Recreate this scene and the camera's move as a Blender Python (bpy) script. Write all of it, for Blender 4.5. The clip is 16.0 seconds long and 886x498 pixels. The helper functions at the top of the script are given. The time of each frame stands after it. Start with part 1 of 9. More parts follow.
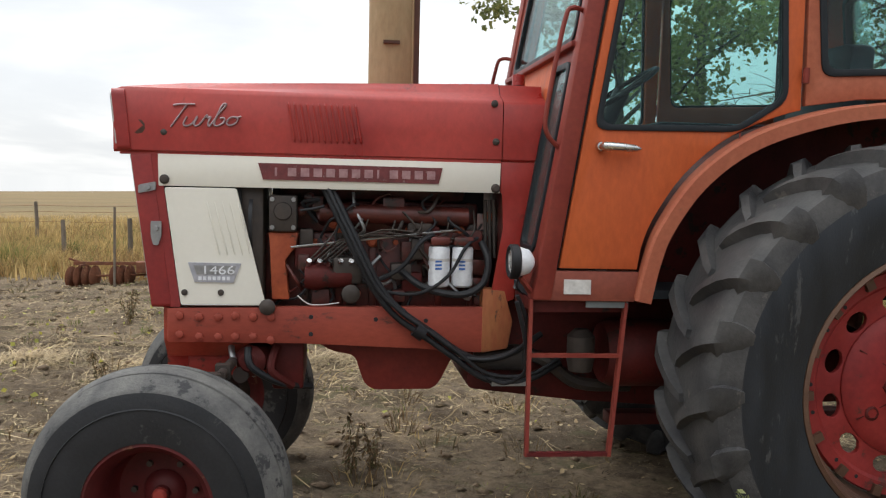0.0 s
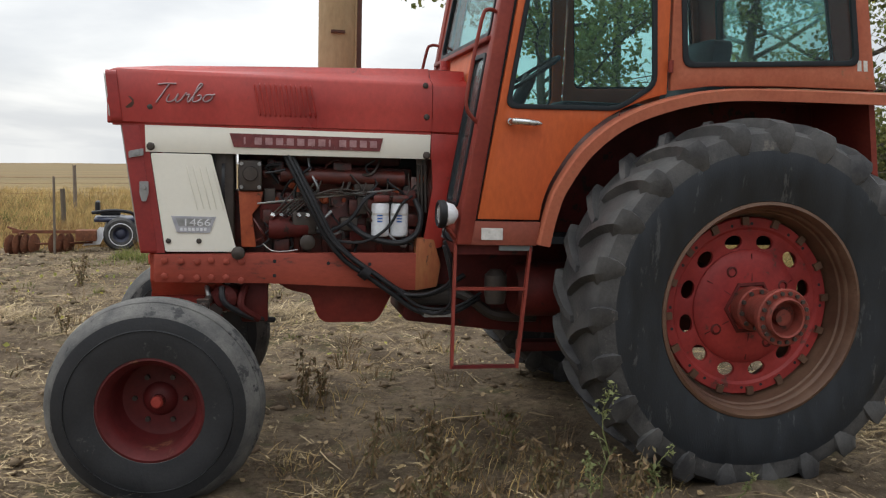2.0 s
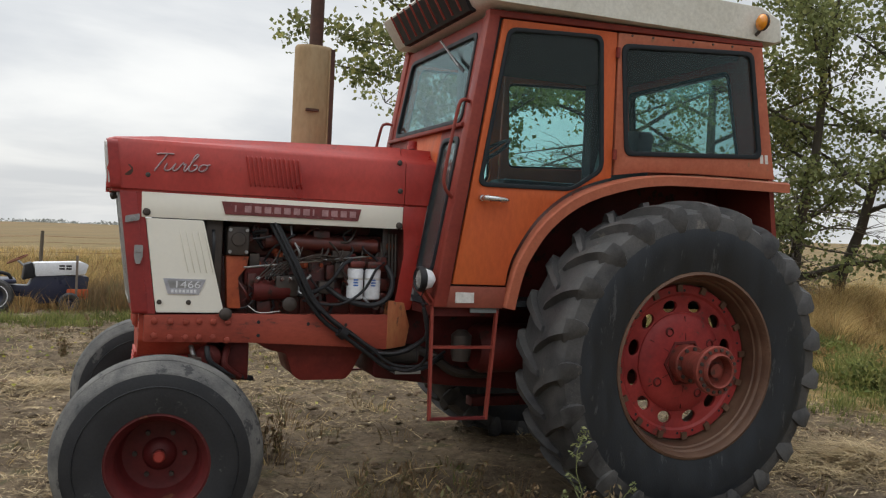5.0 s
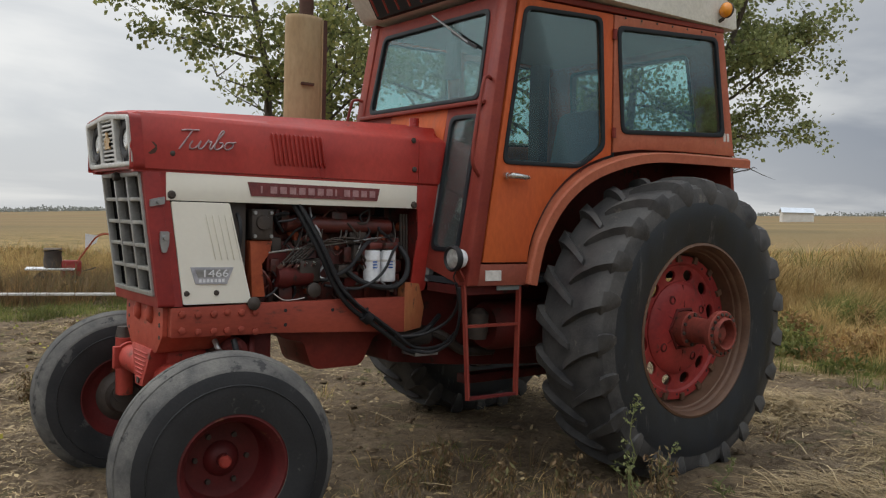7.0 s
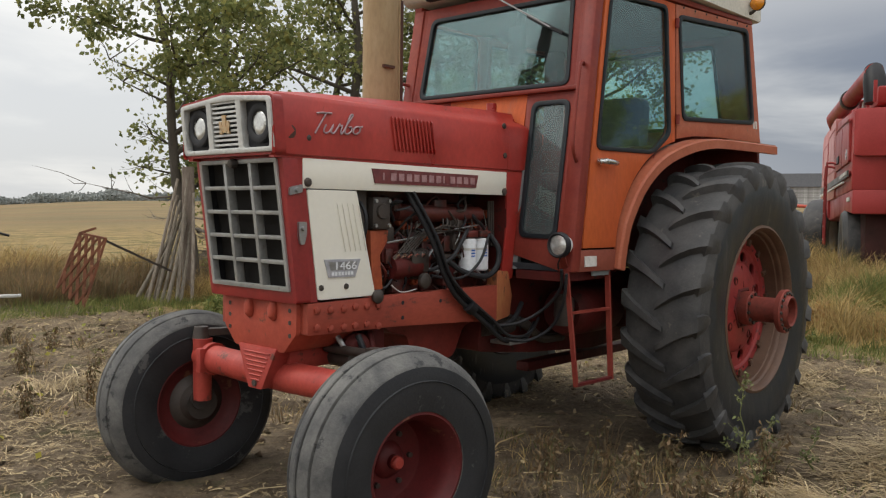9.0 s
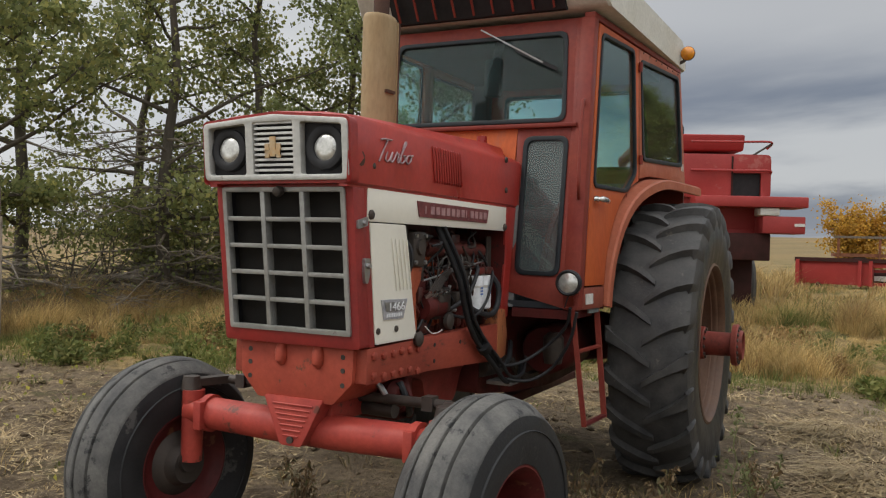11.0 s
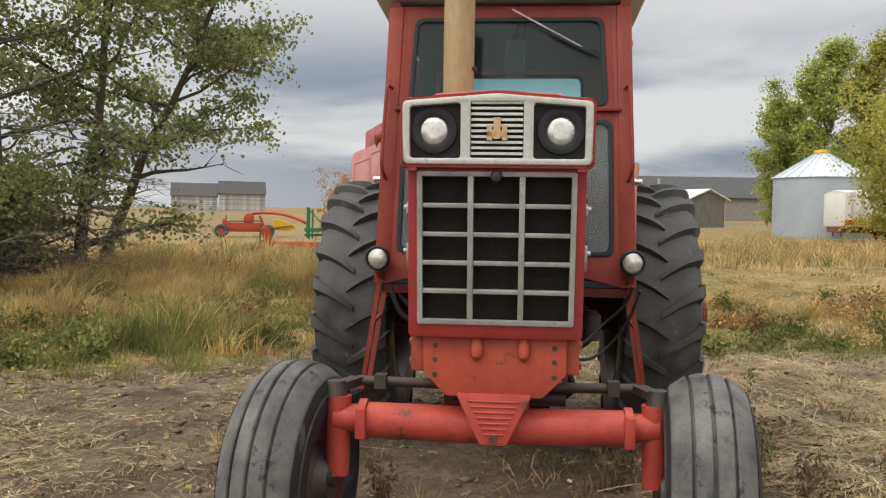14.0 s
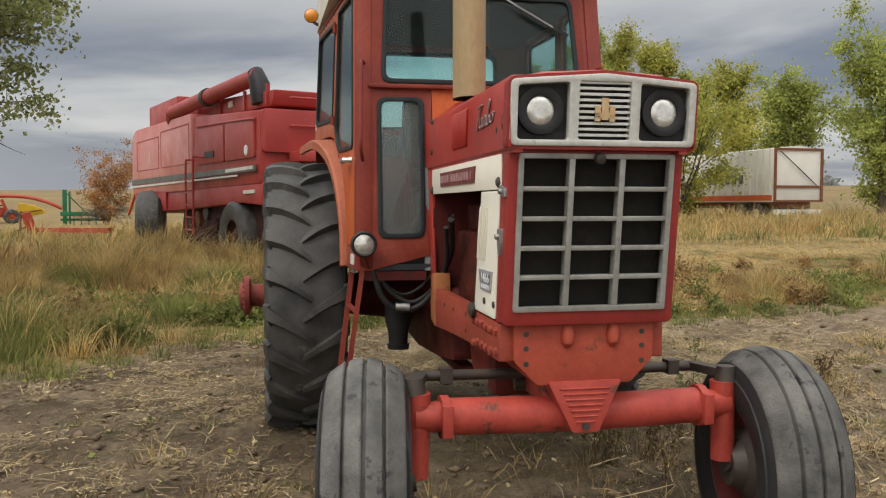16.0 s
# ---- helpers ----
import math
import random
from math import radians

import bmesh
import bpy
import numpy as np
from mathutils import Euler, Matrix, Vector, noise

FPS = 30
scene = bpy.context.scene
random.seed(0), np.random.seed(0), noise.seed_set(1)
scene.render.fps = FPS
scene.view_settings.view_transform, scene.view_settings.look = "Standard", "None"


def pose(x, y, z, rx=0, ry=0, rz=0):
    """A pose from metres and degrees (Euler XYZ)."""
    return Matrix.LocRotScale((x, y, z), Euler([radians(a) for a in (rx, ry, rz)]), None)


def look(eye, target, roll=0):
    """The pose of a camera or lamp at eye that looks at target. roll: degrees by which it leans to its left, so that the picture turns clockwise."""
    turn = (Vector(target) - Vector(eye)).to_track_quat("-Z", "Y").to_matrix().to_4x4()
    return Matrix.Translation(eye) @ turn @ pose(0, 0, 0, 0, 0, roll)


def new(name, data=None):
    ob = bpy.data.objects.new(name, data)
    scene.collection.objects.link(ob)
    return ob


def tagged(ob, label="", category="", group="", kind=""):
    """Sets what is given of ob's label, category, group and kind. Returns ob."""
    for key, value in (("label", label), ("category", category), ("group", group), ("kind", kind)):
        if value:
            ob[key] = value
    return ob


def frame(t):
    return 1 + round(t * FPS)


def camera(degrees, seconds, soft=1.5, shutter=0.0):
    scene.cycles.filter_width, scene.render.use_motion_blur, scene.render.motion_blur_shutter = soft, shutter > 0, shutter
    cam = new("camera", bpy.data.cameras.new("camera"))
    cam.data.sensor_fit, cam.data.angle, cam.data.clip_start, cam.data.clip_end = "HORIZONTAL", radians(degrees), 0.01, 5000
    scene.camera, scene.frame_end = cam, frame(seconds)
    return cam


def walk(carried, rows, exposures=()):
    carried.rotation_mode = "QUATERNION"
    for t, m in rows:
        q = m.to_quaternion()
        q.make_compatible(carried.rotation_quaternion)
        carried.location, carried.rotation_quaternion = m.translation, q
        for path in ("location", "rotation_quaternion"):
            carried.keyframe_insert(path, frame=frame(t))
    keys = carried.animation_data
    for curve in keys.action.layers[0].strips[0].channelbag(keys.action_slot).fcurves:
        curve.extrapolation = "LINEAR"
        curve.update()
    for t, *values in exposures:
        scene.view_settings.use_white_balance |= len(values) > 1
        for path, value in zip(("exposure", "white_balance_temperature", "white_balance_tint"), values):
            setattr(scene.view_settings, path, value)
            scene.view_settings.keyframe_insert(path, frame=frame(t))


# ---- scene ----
cam = camera(55.1, 16.0, soft=1.2)
PATH = [
    (0, (-2.171, -4.016, 1.578), (-1.908, -2.039, 1.43), 1.3),
    (0.5, (-2.249, -4.26, 1.569), (-1.897, -2.295, 1.444), 2.0),
    (1, (-2.208, -4.489, 1.573), (-1.86, -2.529, 1.377), 3.2),
    (1.5, (-2.185, -4.685, 1.587), (-1.837, -2.726, 1.389), 2.2),
    (2, (-2.34, -4.828, 1.547), (-1.912, -2.885, 1.34), 1.5),
    (2.5, (-2.372, -5.026, 1.531), (-1.865, -3.099, 1.358), 2.7),
    (3, (-2.308, -5.213, 1.546), (-1.762, -3.294, 1.4), 4.2),
    (3.5, (-2.367, -5.238, 1.532), (-1.768, -3.333, 1.416), 4.0),
    (4, (-2.606, -5.214, 1.508), (-1.92, -3.338, 1.407), 3.3),
    (4.5, (-2.842, -5.17, 1.551), (-2.136, -3.3, 1.489), 2.9),
    (7, (-4.269, -4.337, 1.507), (-3.061, -2.745, 1.432), 1.5),
    (7.5, (-4.559, -4.139, 1.474), (-3.252, -2.629, 1.361), 1.2),
    (8, (-4.772, -3.856, 1.458), (-3.428, -2.377, 1.377), 1.1),
    (8.5, (-5.016, -3.568, 1.429), (-3.585, -2.174, 1.34), 1.4),
    (9, (-5.248, -3.314, 1.463), (-3.767, -1.973, 1.372), 0.7),
    (11.5, (-5.914, -1.786, 1.473), (-4.069, -1.018, 1.387), 1.5),
    (12, (-6.048, -1.451, 1.488), (-4.186, -0.753, 1.275), 0.6),
    (12.5, (-6.075, -1.091, 1.496), (-4.153, -0.543, 1.412), -1.3),
    (13, (-6.175, -0.723, 1.472), (-4.237, -0.245, 1.338), 0.6),
    (13.5, (-6.248, -0.415, 1.486), (-4.294, -0.013, 1.346), 1.0),
    (14, (-6.216, -0.095, 1.484), (-4.225, 0.087, 1.424), 0.9),
    (14.5, (-6.206, 0.237, 1.477), (-4.208, 0.233, 1.385), -0.2),
    (15, (-6.179, 0.568, 1.493), (-4.188, 0.424, 1.37), -1.5),
    (15.5, (-6.055, 0.838, 1.493), (-4.072, 0.58, 1.454), -0.3),
    (16, (-5.978, 1.158, 1.495), (-4.017, 0.779, 1.391), 0.0),
]
walk(cam, [(t, look(eye, target, roll)) for t, eye, target, roll in PATH],
     exposures=[(0.0, 0.20, 6420, 8), (0.5, -0.05, 6420, 8), (1.0, -0.15, 6420, 8), (2.0, 0.02, 6420, 8), (3.0, 0.08, 6420, 8), (3.5, -0.08, 6420, 8), (4.5, -0.12, 6450, 8), (7.0, -0.28, 6500, 8), (7.5, 0.15, 6600, 8),
                (8.0, 0.18, 6620, 8), (9.0, -0.06, 6650, 8), (11.5, -0.15, 6680, 8), (12.0, 0.15, 6700, 8), (12.5, 0.54, 6850, 8), (13.0, 0.24, 6900, 8), (14.0, 0.30, 6900, 8), (15.0, 0.15, 6950, 8), (15.5, 0.26, 6950, 8), (16.0, 0.06, 6950, 8)])


# ---- world and light ----
world = bpy.data.worlds.new("prairie_sky")
scene.world = world
world.use_nodes = True
wt = world.node_tree
wt.nodes.clear()


def wnode(kind, **props):
    n = wt.nodes.new(kind)
    for k, v in props.items():
        if k == "operation":
            n.operation = v
    return n


SUN_EL, SUN_AZ = 48.0, -35.0          # degrees above the horizon, and to the right of +y
sky = wnode("ShaderNodeTexSky")
sky.sky_type = "NISHITA"
sky.sun_disc = False
sky.sun_elevation = radians(SUN_EL)
sky.sun_rotation = radians(SUN_AZ)
sky.air_density, sky.dust_density = 1.0, 3.0
coord = wnode("ShaderNodeTexCoord")
sep = wnode("ShaderNodeSeparateXYZ")
wt.links.new(coord.outputs["Generated"], sep.inputs[0])


def wmath(op, a, b=None, c=None):
    n = wt.nodes.new("ShaderNodeMath")
    n.operation = op
    for i, v in enumerate((a, b, c)):
        if v is None:
            continue
        if isinstance(v, (int, float)):
            n.inputs[i].default_value = v
        else:
            wt.links.new(v, n.inputs[i])
    return n.outputs[0]


def wmap(v, a, b, c, d):
    n = wt.nodes.new("ShaderNodeMapRange")
    n.interpolation_type = "SMOOTHSTEP"
    wt.links.new(v, n.inputs[0])
    for i, k in enumerate((a, b, c, d)):
        n.inputs[i + 1].default_value = k
    return n.outputs[0]


def wmix(f, a, b):
    n = wt.nodes.new("ShaderNodeMix")
    n.data_type = "RGBA"
    for i, v in ((0, f), (6, a), (7, b)):
        if isinstance(v, (int, float)):
            n.inputs[i].default_value = v
        elif isinstance(v, tuple):
            n.inputs[i].default_value = (*v, 1)
        else:
            wt.links.new(v, n.inputs[i])
    return n.outputs[2]


# a cloud deck seen from below: the direction is laid out on a flat ceiling
up = wmath("ADD", wmath("MAXIMUM", sep.outputs[2], 0.0), 0.11)
comb = wnode("ShaderNodeCombineXYZ")
wt.links.new(wmath("DIVIDE", sep.outputs[0], up), comb.inputs[0])
wt.links.new(wmath("DIVIDE", sep.outputs[1], up), comb.inputs[1])
cloud = wnode("ShaderNodeTexNoise")
cloud.inputs["Scale"].default_value, cloud.inputs["Detail"].default_value = 0.34, 7.0
cloud.inputs["Roughness"].default_value = 0.52
cloud.inputs["Distortion"].default_value = 0.35
wt.links.new(comb.outputs[0], cloud.inputs["Vector"])
# the deck is thin and bright on the sun's side, thick and slaty on the far side
side = wmath("ADD", wmath("MULTIPLY", sep.outputs[0], -0.80), wmath("MULTIPLY", sep.outputs[1], 0.60))
thin = wmap(side, -0.78, 0.12, 0.0, 1.0)
lit = wmap(cloud.outputs[0], 0.43, 0.62, 0.0, 1.0)
dark_deck = wmix(lit, (0.185, 0.22, 0.30), (0.60, 0.62, 0.66))
# the far side's slate belt lies low, and the deck thins above it
high = wmap(wmath("ADD", sep.outputs[2], wmath("MULTIPLY", cloud.outputs[0], 0.10)), 0.20, 0.30, 0.0, 0.75)
dark_deck = wmix(high, dark_deck, (0.66, 0.67, 0.70))
pale_deck = wmix(lit, (0.80, 0.82, 0.86), (1.16, 1.15, 1.14))
deck = wmix(thin, dark_deck, pale_deck)
low = wmap(sep.outputs[2], 0.0, 0.12, 1.0, 0.0)
deck = wmix(wmath("MULTIPLY", low, wmap(thin, 0.0, 1.0, 0.22, 0.45)), deck, (0.74, 0.75, 0.76))
dim = wnode("ShaderNodeVectorMath")
dim.operation = "SCALE"
wt.links.new(sky.outputs[0], dim.inputs[0])
dim.inputs["Scale"].default_value = 0.10
# an overcast sky is brightest overhead
zen = wmap(sep.outputs[2], 0.25, 0.95, 1.0, 2.6)
bright = wnode("ShaderNodeVectorMath")
bright.operation = "SCALE"
wt.links.new(deck, bright.inputs[0])
wt.links.new(zen, bright.inputs["Scale"])
total = wmix(0.90, dim.outputs[0], bright.outputs[0])
back = wnode("ShaderNodeBackground")
back.inputs["Strength"].default_value = 1.0
wt.links.new(total, back.inputs["Color"])
wt.links.new(back.outputs[0], wnode("ShaderNodeOutputWorld").inputs[0])

sun = new("sun", bpy.data.lights.new("sun", "SUN"))
sun.data.energy, sun.data.angle, sun.data.color = 1.1, radians(24), (1.0, 0.96, 0.90)
sa, se = radians(SUN_AZ), radians(SUN_EL)
sun.matrix_world = look((math.sin(sa) * math.cos(se) * 50, math.cos(sa) * math.cos(se) * 50, math.sin(se) * 50), (0, 0, 0))


# ---- materials ----
def surf(name, c1, c2, rough=0.5, metal=0.0, scale=3.0, fine=45.0, bump=0.15, spots=None, spot_at=0.62, spot_scale=9.0, stretch=(1, 1, 1), rough_var=0.12, coat=0.0, per_object=0.0, per_island=0.0, grain_amt=1.0):
    """Two tones at a coarse scale, grain at a fine one, and blotches of a third colour."""
    m = bpy.data.materials.new(name)
    m.use_nodes = True
    t = m.node_tree
    b = t.nodes["Principled BSDF"]
    co = t.nodes.new("ShaderNodeTexCoord")
    mp = t.nodes.new("ShaderNodeMapping")
    mp.inputs["Scale"].default_value = stretch
    t.links.new(co.outputs["Object"], mp.inputs[0])

    def noi(sc, det=5.0, ro=0.6):
        n = t.nodes.new("ShaderNodeTexNoise")
        n.inputs["Scale"].default_value, n.inputs["Detail"].default_value, n.inputs["Roughness"].default_value = sc, det, ro
        t.links.new(mp.outputs[0], n.inputs["Vector"])
        return n.outputs[0]

    def rng(v, a, b_, c, d):
        n = t.nodes.new("ShaderNodeMapRange")
        t.links.new(v, n.inputs[0])
        for i, k in enumerate((a, b_, c, d)):
            n.inputs[i + 1].default_value = k
        return n.outputs[0]

    def mix(f, a, c, mode="MIX"):
        n = t.nodes.new("ShaderNodeMix")
        n.data_type, n.blend_type = "RGBA", mode
        for i, v in ((0, f), (6, a), (7, c)):
            if isinstance(v, (int, float)):
                n.inputs[i].default_value = v
            elif isinstance(v, tuple):
                n.inputs[i].default_value = (*v, 1)
            else:
                t.links.new(v, n.inputs[i])
        return n.outputs[2]

    big, small = noi(scale), noi(fine, 4.0)
    col = mix(rng(big, 0.32, 0.68, 0.0, 1.0), c1, c2)
    grain = rng(small, 0.25, 0.75, 1 - 0.14 * grain_amt, 1 + 0.12 * grain_amt)
    cg = t.nodes.new("ShaderNodeCombineColor")
    for i in range(3):
        t.links.new(grain, cg.inputs[i])
    col = mix(1.0, col, cg.outputs[0], "MULTIPLY")
    if spots:
        sp = noi(spot_scale, 6.0, 0.7)
        col = mix(rng(sp, spot_at, spot_at + 0.05, 0.0, 0.9), col, spots)
    if per_object or per_island:
        if per_object:
            rnd = t.nodes.new("ShaderNodeObjectInfo").outputs["Random"]
        else:
            rnd = t.nodes.new("ShaderNodeNewGeometry").outputs["Random Per Island"]
        amt = per_object or per_island
        hs = t.nodes.new("ShaderNodeHueSaturation")
        t.links.new(rng(rnd, 0, 1, 1 - amt, 1 + amt), hs.inputs["Value"])
        t.links.new(rng(rnd, 0, 1, 0.5 + 0.03 * amt, 0.5 - 0.03 * amt), hs.inputs["Hue"])
        t.links.new(col, hs.inputs["Color"])
        col = hs.outputs[0]
    t.links.new(col, b.inputs["Base Color"])
    t.links.new(rng(big, 0.3, 0.7, max(rough - rough_var, 0.02), min(rough + rough_var, 1)), b.inputs["Roughness"])
    b.inputs["Metallic"].default_value = metal
    if rough >= 0.45 and metal < 0.2:
        b.inputs["Specular IOR Level"].default_value = 0.26        # dust takes the shine off
    if coat:
        b.inputs["Coat Weight"].default_value, b.inputs["Coat Roughness"].default_value = coat, 0.25
    if bump:
        bn = t.nodes.new("ShaderNodeBump")
        bn.inputs["Strength"].default_value, bn.inputs["Distance"].default_value = bump, 0.01
        t.links.new(small, bn.inputs["Height"])
        t.links.new(bn.outputs[0], b.inputs["Normal"])
    return m


def glass(name, tint, gloss=1.0, dust=0.08):
    m = bpy.data.materials.new(name)
    m.use_nodes = True
    t = m.node_tree
    t.nodes.clear()
    out = t.nodes.new("ShaderNodeOutputMaterial")
    tr = t.nodes.new("ShaderNodeBsdfTransparent")
    tr.inputs[0].default_value = (*tint, 1)
    gl = t.nodes.new("ShaderNodeBsdfGlossy")
    gl.inputs["Roughness"].default_value = 0.03
    fr = t.nodes.new("ShaderNodeFresnel")
    fr.inputs["IOR"].default_value = 1.5
    ml = t.nodes.new("ShaderNodeMath")
    ml.operation = "MULTIPLY"
    ml.inputs[1].default_value = gloss
    t.links.new(fr.outputs[0], ml.inputs[0])
    # a film of dust on the pane; where thick, it also imitates a pale reflection
    co = t.nodes.new("ShaderNodeTexCoord")
    nz = t.nodes.new("ShaderNodeTexNoise")
    nz.inputs["Scale"].default_value, nz.inputs["Detail"].default_value = 3.0, 6.0
    t.links.new(co.outputs["Object"], nz.inputs["Vector"])
    mr = t.nodes.new("ShaderNodeMapRange")
    for i, k in enumerate((0.3, 0.7, dust * 0.6, dust * 1.4)):
        mr.inputs[i + 1].default_value = k
    t.links.new(nz.outputs[0], mr.inputs[0])
    df = t.nodes.new("ShaderNodeBsdfDiffuse")
    df.inputs[0].default_value = (0.42, 0.44, 0.43, 1)
    md = t.nodes.new("ShaderNodeMixShader")
    t.links.new(mr.outputs[0], md.inputs[0])
    t.links.new(tr.outputs[0], md.inputs[1])
    t.links.new(df.outputs[0], md.inputs[2])
    mx = t.nodes.new("ShaderNodeMixShader")
    t.links.new(ml.outputs[0], mx.inputs[0])
    t.links.new(md.outputs[0], mx.inputs[1])
    t.links.new(gl.outputs[0], mx.inputs[2])
    t.links.new(mx.outputs[0], out.inputs[0])
    return m


RED = surf("hood_red_paint", (0.275, 0.019, 0.016), (0.42, 0.046, 0.034), 0.38, scale=2.6, bump=0.03, spots=(0.15, 0.030, 0.022), spot_at=0.66, spot_scale=3.5, stretch=(1, 1, 0.7), rough_var=0.16)
NOSE = surf("nose_red_paint", (0.33, 0.030, 0.026), (0.22, 0.021, 0.020), 0.42, scale=3, bump=0.04, spots=(0.13, 0.03, 0.02), spot_at=0.70)
ORANGE = surf("faded_orange_paint", (0.52, 0.115, 0.030), (0.45, 0.085, 0.026), 0.50, scale=1.6, bump=0.03, spots=(0.40, 0.10, 0.045), spot_at=0.60, spot_scale=4, stretch=(1, 1, 0.4))
CABRED = surf("cab_frame_red_paint", (0.175, 0.026, 0.020), (0.235, 0.044, 0.028), 0.52, scale=4, bump=0.05, spots=(0.16, 0.05, 0.03), spot_at=0.66)
FENDER = surf("faded_fender_paint", (0.41, 0.130, 0.070), (0.33, 0.088, 0.048), 0.55, scale=3, bump=0.05, spots=(0.25, 0.11, 0.06), spot_at=0.64)
# darker copy of the chassis red: shade in the colour, grease blotches on top
RAIL = surf("shaded_greasy_rail_paint", (0.35, 0.070, 0.043), (0.235, 0.046, 0.031), 0.5, scale=3, bump=0.10, spots=(0.085, 0.040, 0.028), spot_at=0.60, spot_scale=6, stretch=(0.6, 1, 1.4))
PAN = surf("oily_dark_red_pan", (0.235, 0.036, 0.028), (0.15, 0.027, 0.022), 0.45, scale=4, bump=0.1, spots=(0.07, 0.03, 0.022), spot_at=0.60, spot_scale=8)
BRACKET = surf("yellow_stained_casting", (0.33, 0.088, 0.042), (0.36, 0.150, 0.058), 0.6, scale=9, bump=0.15, spots=(0.10, 0.05, 0.03), spot_at=0.60, spot_scale=12, stretch=(1.6, 1, 0.5))
SILLRED = surf("weathered_sill_paint", (0.26, 0.072, 0.045), (0.19, 0.050, 0.034), 0.55, scale=4, bump=0.06, spots=(0.12, 0.05, 0.035), spot_at=0.62, spot_scale=8)
CHASSIS = surf("chassis_red_paint", (0.42, 0.078, 0.045), (0.30, 0.050, 0.032), 0.55, scale=4, bump=0.10, spots=(0.13, 0.055, 0.035), spot_at=0.60, spot_scale=9)
AXLE = surf("axle_red_paint", (0.44, 0.068, 0.048), (0.31, 0.043, 0.035), 0.46, scale=6, bump=0.12, spots=(0.10, 0.042, 0.03), spot_at=0.60, spot_scale=7)
BEIGE = surf("primer_beige_worn_paint", (0.42, 0.27, 0.17), (0.33, 0.18, 0.10), 0.6, scale=6, bump=0.08, spots=(0.36, 0.12, 0.06), spot_at=0.58, spot_scale=7)
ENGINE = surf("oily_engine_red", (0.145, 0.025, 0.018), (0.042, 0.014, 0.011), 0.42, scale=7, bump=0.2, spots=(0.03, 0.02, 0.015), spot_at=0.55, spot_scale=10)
ENGINE_OR = surf("engine_bracket_orange", (0.42, 0.10, 0.04), (0.28, 0.06, 0.03), 0.6, scale=9, bump=0.15, spots=(0.09, 0.04, 0.02), spot_at=0.60)
# shade is darkened into this red, used on low and recessed iron
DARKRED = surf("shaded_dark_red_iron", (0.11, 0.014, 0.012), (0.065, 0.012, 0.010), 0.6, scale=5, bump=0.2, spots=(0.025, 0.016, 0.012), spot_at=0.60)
WHITE = surf("cream_white_panel", (0.80, 0.77, 0.68), (0.75, 0.72, 0.63), 0.40, scale=2, bump=0.0, spots=(0.62, 0.55, 0.44), spot_at=0.74, spot_scale=5, grain_amt=0.15)
FRONTRIM = surf("maroon_front_rim", (0.125, 0.018, 0.018), (0.075, 0.013, 0.013), 0.5, scale=6, bump=0.06, spots=(0.17, 0.070, 0.040), spot_at=0.62, spot_scale=6)
ROOFW = surf("roof_white_paint", (0.66, 0.65, 0.59), (0.56, 0.54, 0.47), 0.5, scale=3, bump=0.03, spots=(0.40, 0.34, 0.25), spot_at=0.70)
TRIML = surf("pale_lamp_surround", (0.60, 0.60, 0.575), (0.46, 0.46, 0.44), 0.42, metal=0.25, scale=9, bump=0.03, spots=(0.30, 0.28, 0.25), spot_at=0.66, spot_scale=16)
TRIM = surf("grey_cast_trim", (0.40, 0.40, 0.385), (0.25, 0.25, 0.24), 0.42, metal=0.35, scale=9, bump=0.04, spots=(0.24, 0.22, 0.20), spot_at=0.64, spot_scale=16)
BLACK = surf("black_plastic", (0.014, 0.014, 0.016), (0.024, 0.024, 0.026), 0.5, scale=12, bump=0.05)
MESH = surf("grille_screen", (0.016, 0.015, 0.014), (0.030, 0.026, 0.023), 0.85, scale=30, fine=300, bump=0.6)
RUBBER = surf("weathered_tyre_rubber", (0.034, 0.034, 0.036), (0.088, 0.085, 0.082), 0.52, scale=6, fine=70, bump=0.22, spots=(0.135, 0.125, 0.110), spot_at=0.62, spot_scale=7, rough_var=0.18)
RUBBERF = surf("front_tyre_rubber", (0.055, 0.055, 0.056), (0.155, 0.150, 0.140), 0.75, scale=7, fine=90, bump=0.35, spots=(0.036, 0.036, 0.038), spot_at=0.58, spot_scale=9)
WALL = surf("tyre_sidewall_rubber", (0.007, 0.010, 0.014), (0.016, 0.020, 0.026), 0.44, scale=4, fine=60, bump=0.12, spots=(0.055, 0.057, 0.060), spot_at=0.60, spot_scale=6, stretch=(3, 1, 0.8))
WALLF = surf("front_tyre_sidewall", (0.016, 0.017, 0.019), (0.034, 0.034, 0.036), 0.55, scale=4, fine=80, bump=0.15, spots=(0.085, 0.083, 0.080), spot_at=0.62, spot_scale=5, rough_var=0.25)
HOSE = surf("black_rubber_hose", (0.016, 0.017, 0.019), (0.030, 0.030, 0.033), 0.48, scale=15, bump=0.06)
GASKET = surf("window_gasket_rubber", (0.010, 0.013, 0.016), (0.018, 0.022, 0.026), 0.5, scale=10, bump=0.03)
RIM = surf("rusty_rim_barrel", (0.085, 0.043, 0.027), (0.150, 0.084, 0.052), 0.55, metal=0.2, scale=5, bump=0.15, spots=(0.10, 0.045, 0.03), spot_at=0.62, spot_scale=14)
WHEELRED = surf("wheel_red_paint", (0.32, 0.037, 0.034), (0.20, 0.022, 0.022), 0.46, scale=4, bump=0.08, spots=(0.10, 0.035, 0.028), spot_at=0.60, spot_scale=8)
HUBRUST = surf("rusty_hub_iron", (0.25, 0.050, 0.036), (0.15, 0.040, 0.030), 0.62, metal=0.15, scale=9, bump=0.25, spots=(0.07, 0.035, 0.026), spot_at=0.58)
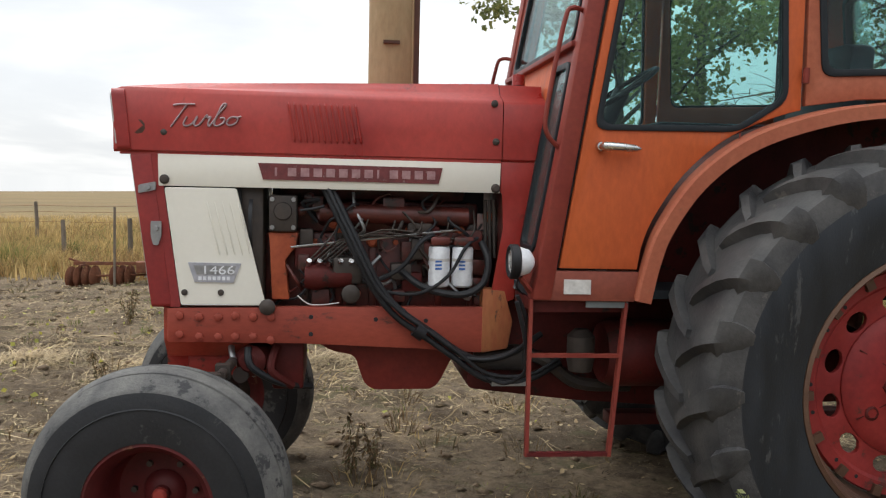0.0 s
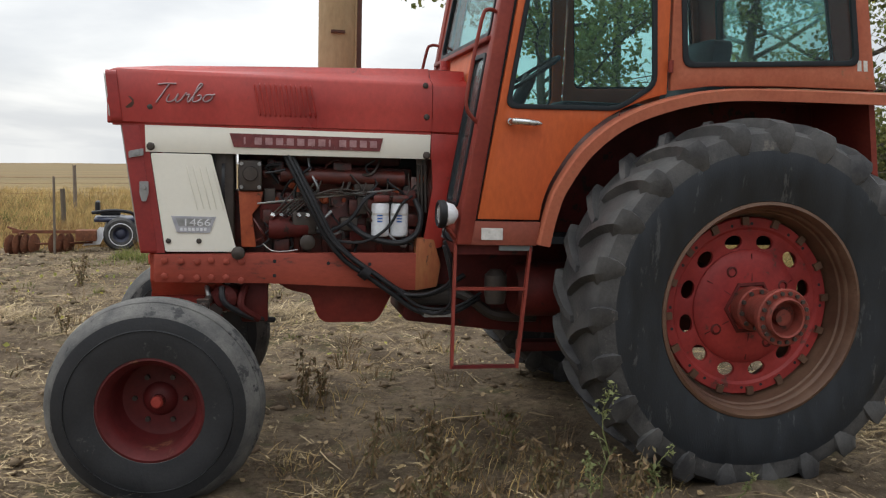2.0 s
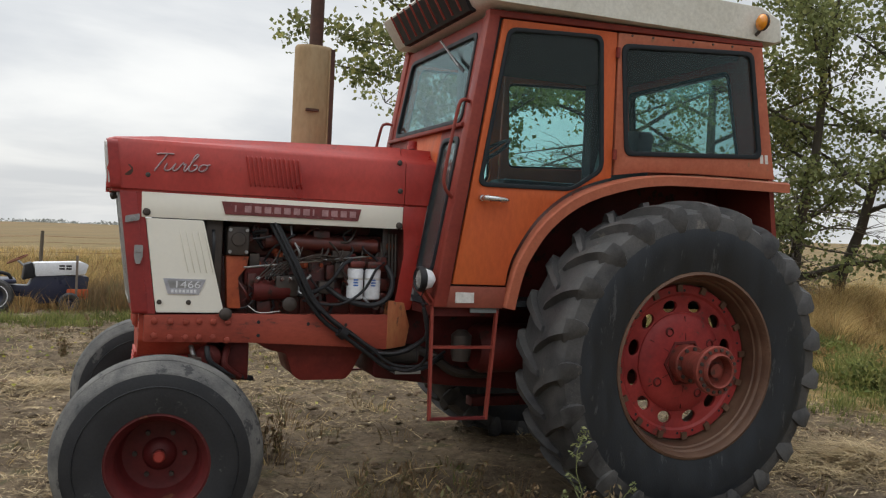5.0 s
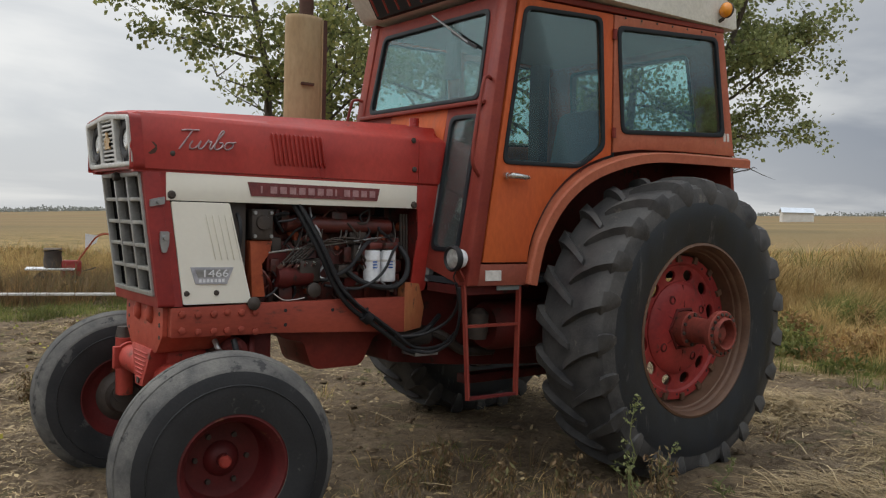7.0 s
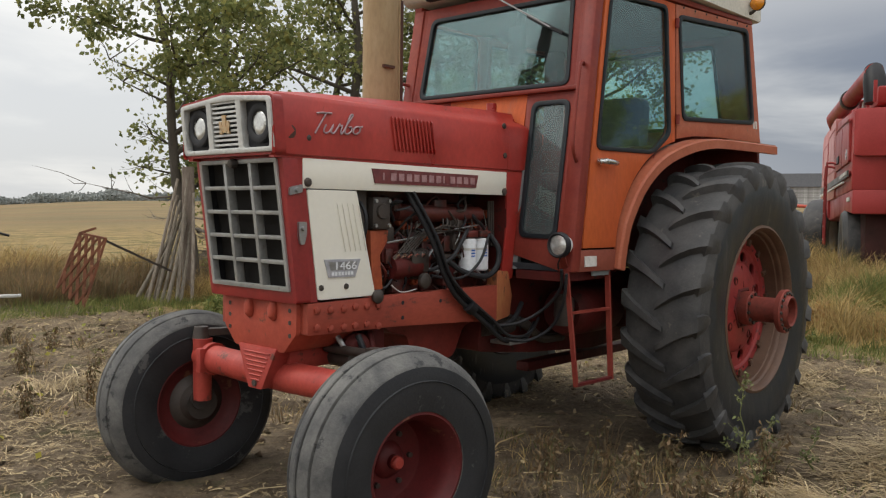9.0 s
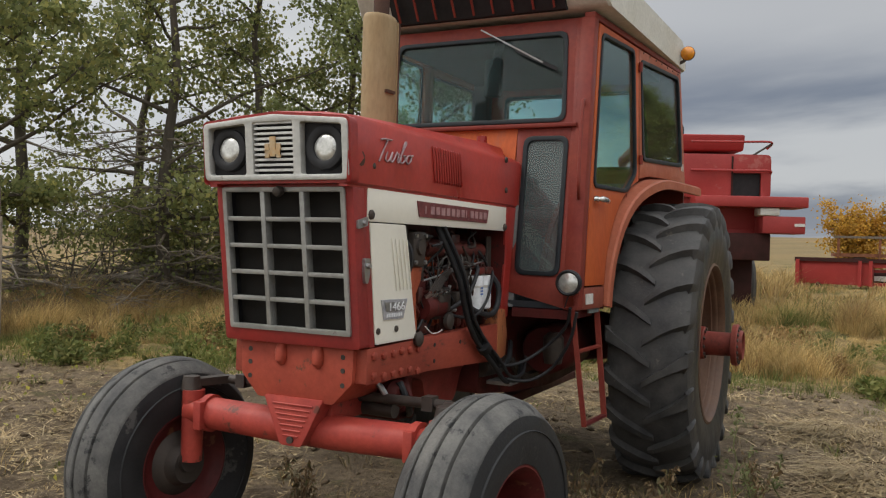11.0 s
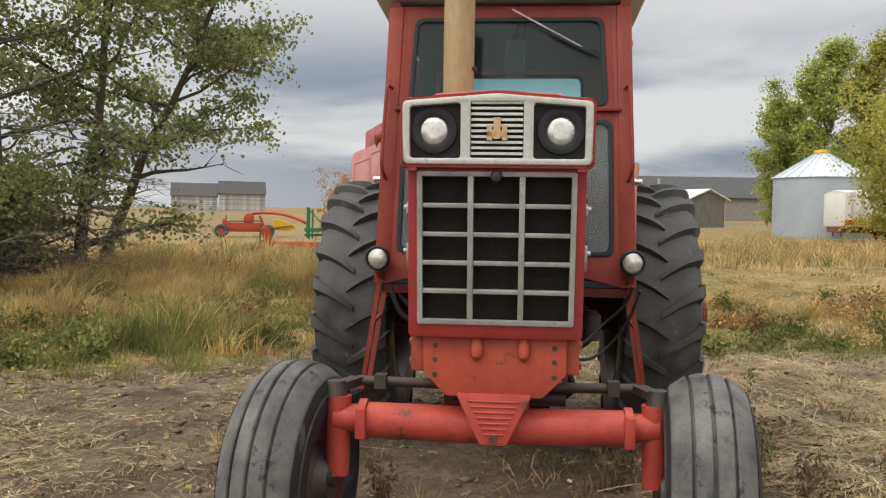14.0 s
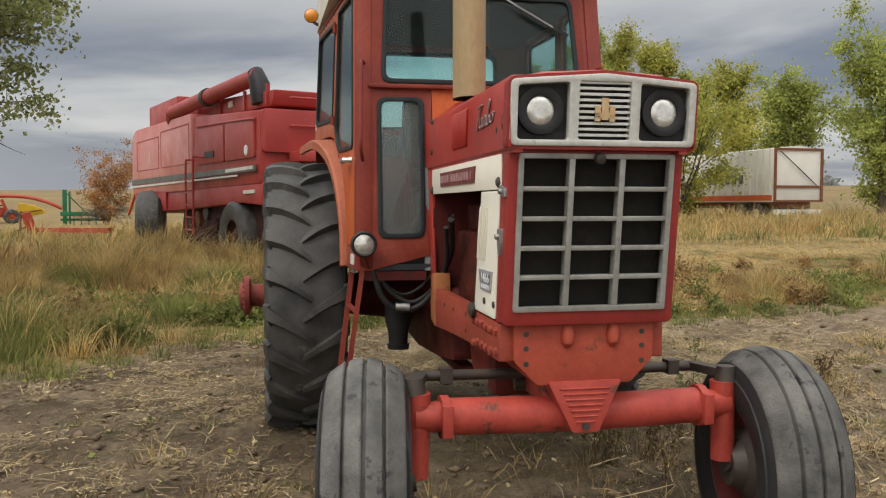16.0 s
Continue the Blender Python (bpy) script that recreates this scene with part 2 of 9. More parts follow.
MUFF = surf("rusty_tan_muffler", (0.40, 0.31, 0.185), (0.31, 0.215, 0.115), 0.62, metal=0.1, scale=3, bump=0.08, spots=(0.17, 0.075, 0.035), spot_at=0.63, spot_scale=7, stretch=(1, 1, 0.35))
PIPE = surf("dark_exhaust_pipe", (0.06, 0.032, 0.025), (0.10, 0.05, 0.035), 0.7, scale=8, bump=0.2)
CHROME = surf("worn_chrome", (0.72, 0.72, 0.70), (0.58, 0.58, 0.56), 0.22, metal=1.0, scale=12, bump=0.02)
STEEL = surf("dull_steel", (0.42, 0.43, 0.43), (0.30, 0.30, 0.30), 0.42, metal=0.8, scale=14, bump=0.06, spots=(0.22, 0.15, 0.10), spot_at=0.66)
IRON = surf("greasy_dark_iron", (0.045, 0.038, 0.034), (0.075, 0.058, 0.048), 0.55, metal=0.3, scale=10, bump=0.2)
FILTER = surf("white_filter_can", (0.76, 0.77, 0.79), (0.68, 0.70, 0.73), 0.3, scale=6, bump=0.01)
BLUE = surf("blue_print", (0.03, 0.12, 0.42), (0.04, 0.14, 0.45), 0.4, bump=0)
BADGE = surf("silver_badge", (0.50, 0.50, 0.54), (0.40, 0.41, 0.46), 0.38, metal=0.4, scale=20, bump=0.03)
PLATE = surf("maroon_name_plate", (0.19, 0.050, 0.050), (0.13, 0.040, 0.042), 0.5, scale=25, bump=0.12, spots=(0.30, 0.20, 0.19), spot_at=0.62, spot_scale=50)
LETTER = surf("faded_pink_letter", (0.42, 0.26, 0.26), (0.30, 0.16, 0.165), 0.5, scale=25, bump=0.02)
SILVER = surf("silver_script", (0.44, 0.34, 0.35), (0.30, 0.19, 0.20), 0.42, metal=0.4, scale=25, bump=0.0)
EMBLEM = surf("worn_gold_emblem", (0.55, 0.33, 0.14), (0.50, 0.42, 0.30), 0.5, scale=30, bump=0.05)
DECAL = surf("pale_paper_decal", (0.62, 0.60, 0.57), (0.48, 0.46, 0.43), 0.6, scale=25, bump=0.0)
AMBER = surf("amber_lens", (0.72, 0.26, 0.01), (0.60, 0.20, 0.01), 0.25, scale=20, bump=0.02, coat=0.5)
LENS = surf("ribbed_lamp_lens", (0.82, 0.82, 0.78), (0.42, 0.42, 0.40), 0.16, metal=0.62, scale=26, fine=120, bump=0.10, coat=0.6)
SEAT = surf("dark_vinyl_seat", (0.022, 0.028, 0.034), (0.035, 0.042, 0.050), 0.5, scale=6, bump=0.1)
LINER = surf("dark_cab_lining", (0.022, 0.025, 0.030), (0.036, 0.040, 0.046), 0.85, scale=6, bump=0.1)
GLASS = glass("tinted_cab_glass", (0.78, 0.92, 0.91), 0.38, 0.014)
GLASSF = glass("windscreen_glass", (0.74, 0.89, 0.89), 0.42, 0.012)
# heavier film here: dust plus a stand-in for the sky's grey reflection
GLASSD = glass("dusty_sheen_front_glass", (0.72, 0.84, 0.84), 0.8, 0.10)
STRIPE = surf("grey_weather_strip", (0.20, 0.22, 0.22), (0.14, 0.15, 0.15), 0.6, bump=0.05)


# ---- mesh helpers ----
class Geo:
    def __init__(self):
        self.v, self.f = [], []

    def add(self, vs, fs):
        o = len(self.v)
        self.v += [tuple(p) for p in vs]
        self.f += [tuple(i + o for i in q) for q in fs]
        return self

    def box(self, x0, x1, y0, y1, z0, z1, m=None):
        vs = [Vector((x, y, z)) for x in (x0, x1) for y in (y0, y1) for z in (z0, z1)]
        if m is not None:
            vs = [m @ p for p in vs]
        return self.add(vs, [(0, 1, 3, 2), (4, 6, 7, 5), (0, 4, 5, 1), (2, 3, 7, 6), (0, 2, 6, 4), (1, 5, 7, 3)])

    def bar(self, p0, p1, w, h, upv=(0, 0, 1)):
        """A straight bar of section w x h between two points."""
        p0, p1 = Vector(p0), Vector(p1)
        d = (p1 - p0).normalized()
        s = d.cross(Vector(upv))
        s = (s if s.length > 1e-4 else d.cross(Vector((1, 0, 0)))).normalized()
        n = s.cross(d)
        vs = [p + s * a * w / 2 + n * b * h / 2 for p in (p0, p1) for a in (-1, 1) for b in (-1, 1)]
        return self.add(vs, [(0, 1, 3, 2), (4, 6, 7, 5), (0, 4, 5, 1), (2, 3, 7, 6), (0, 2, 6, 4), (1, 5, 7, 3)])

    def tube(self, pts, r, n=8, caps=True):
        pts = [Vector(p) for p in pts]
        rs = list(r) if isinstance(r, (list, tuple)) else [r] * len(pts)
        side = None
        rings = []
        for i, p in enumerate(pts):
            d = (pts[min(i + 1, len(pts) - 1)] - pts[max(i - 1, 0)]).normalized()
            if side is None:
                side = d.orthogonal().normalized()
            else:
                side = (side - d * side.dot(d)).normalized()
            o = d.cross(side)
            rings.append([p + (side * math.cos(a) + o * math.sin(a)) * rs[i] for a in (math.tau * k / n for k in range(n))])
        vs = [q for ring in rings for q in ring]
        fs = [(i * n + k, i * n + (k + 1) % n, (i + 1) * n + (k + 1) % n, (i + 1) * n + k) for i in range(len(pts) - 1) for k in range(n)]
        if caps:
            fs += [tuple(reversed(range(n))), tuple((len(pts) - 1) * n + k for k in range(n))]
        return self.add(vs, fs)

    def cyl(self, p0, p1, r0, r1=None, n=20):
        return self.tube([p0, p1], [r0, r0 if r1 is None else r1], n)

    def lathe(self, prof, c, axis=(0, 1, 0), n=32, closed=False, spin=0.0):
        """prof: (distance along the axis, radius)."""
        a = Vector(axis).normalized()
        s = a.orthogonal().normalized()
        o = a.cross(s)
        c = Vector(c)
        vs = [c + a * d + (s * math.cos(t) + o * math.sin(t)) * r for d, r in prof for t in (spin + math.tau * k / n for k in range(n))]
        m = len(prof)
        fs = [(i * n + k, i * n + (k + 1) % n, ((i + 1) % m) * n + (k + 1) % n, ((i + 1) % m) * n + k) for i in range(m if closed else m - 1) for k in range(n)]
        return self.add(vs, fs)

    def plate(self, outline, holes, fn, w0, w1):
        """A flat plate with holes; fn(u, v, w) lays it in space."""
        bm = bmesh.new()
        loops = []
        for loop in [outline, *holes]:
            vs = [bm.verts.new((u, v, 0)) for u, v in loop]
            for i in range(len(vs)):
                bm.edges.new((vs[i], vs[(i + 1) % len(vs)]))
            loops.append(len(vs))
        bmesh.ops.triangle_fill(bm, use_beauty=True, use_dissolve=False, edges=bm.edges[:], normal=(0, 0, 1))
        bm.verts.index_update()
        base = [(p.co.x, p.co.y) for p in bm.verts]
        tris = [tuple(p.index for p in f.verts) for f in bm.faces]
        bm.free()
        n = len(base)
        vs = [fn(u, v, w0) for u, v in base] + [fn(u, v, w1) for u, v in base]
        fs = [tuple(reversed(t)) for t in tris] + [tuple(i + n for i in t) for t in tris]
        o = 0
        for k in loops:
            fs += [(o + i, o + (i + 1) % k, o + (i + 1) % k + n, o + i + n) for i in range(k)]
            o += k
        return self.add(vs, fs)

    def ball(self, c, r, n=16, m=10):
        r = (r, r, r) if isinstance(r, (int, float)) else r
        vs = [(c[0] + r[0] * math.sin(math.pi * i / m) * math.cos(math.tau * k / n), c[1] + r[1] * math.sin(math.pi * i / m) * math.sin(math.tau * k / n), c[2] + r[2] * math.cos(math.pi * i / m)) for i in range(m + 1) for k in range(n)]
        return self.add(vs, [(i * n + k, (i + 1) * n + k, (i + 1) * n + (k + 1) % n, i * n + (k + 1) % n) for i in range(m) for k in range(n)])

    def turned(self, m):
        self.v = [tuple(m @ Vector(p)) for p in self.v]
        return self

    def mirror_y(self):
        self.v = [(x, -y, z) for x, y, z in self.v]
        self.f = [tuple(reversed(q)) for q in self.f]
        return self

    def mesh(self, name, mat, bevel=0.0, smooth=38, tidy=True):
        me = bpy.data.meshes.new(name)
        if tidy:
            me.from_pydata(self.v, [], self.f)
            bm = bmesh.new()
            bm.from_mesh(me)
            bmesh.ops.remove_doubles(bm, verts=bm.verts[:], dist=1e-5)
            bmesh.ops.recalc_face_normals(bm, faces=bm.faces[:])
            if bevel:
                es = [e for e in bm.edges if len(e.link_faces) == 2 and e.calc_face_angle(0) > radians(35)]
                bmesh.ops.bevel(bm, geom=es, offset=bevel, offset_type="OFFSET", segments=2, profile=0.5, affect="EDGES", clamp_overlap=True)
            bm.to_mesh(me)
            bm.free()
        else:
            me.from_pydata(self.v, [], self.f)
        me.materials.append(mat)
        if smooth:
            me.shade_smooth()
            me.set_sharp_from_angle(angle=radians(smooth))
        return me


def part(name, g, mat, parent=None, label="", bevel=0.0, smooth=38):
    ob = new(name, g.mesh(name, mat, bevel, smooth))
    ob.parent = parent
    return tagged(ob, label)


def thing(name, label, category, at=(0, 0, 0), rz=0.0, group="", kind=""):
    ob = new(name)
    ob.matrix_basis = pose(at[0], at[1], at[2], 0, 0, rz)
    return tagged(ob, label, category, group, kind)


def rounded(poly, r, n=4):
    """Rounds the corners of a flat outline."""
    out = []
    k = len(poly)
    for i in range(k):
        p, a, b = Vector(poly[i]), Vector(poly[i - 1]), Vector(poly[(i + 1) % k])
        d0, d1 = (a - p), (b - p)
        rr = min(r, d0.length * 0.45, d1.length * 0.45)
        q0, q1 = p + d0.normalized() * rr, p + d1.normalized() * rr
        for j in range(n + 1):
            s = j / n
            out.append(tuple(q0 * (1 - s) ** 2 + p * 2 * s * (1 - s) + q1 * s * s))
    return out


def inset(poly, d):
    """Moves every side of an outline inwards by d (outwards where negative)."""
    k = len(poly)
    area = sum(poly[i][0] * poly[(i + 1) % k][1] - poly[(i + 1) % k][0] * poly[i][1] for i in range(k))
    sgn = 1 if area > 0 else -1
    out = []
    for i in range(k):
        a, p, b = Vector(poly[i - 1]), Vector(poly[i]), Vector(poly[(i + 1) % k])
        e0, e1 = (p - a).normalized(), (b - p).normalized()
        n0, n1 = Vector((-e0.y, e0.x)) * sgn, Vector((-e1.y, e1.x)) * sgn
        m = n0 + n1
        m = m / max(m.dot(n0), 0.3)
        out.append(tuple(p + m * d))
    return out


def spline(pts, n=6):
    """A smooth curve through the points."""
    pts = [Vector(p) for p in pts]
    out = []
    for i in range(len(pts) - 1):
        p0, p1, p2, p3 = pts[max(i - 1, 0)], pts[i], pts[i + 1], pts[min(i + 2, len(pts) - 1)]
        for j in range(n):
            t = j / n
            out.append(0.5 * (2 * p1 + (p2 - p0) * t + (2 * p0 - 5 * p1 + 4 * p2 - p3) * t * t + (3 * p1 - p0 - 3 * p2 + p3) * t ** 3))
    return out + [pts[-1]]


def lettering(name, text, size, mat, m, parent, shear=0.0, depth=0.002, spacing=1.0, width=None):
    cu = bpy.data.curves.new(name, "FONT")
    cu.body, cu.size, cu.shear, cu.extrude, cu.space_character = text, size, shear, depth, spacing
    tmp = bpy.data.objects.new(name, cu)
    scene.collection.objects.link(tmp)
    bpy.context.view_layer.update()
    me = bpy.data.meshes.new_from_object(tmp.evaluated_get(bpy.context.evaluated_depsgraph_get()))
    bpy.data.objects.remove(tmp)
    if width:
        xs = [p.co.x for p in me.vertices]
        k = width / (max(xs) - min(xs))
        me.transform(Matrix.Diagonal((k, 1, 1, 1)))
    me.transform(m)
    me.materials.clear()
    me.materials.append(mat)
    ob = new(name, me)
    ob.parent = parent
    return ob


# ---- the tractor: nose towards -x, rear axle over the origin ----
tractor = thing("tractor", "old faded red farm tractor with cab, standing on bare soil", "tractor")


def on_side(s, y):
    """Lays (x, z, outwards) on an upright plane at y on the side s."""
    return lambda u, v, w: (u, s * (y + w), v)


# -- hood --
def hood():
    sections = []
    for x, half, shoulder, inner, ridge in ((-3.062, 0.350, 1.945, 1.962, 1.972), (-3.03, 0.352, 1.957, 1.972, 1.985), (-2.80, 0.348, 1.958, 1.992, 2.004), (-2.20, 0.345, 1.958, 2.015, 2.030), (-1.432, 0.343, 1.956, 2.040, 2.056)):
        half_sec = [(half - 0.012, 1.690), (half, 1.700), (half + 0.002, 1.80), (half, shoulder - 0.022), (half - 0.014, shoulder), (half - 0.10, (shoulder + inner) / 2 - 0.004), (half - 0.125, inner), (0.0, ridge)]
        sections.append([(x, -y, z) for y, z in half_sec] + [(x, y, z) for y, z in reversed(half_sec[:-1])])
    k = len(sections[0])
    g = Geo()
    vs = [p for sct in sections for p in sct]
    g.add(vs, [(i * k + j, i * k + j + 1, (i + 1) * k + j + 1, (i + 1) * k + j) for i in range(len(sections) - 1) for j in range(k - 1)])
    # rolled lower lips
    for s in (-1, 1):
        g.box(-3.04, -1.432, s * 0.300, s * 0.338, 1.682, 1.694)
    ob = part("hood", g, RED, tractor, "glossy but faded red sheet metal hood")
    g = Geo()
    half_sec = [(0.330, 1.690), (0.341, 1.70), (0.343, 1.80), (0.341, 1.934), (0.327, 1.952), (0.24, 1.990), (0.215, 2.036), (0.0, 2.052)]
    for x in (-1.428, -1.235):
        g.v += [(x, -y, z) for y, z in half_sec] + [(x, y, z) for y, z in reversed(half_sec[:-1])]
    k = 2 * len(half_sec) - 1
    g.f += [(j, j + 1, k + j + 1, k + j) for j in range(k - 1)] + [tuple(range(k, 2 * k))]
    part("hood_rear_section", g, RED, tractor)
    # louvres pressed into both flanks
    for s in (-1, 1):
        for i in range(12):
            x = -2.355 + i * 0.0255
            g = Geo()
            a, b = Vector((x, s * 0.347, 1.915)), Vector((x + 0.030, s * 0.347, 1.748))
            g.tube([a, a.lerp(b, 0.06) + Vector((0, s * 0.006, 0)), a.lerp(b, 0.94) + Vector((0, s * 0.006, 0)), b], [0.002, 0.0058, 0.0058, 0.002], 6)
            part("louvre", g, RED, ob)
        for x, z in ((-2.862, 1.775), (-1.46, 1.775), (-1.47, 1.94)):
            part("bolt", Geo().lathe([(0, 0.016), (0.006, 0.016), (0.010, 0.010), (0.010, 0.0)], (x, s * 0.343, z), (0, s, 0), 10), IRON, ob)
        g = Geo()
        g.lathe([(0, 0.035), (0.002, 0.030), (0.002, 0)], (-2.965, s * 0.3505, 1.795), (0, s, 0), 9)
        part("rust_patch", g, PIPE, ob)
    # script on the flanks
    strokes = [[(0.0, 0.96), (0.12, 1.0), (0.30, 0.99)], [(0.19, 1.0), (0.13, 0.55), (0.06, 0.02)], [(0.24, 0.46), (0.22, 0.16), (0.27, 0.05), (0.34, 0.15), (0.385, 0.46), (0.37, 0.16), (0.40, 0.05), (0.45, 0.12), (0.50, 0.44), (0.515, 0.50), (0.53, 0.40), (0.57, 0.43), (0.565, 0.16), (0.60, 0.05), (0.67, 0.55), (0.735, 0.92), (0.71, 1.0), (0.675, 0.85), (0.65, 0.3), (0.66, 0.08), (0.72, 0.05), (0.78, 0.20), (0.765, 0.38), (0.71, 0.36)], [(0.90, 0.42), (0.84, 0.36), (0.825, 0.15), (0.88, 0.05), (0.95, 0.15), (0.96, 0.34), (0.90, 0.42), (0.95, 0.40), (1.0, 0.44)]]
    for s in (-1, 1):
        g = Geo()
        for st in strokes:
            pts = []
            for u, v in spline([(u, v, 0) for u, v in st], 5) and [(p.x, p.y) for p in spline([(u, v, 0) for u, v in st], 5)]:
                a = u + 0.10 * v - 0.05
                x = -2.836 + 0.29 * a if s < 0 else -2.546 - 0.29 * a
                pts.append((x, s * 0.3535, 1.795 + 0.095 * v + 0.012 * a))
            g.tube(pts, 0.0042, 6)
        part("script", g, SILVER, ob, "silver script reading Turbo")


hood()


# -- headlamp panel --
def headlamp_panel():
    lean = lambda u, v, w: (-3.066 + (1.94 - v) * 0.10 + w, u, v)
    outer = rounded([(-0.352, 1.706), (0.352, 1.706), (0.352, 1.938), (0.0, 1.966), (-0.352, 1.938)], 0.022)
    left = rounded([(-0.325, 1.728), (-0.135, 1.728), (-0.135, 1.932), (-0.325, 1.918)], 0.014)
    right = [(-u, v) for u, v in reversed(left)]
    mid = rounded([(-0.098, 1.730), (0.098, 1.730), (0.098, 1.936), (-0.098, 1.936)], 0.008)
    panel = part("headlamp_panel", Geo().plate(outer, [left, right, mid], lean, -0.012, 0.03), TRIML, tractor, "dull grey headlamp surround", bevel=0.004)
    part("red_edge", Geo().plate(rounded([(-0.362, 1.694), (0.362, 1.694), (0.362, 1.947), (0.0, 1.978), (-0.362, 1.947)], 0.026), [rounded([(-0.350, 1.706), (0.350, 1.706), (0.350, 1.938), (0.0, 1.966), (-0.350, 1.938)], 0.022)], lean, -0.002, 0.05), NOSE, panel)
    for s in (-1, 1):
        g = Geo()
        g.plate([(s * 0.330 if k else s * 0.130, z) for k, z in ((0, 1.722), (1, 1.722), (1, 1.930), (0, 1.930))], [], lean, 0.022, 0.04)
        part("lamp_pocket", g, BLACK, panel)
        c = lean(s * 0.236, 1.832, 0.022)
        lamp = part("headlamp", Geo().lathe([(0.0, 0.0), (0.004, 0.028), (0.0, 0.050), (-0.004, 0.054), (-0.02, 0.054)], (c[0] - 0.010, c[1], c[2]), (-1, 0, 0), 24), LENS, panel, "round sealed-beam headlamp")
        part("bezel", Geo().lathe([(-0.02, 0.090), (0.012, 0.086), (0.016, 0.066), (0.010, 0.053), (-0.02, 0.053)], (c[0] - 0.004, c[1], c[2]), (-1, 0, 0), 24), BLACK, lamp)
    part("louvre_backing", Geo().plate([(-0.1, 1.728), (0.1, 1.728), (0.1, 1.938), (-0.1, 1.938)], [], lean, 0.024, 0.04), BLACK, panel)
    for i in range(10):
        z = 1.742 + i * 0.0207
        part("slat", Geo().box(*[0, 0.02], -0.096, 0.096, z, z + 0.0095, Matrix.Translation((lean(0, z, -0.004)[0], 0, 0))), TRIML, panel)
    g = Geo()
    for pts in ([(-0.013, 1.80), (0.013, 1.80), (0.013, 1.878), (-0.013, 1.878)], [(-0.038, 1.795), (-0.018, 1.795), (-0.018, 1.850), (-0.038, 1.850)], [(0.018, 1.795), (0.038, 1.795), (0.038, 1.850), (0.018, 1.850)], [(-0.038, 1.808), (0.038, 1.808), (0.038, 1.826), (-0.038, 1.826)]):
        g.plate(pts, [], lean, -0.012, -0.005)
    part("emblem", g, EMBLEM, panel, "worn gold emblem")


headlamp_panel()


# -- radiator grille and nose --
def grille():
    lean = lambda u, v, w: (-2.992 + (1.685 - v) * 0.130 + w, u, v)
    outer = rounded([(-0.338, 1.040), (0.338, 1.040), (0.338, 1.694), (-0.338, 1.694)], 0.02)
    hole = [(-0.300, 1.092), (0.300, 1.092), (0.300, 1.678), (-0.300, 1.678)]
    nose = part("nose_frame", Geo().plate(outer, [hole], lean, -0.006, 0.075), NOSE, tractor, "red sheet metal nose", bevel=0.006)
    for s in (-1, 1):
        part("nose_side", Geo().plate([(-2.925, 1.690), (-2.885, 1.690), (-2.797, 1.043), (-2.840, 1.043)], [], on_side(s, 0.335), -0.03, 0), NOSE, nose)
    frame_ = part("grille", Geo().plate(rounded([(-0.303, 1.092), (0.303, 1.092), (0.303, 1.682), (-0.303, 1.682)], 0.010), [[(-0.283, 1.112), (0.283, 1.112), (0.283, 1.664), (-0.283, 1.664)]], lean, -0.016, 0.02), TRIM, tractor, "grey cast grille with square openings", bevel=0.003)
    for u in (-0.098, 0.098):
        part("upright", Geo().plate([(u - 0.011, 1.112), (u + 0.011, 1.112), (u + 0.011, 1.664), (u - 0.011, 1.664)], [], lean, -0.014, 0.03), TRIM, frame_, bevel=0.002)
    for i in range(1, 5):
        v = 1.112 + i * 0.1104
        for a, b in ((-0.283, -0.109), (-0.087, 0.087), (0.109, 0.283)):
            part("crossbar", Geo().plate([(a, v - 0.009), (b, v - 0.009), (b, v + 0.009), (a, v + 0.009)], [], lean, -0.012, 0.032), TRIM, frame_, bevel=0.002)
    # black frame added to cover the red inner walls of the opening
    part("liner", Geo().plate([(-0.2995, 1.0925), (0.2995, 1.0925), (0.2995, 1.6775), (-0.2995, 1.6775)], [[(-0.291, 1.101), (0.291, 1.101), (0.291, 1.669), (-0.291, 1.669)]], lean, 0.022, 0.054), BLACK, frame_)
    part("screen", Geo().plate([(-0.3, 1.095), (0.3, 1.095), (0.3, 1.675), (-0.3, 1.675)], [], lean, 0.055, 0.07), MESH, frame_)
    part("latch_knob", Geo().lathe([(0, 0.018), (0.02, 0.024), (0.035, 0.018), (0.04, 0)], lean(0.0, 1.668, -0.012), (-1, 0, -0.2), 12), IRON, frame_)
    part("radiator", Geo().box(-2.80, -2.62, -0.30, 0.30, 1.06, 1.67), BLACK, tractor)


grille()


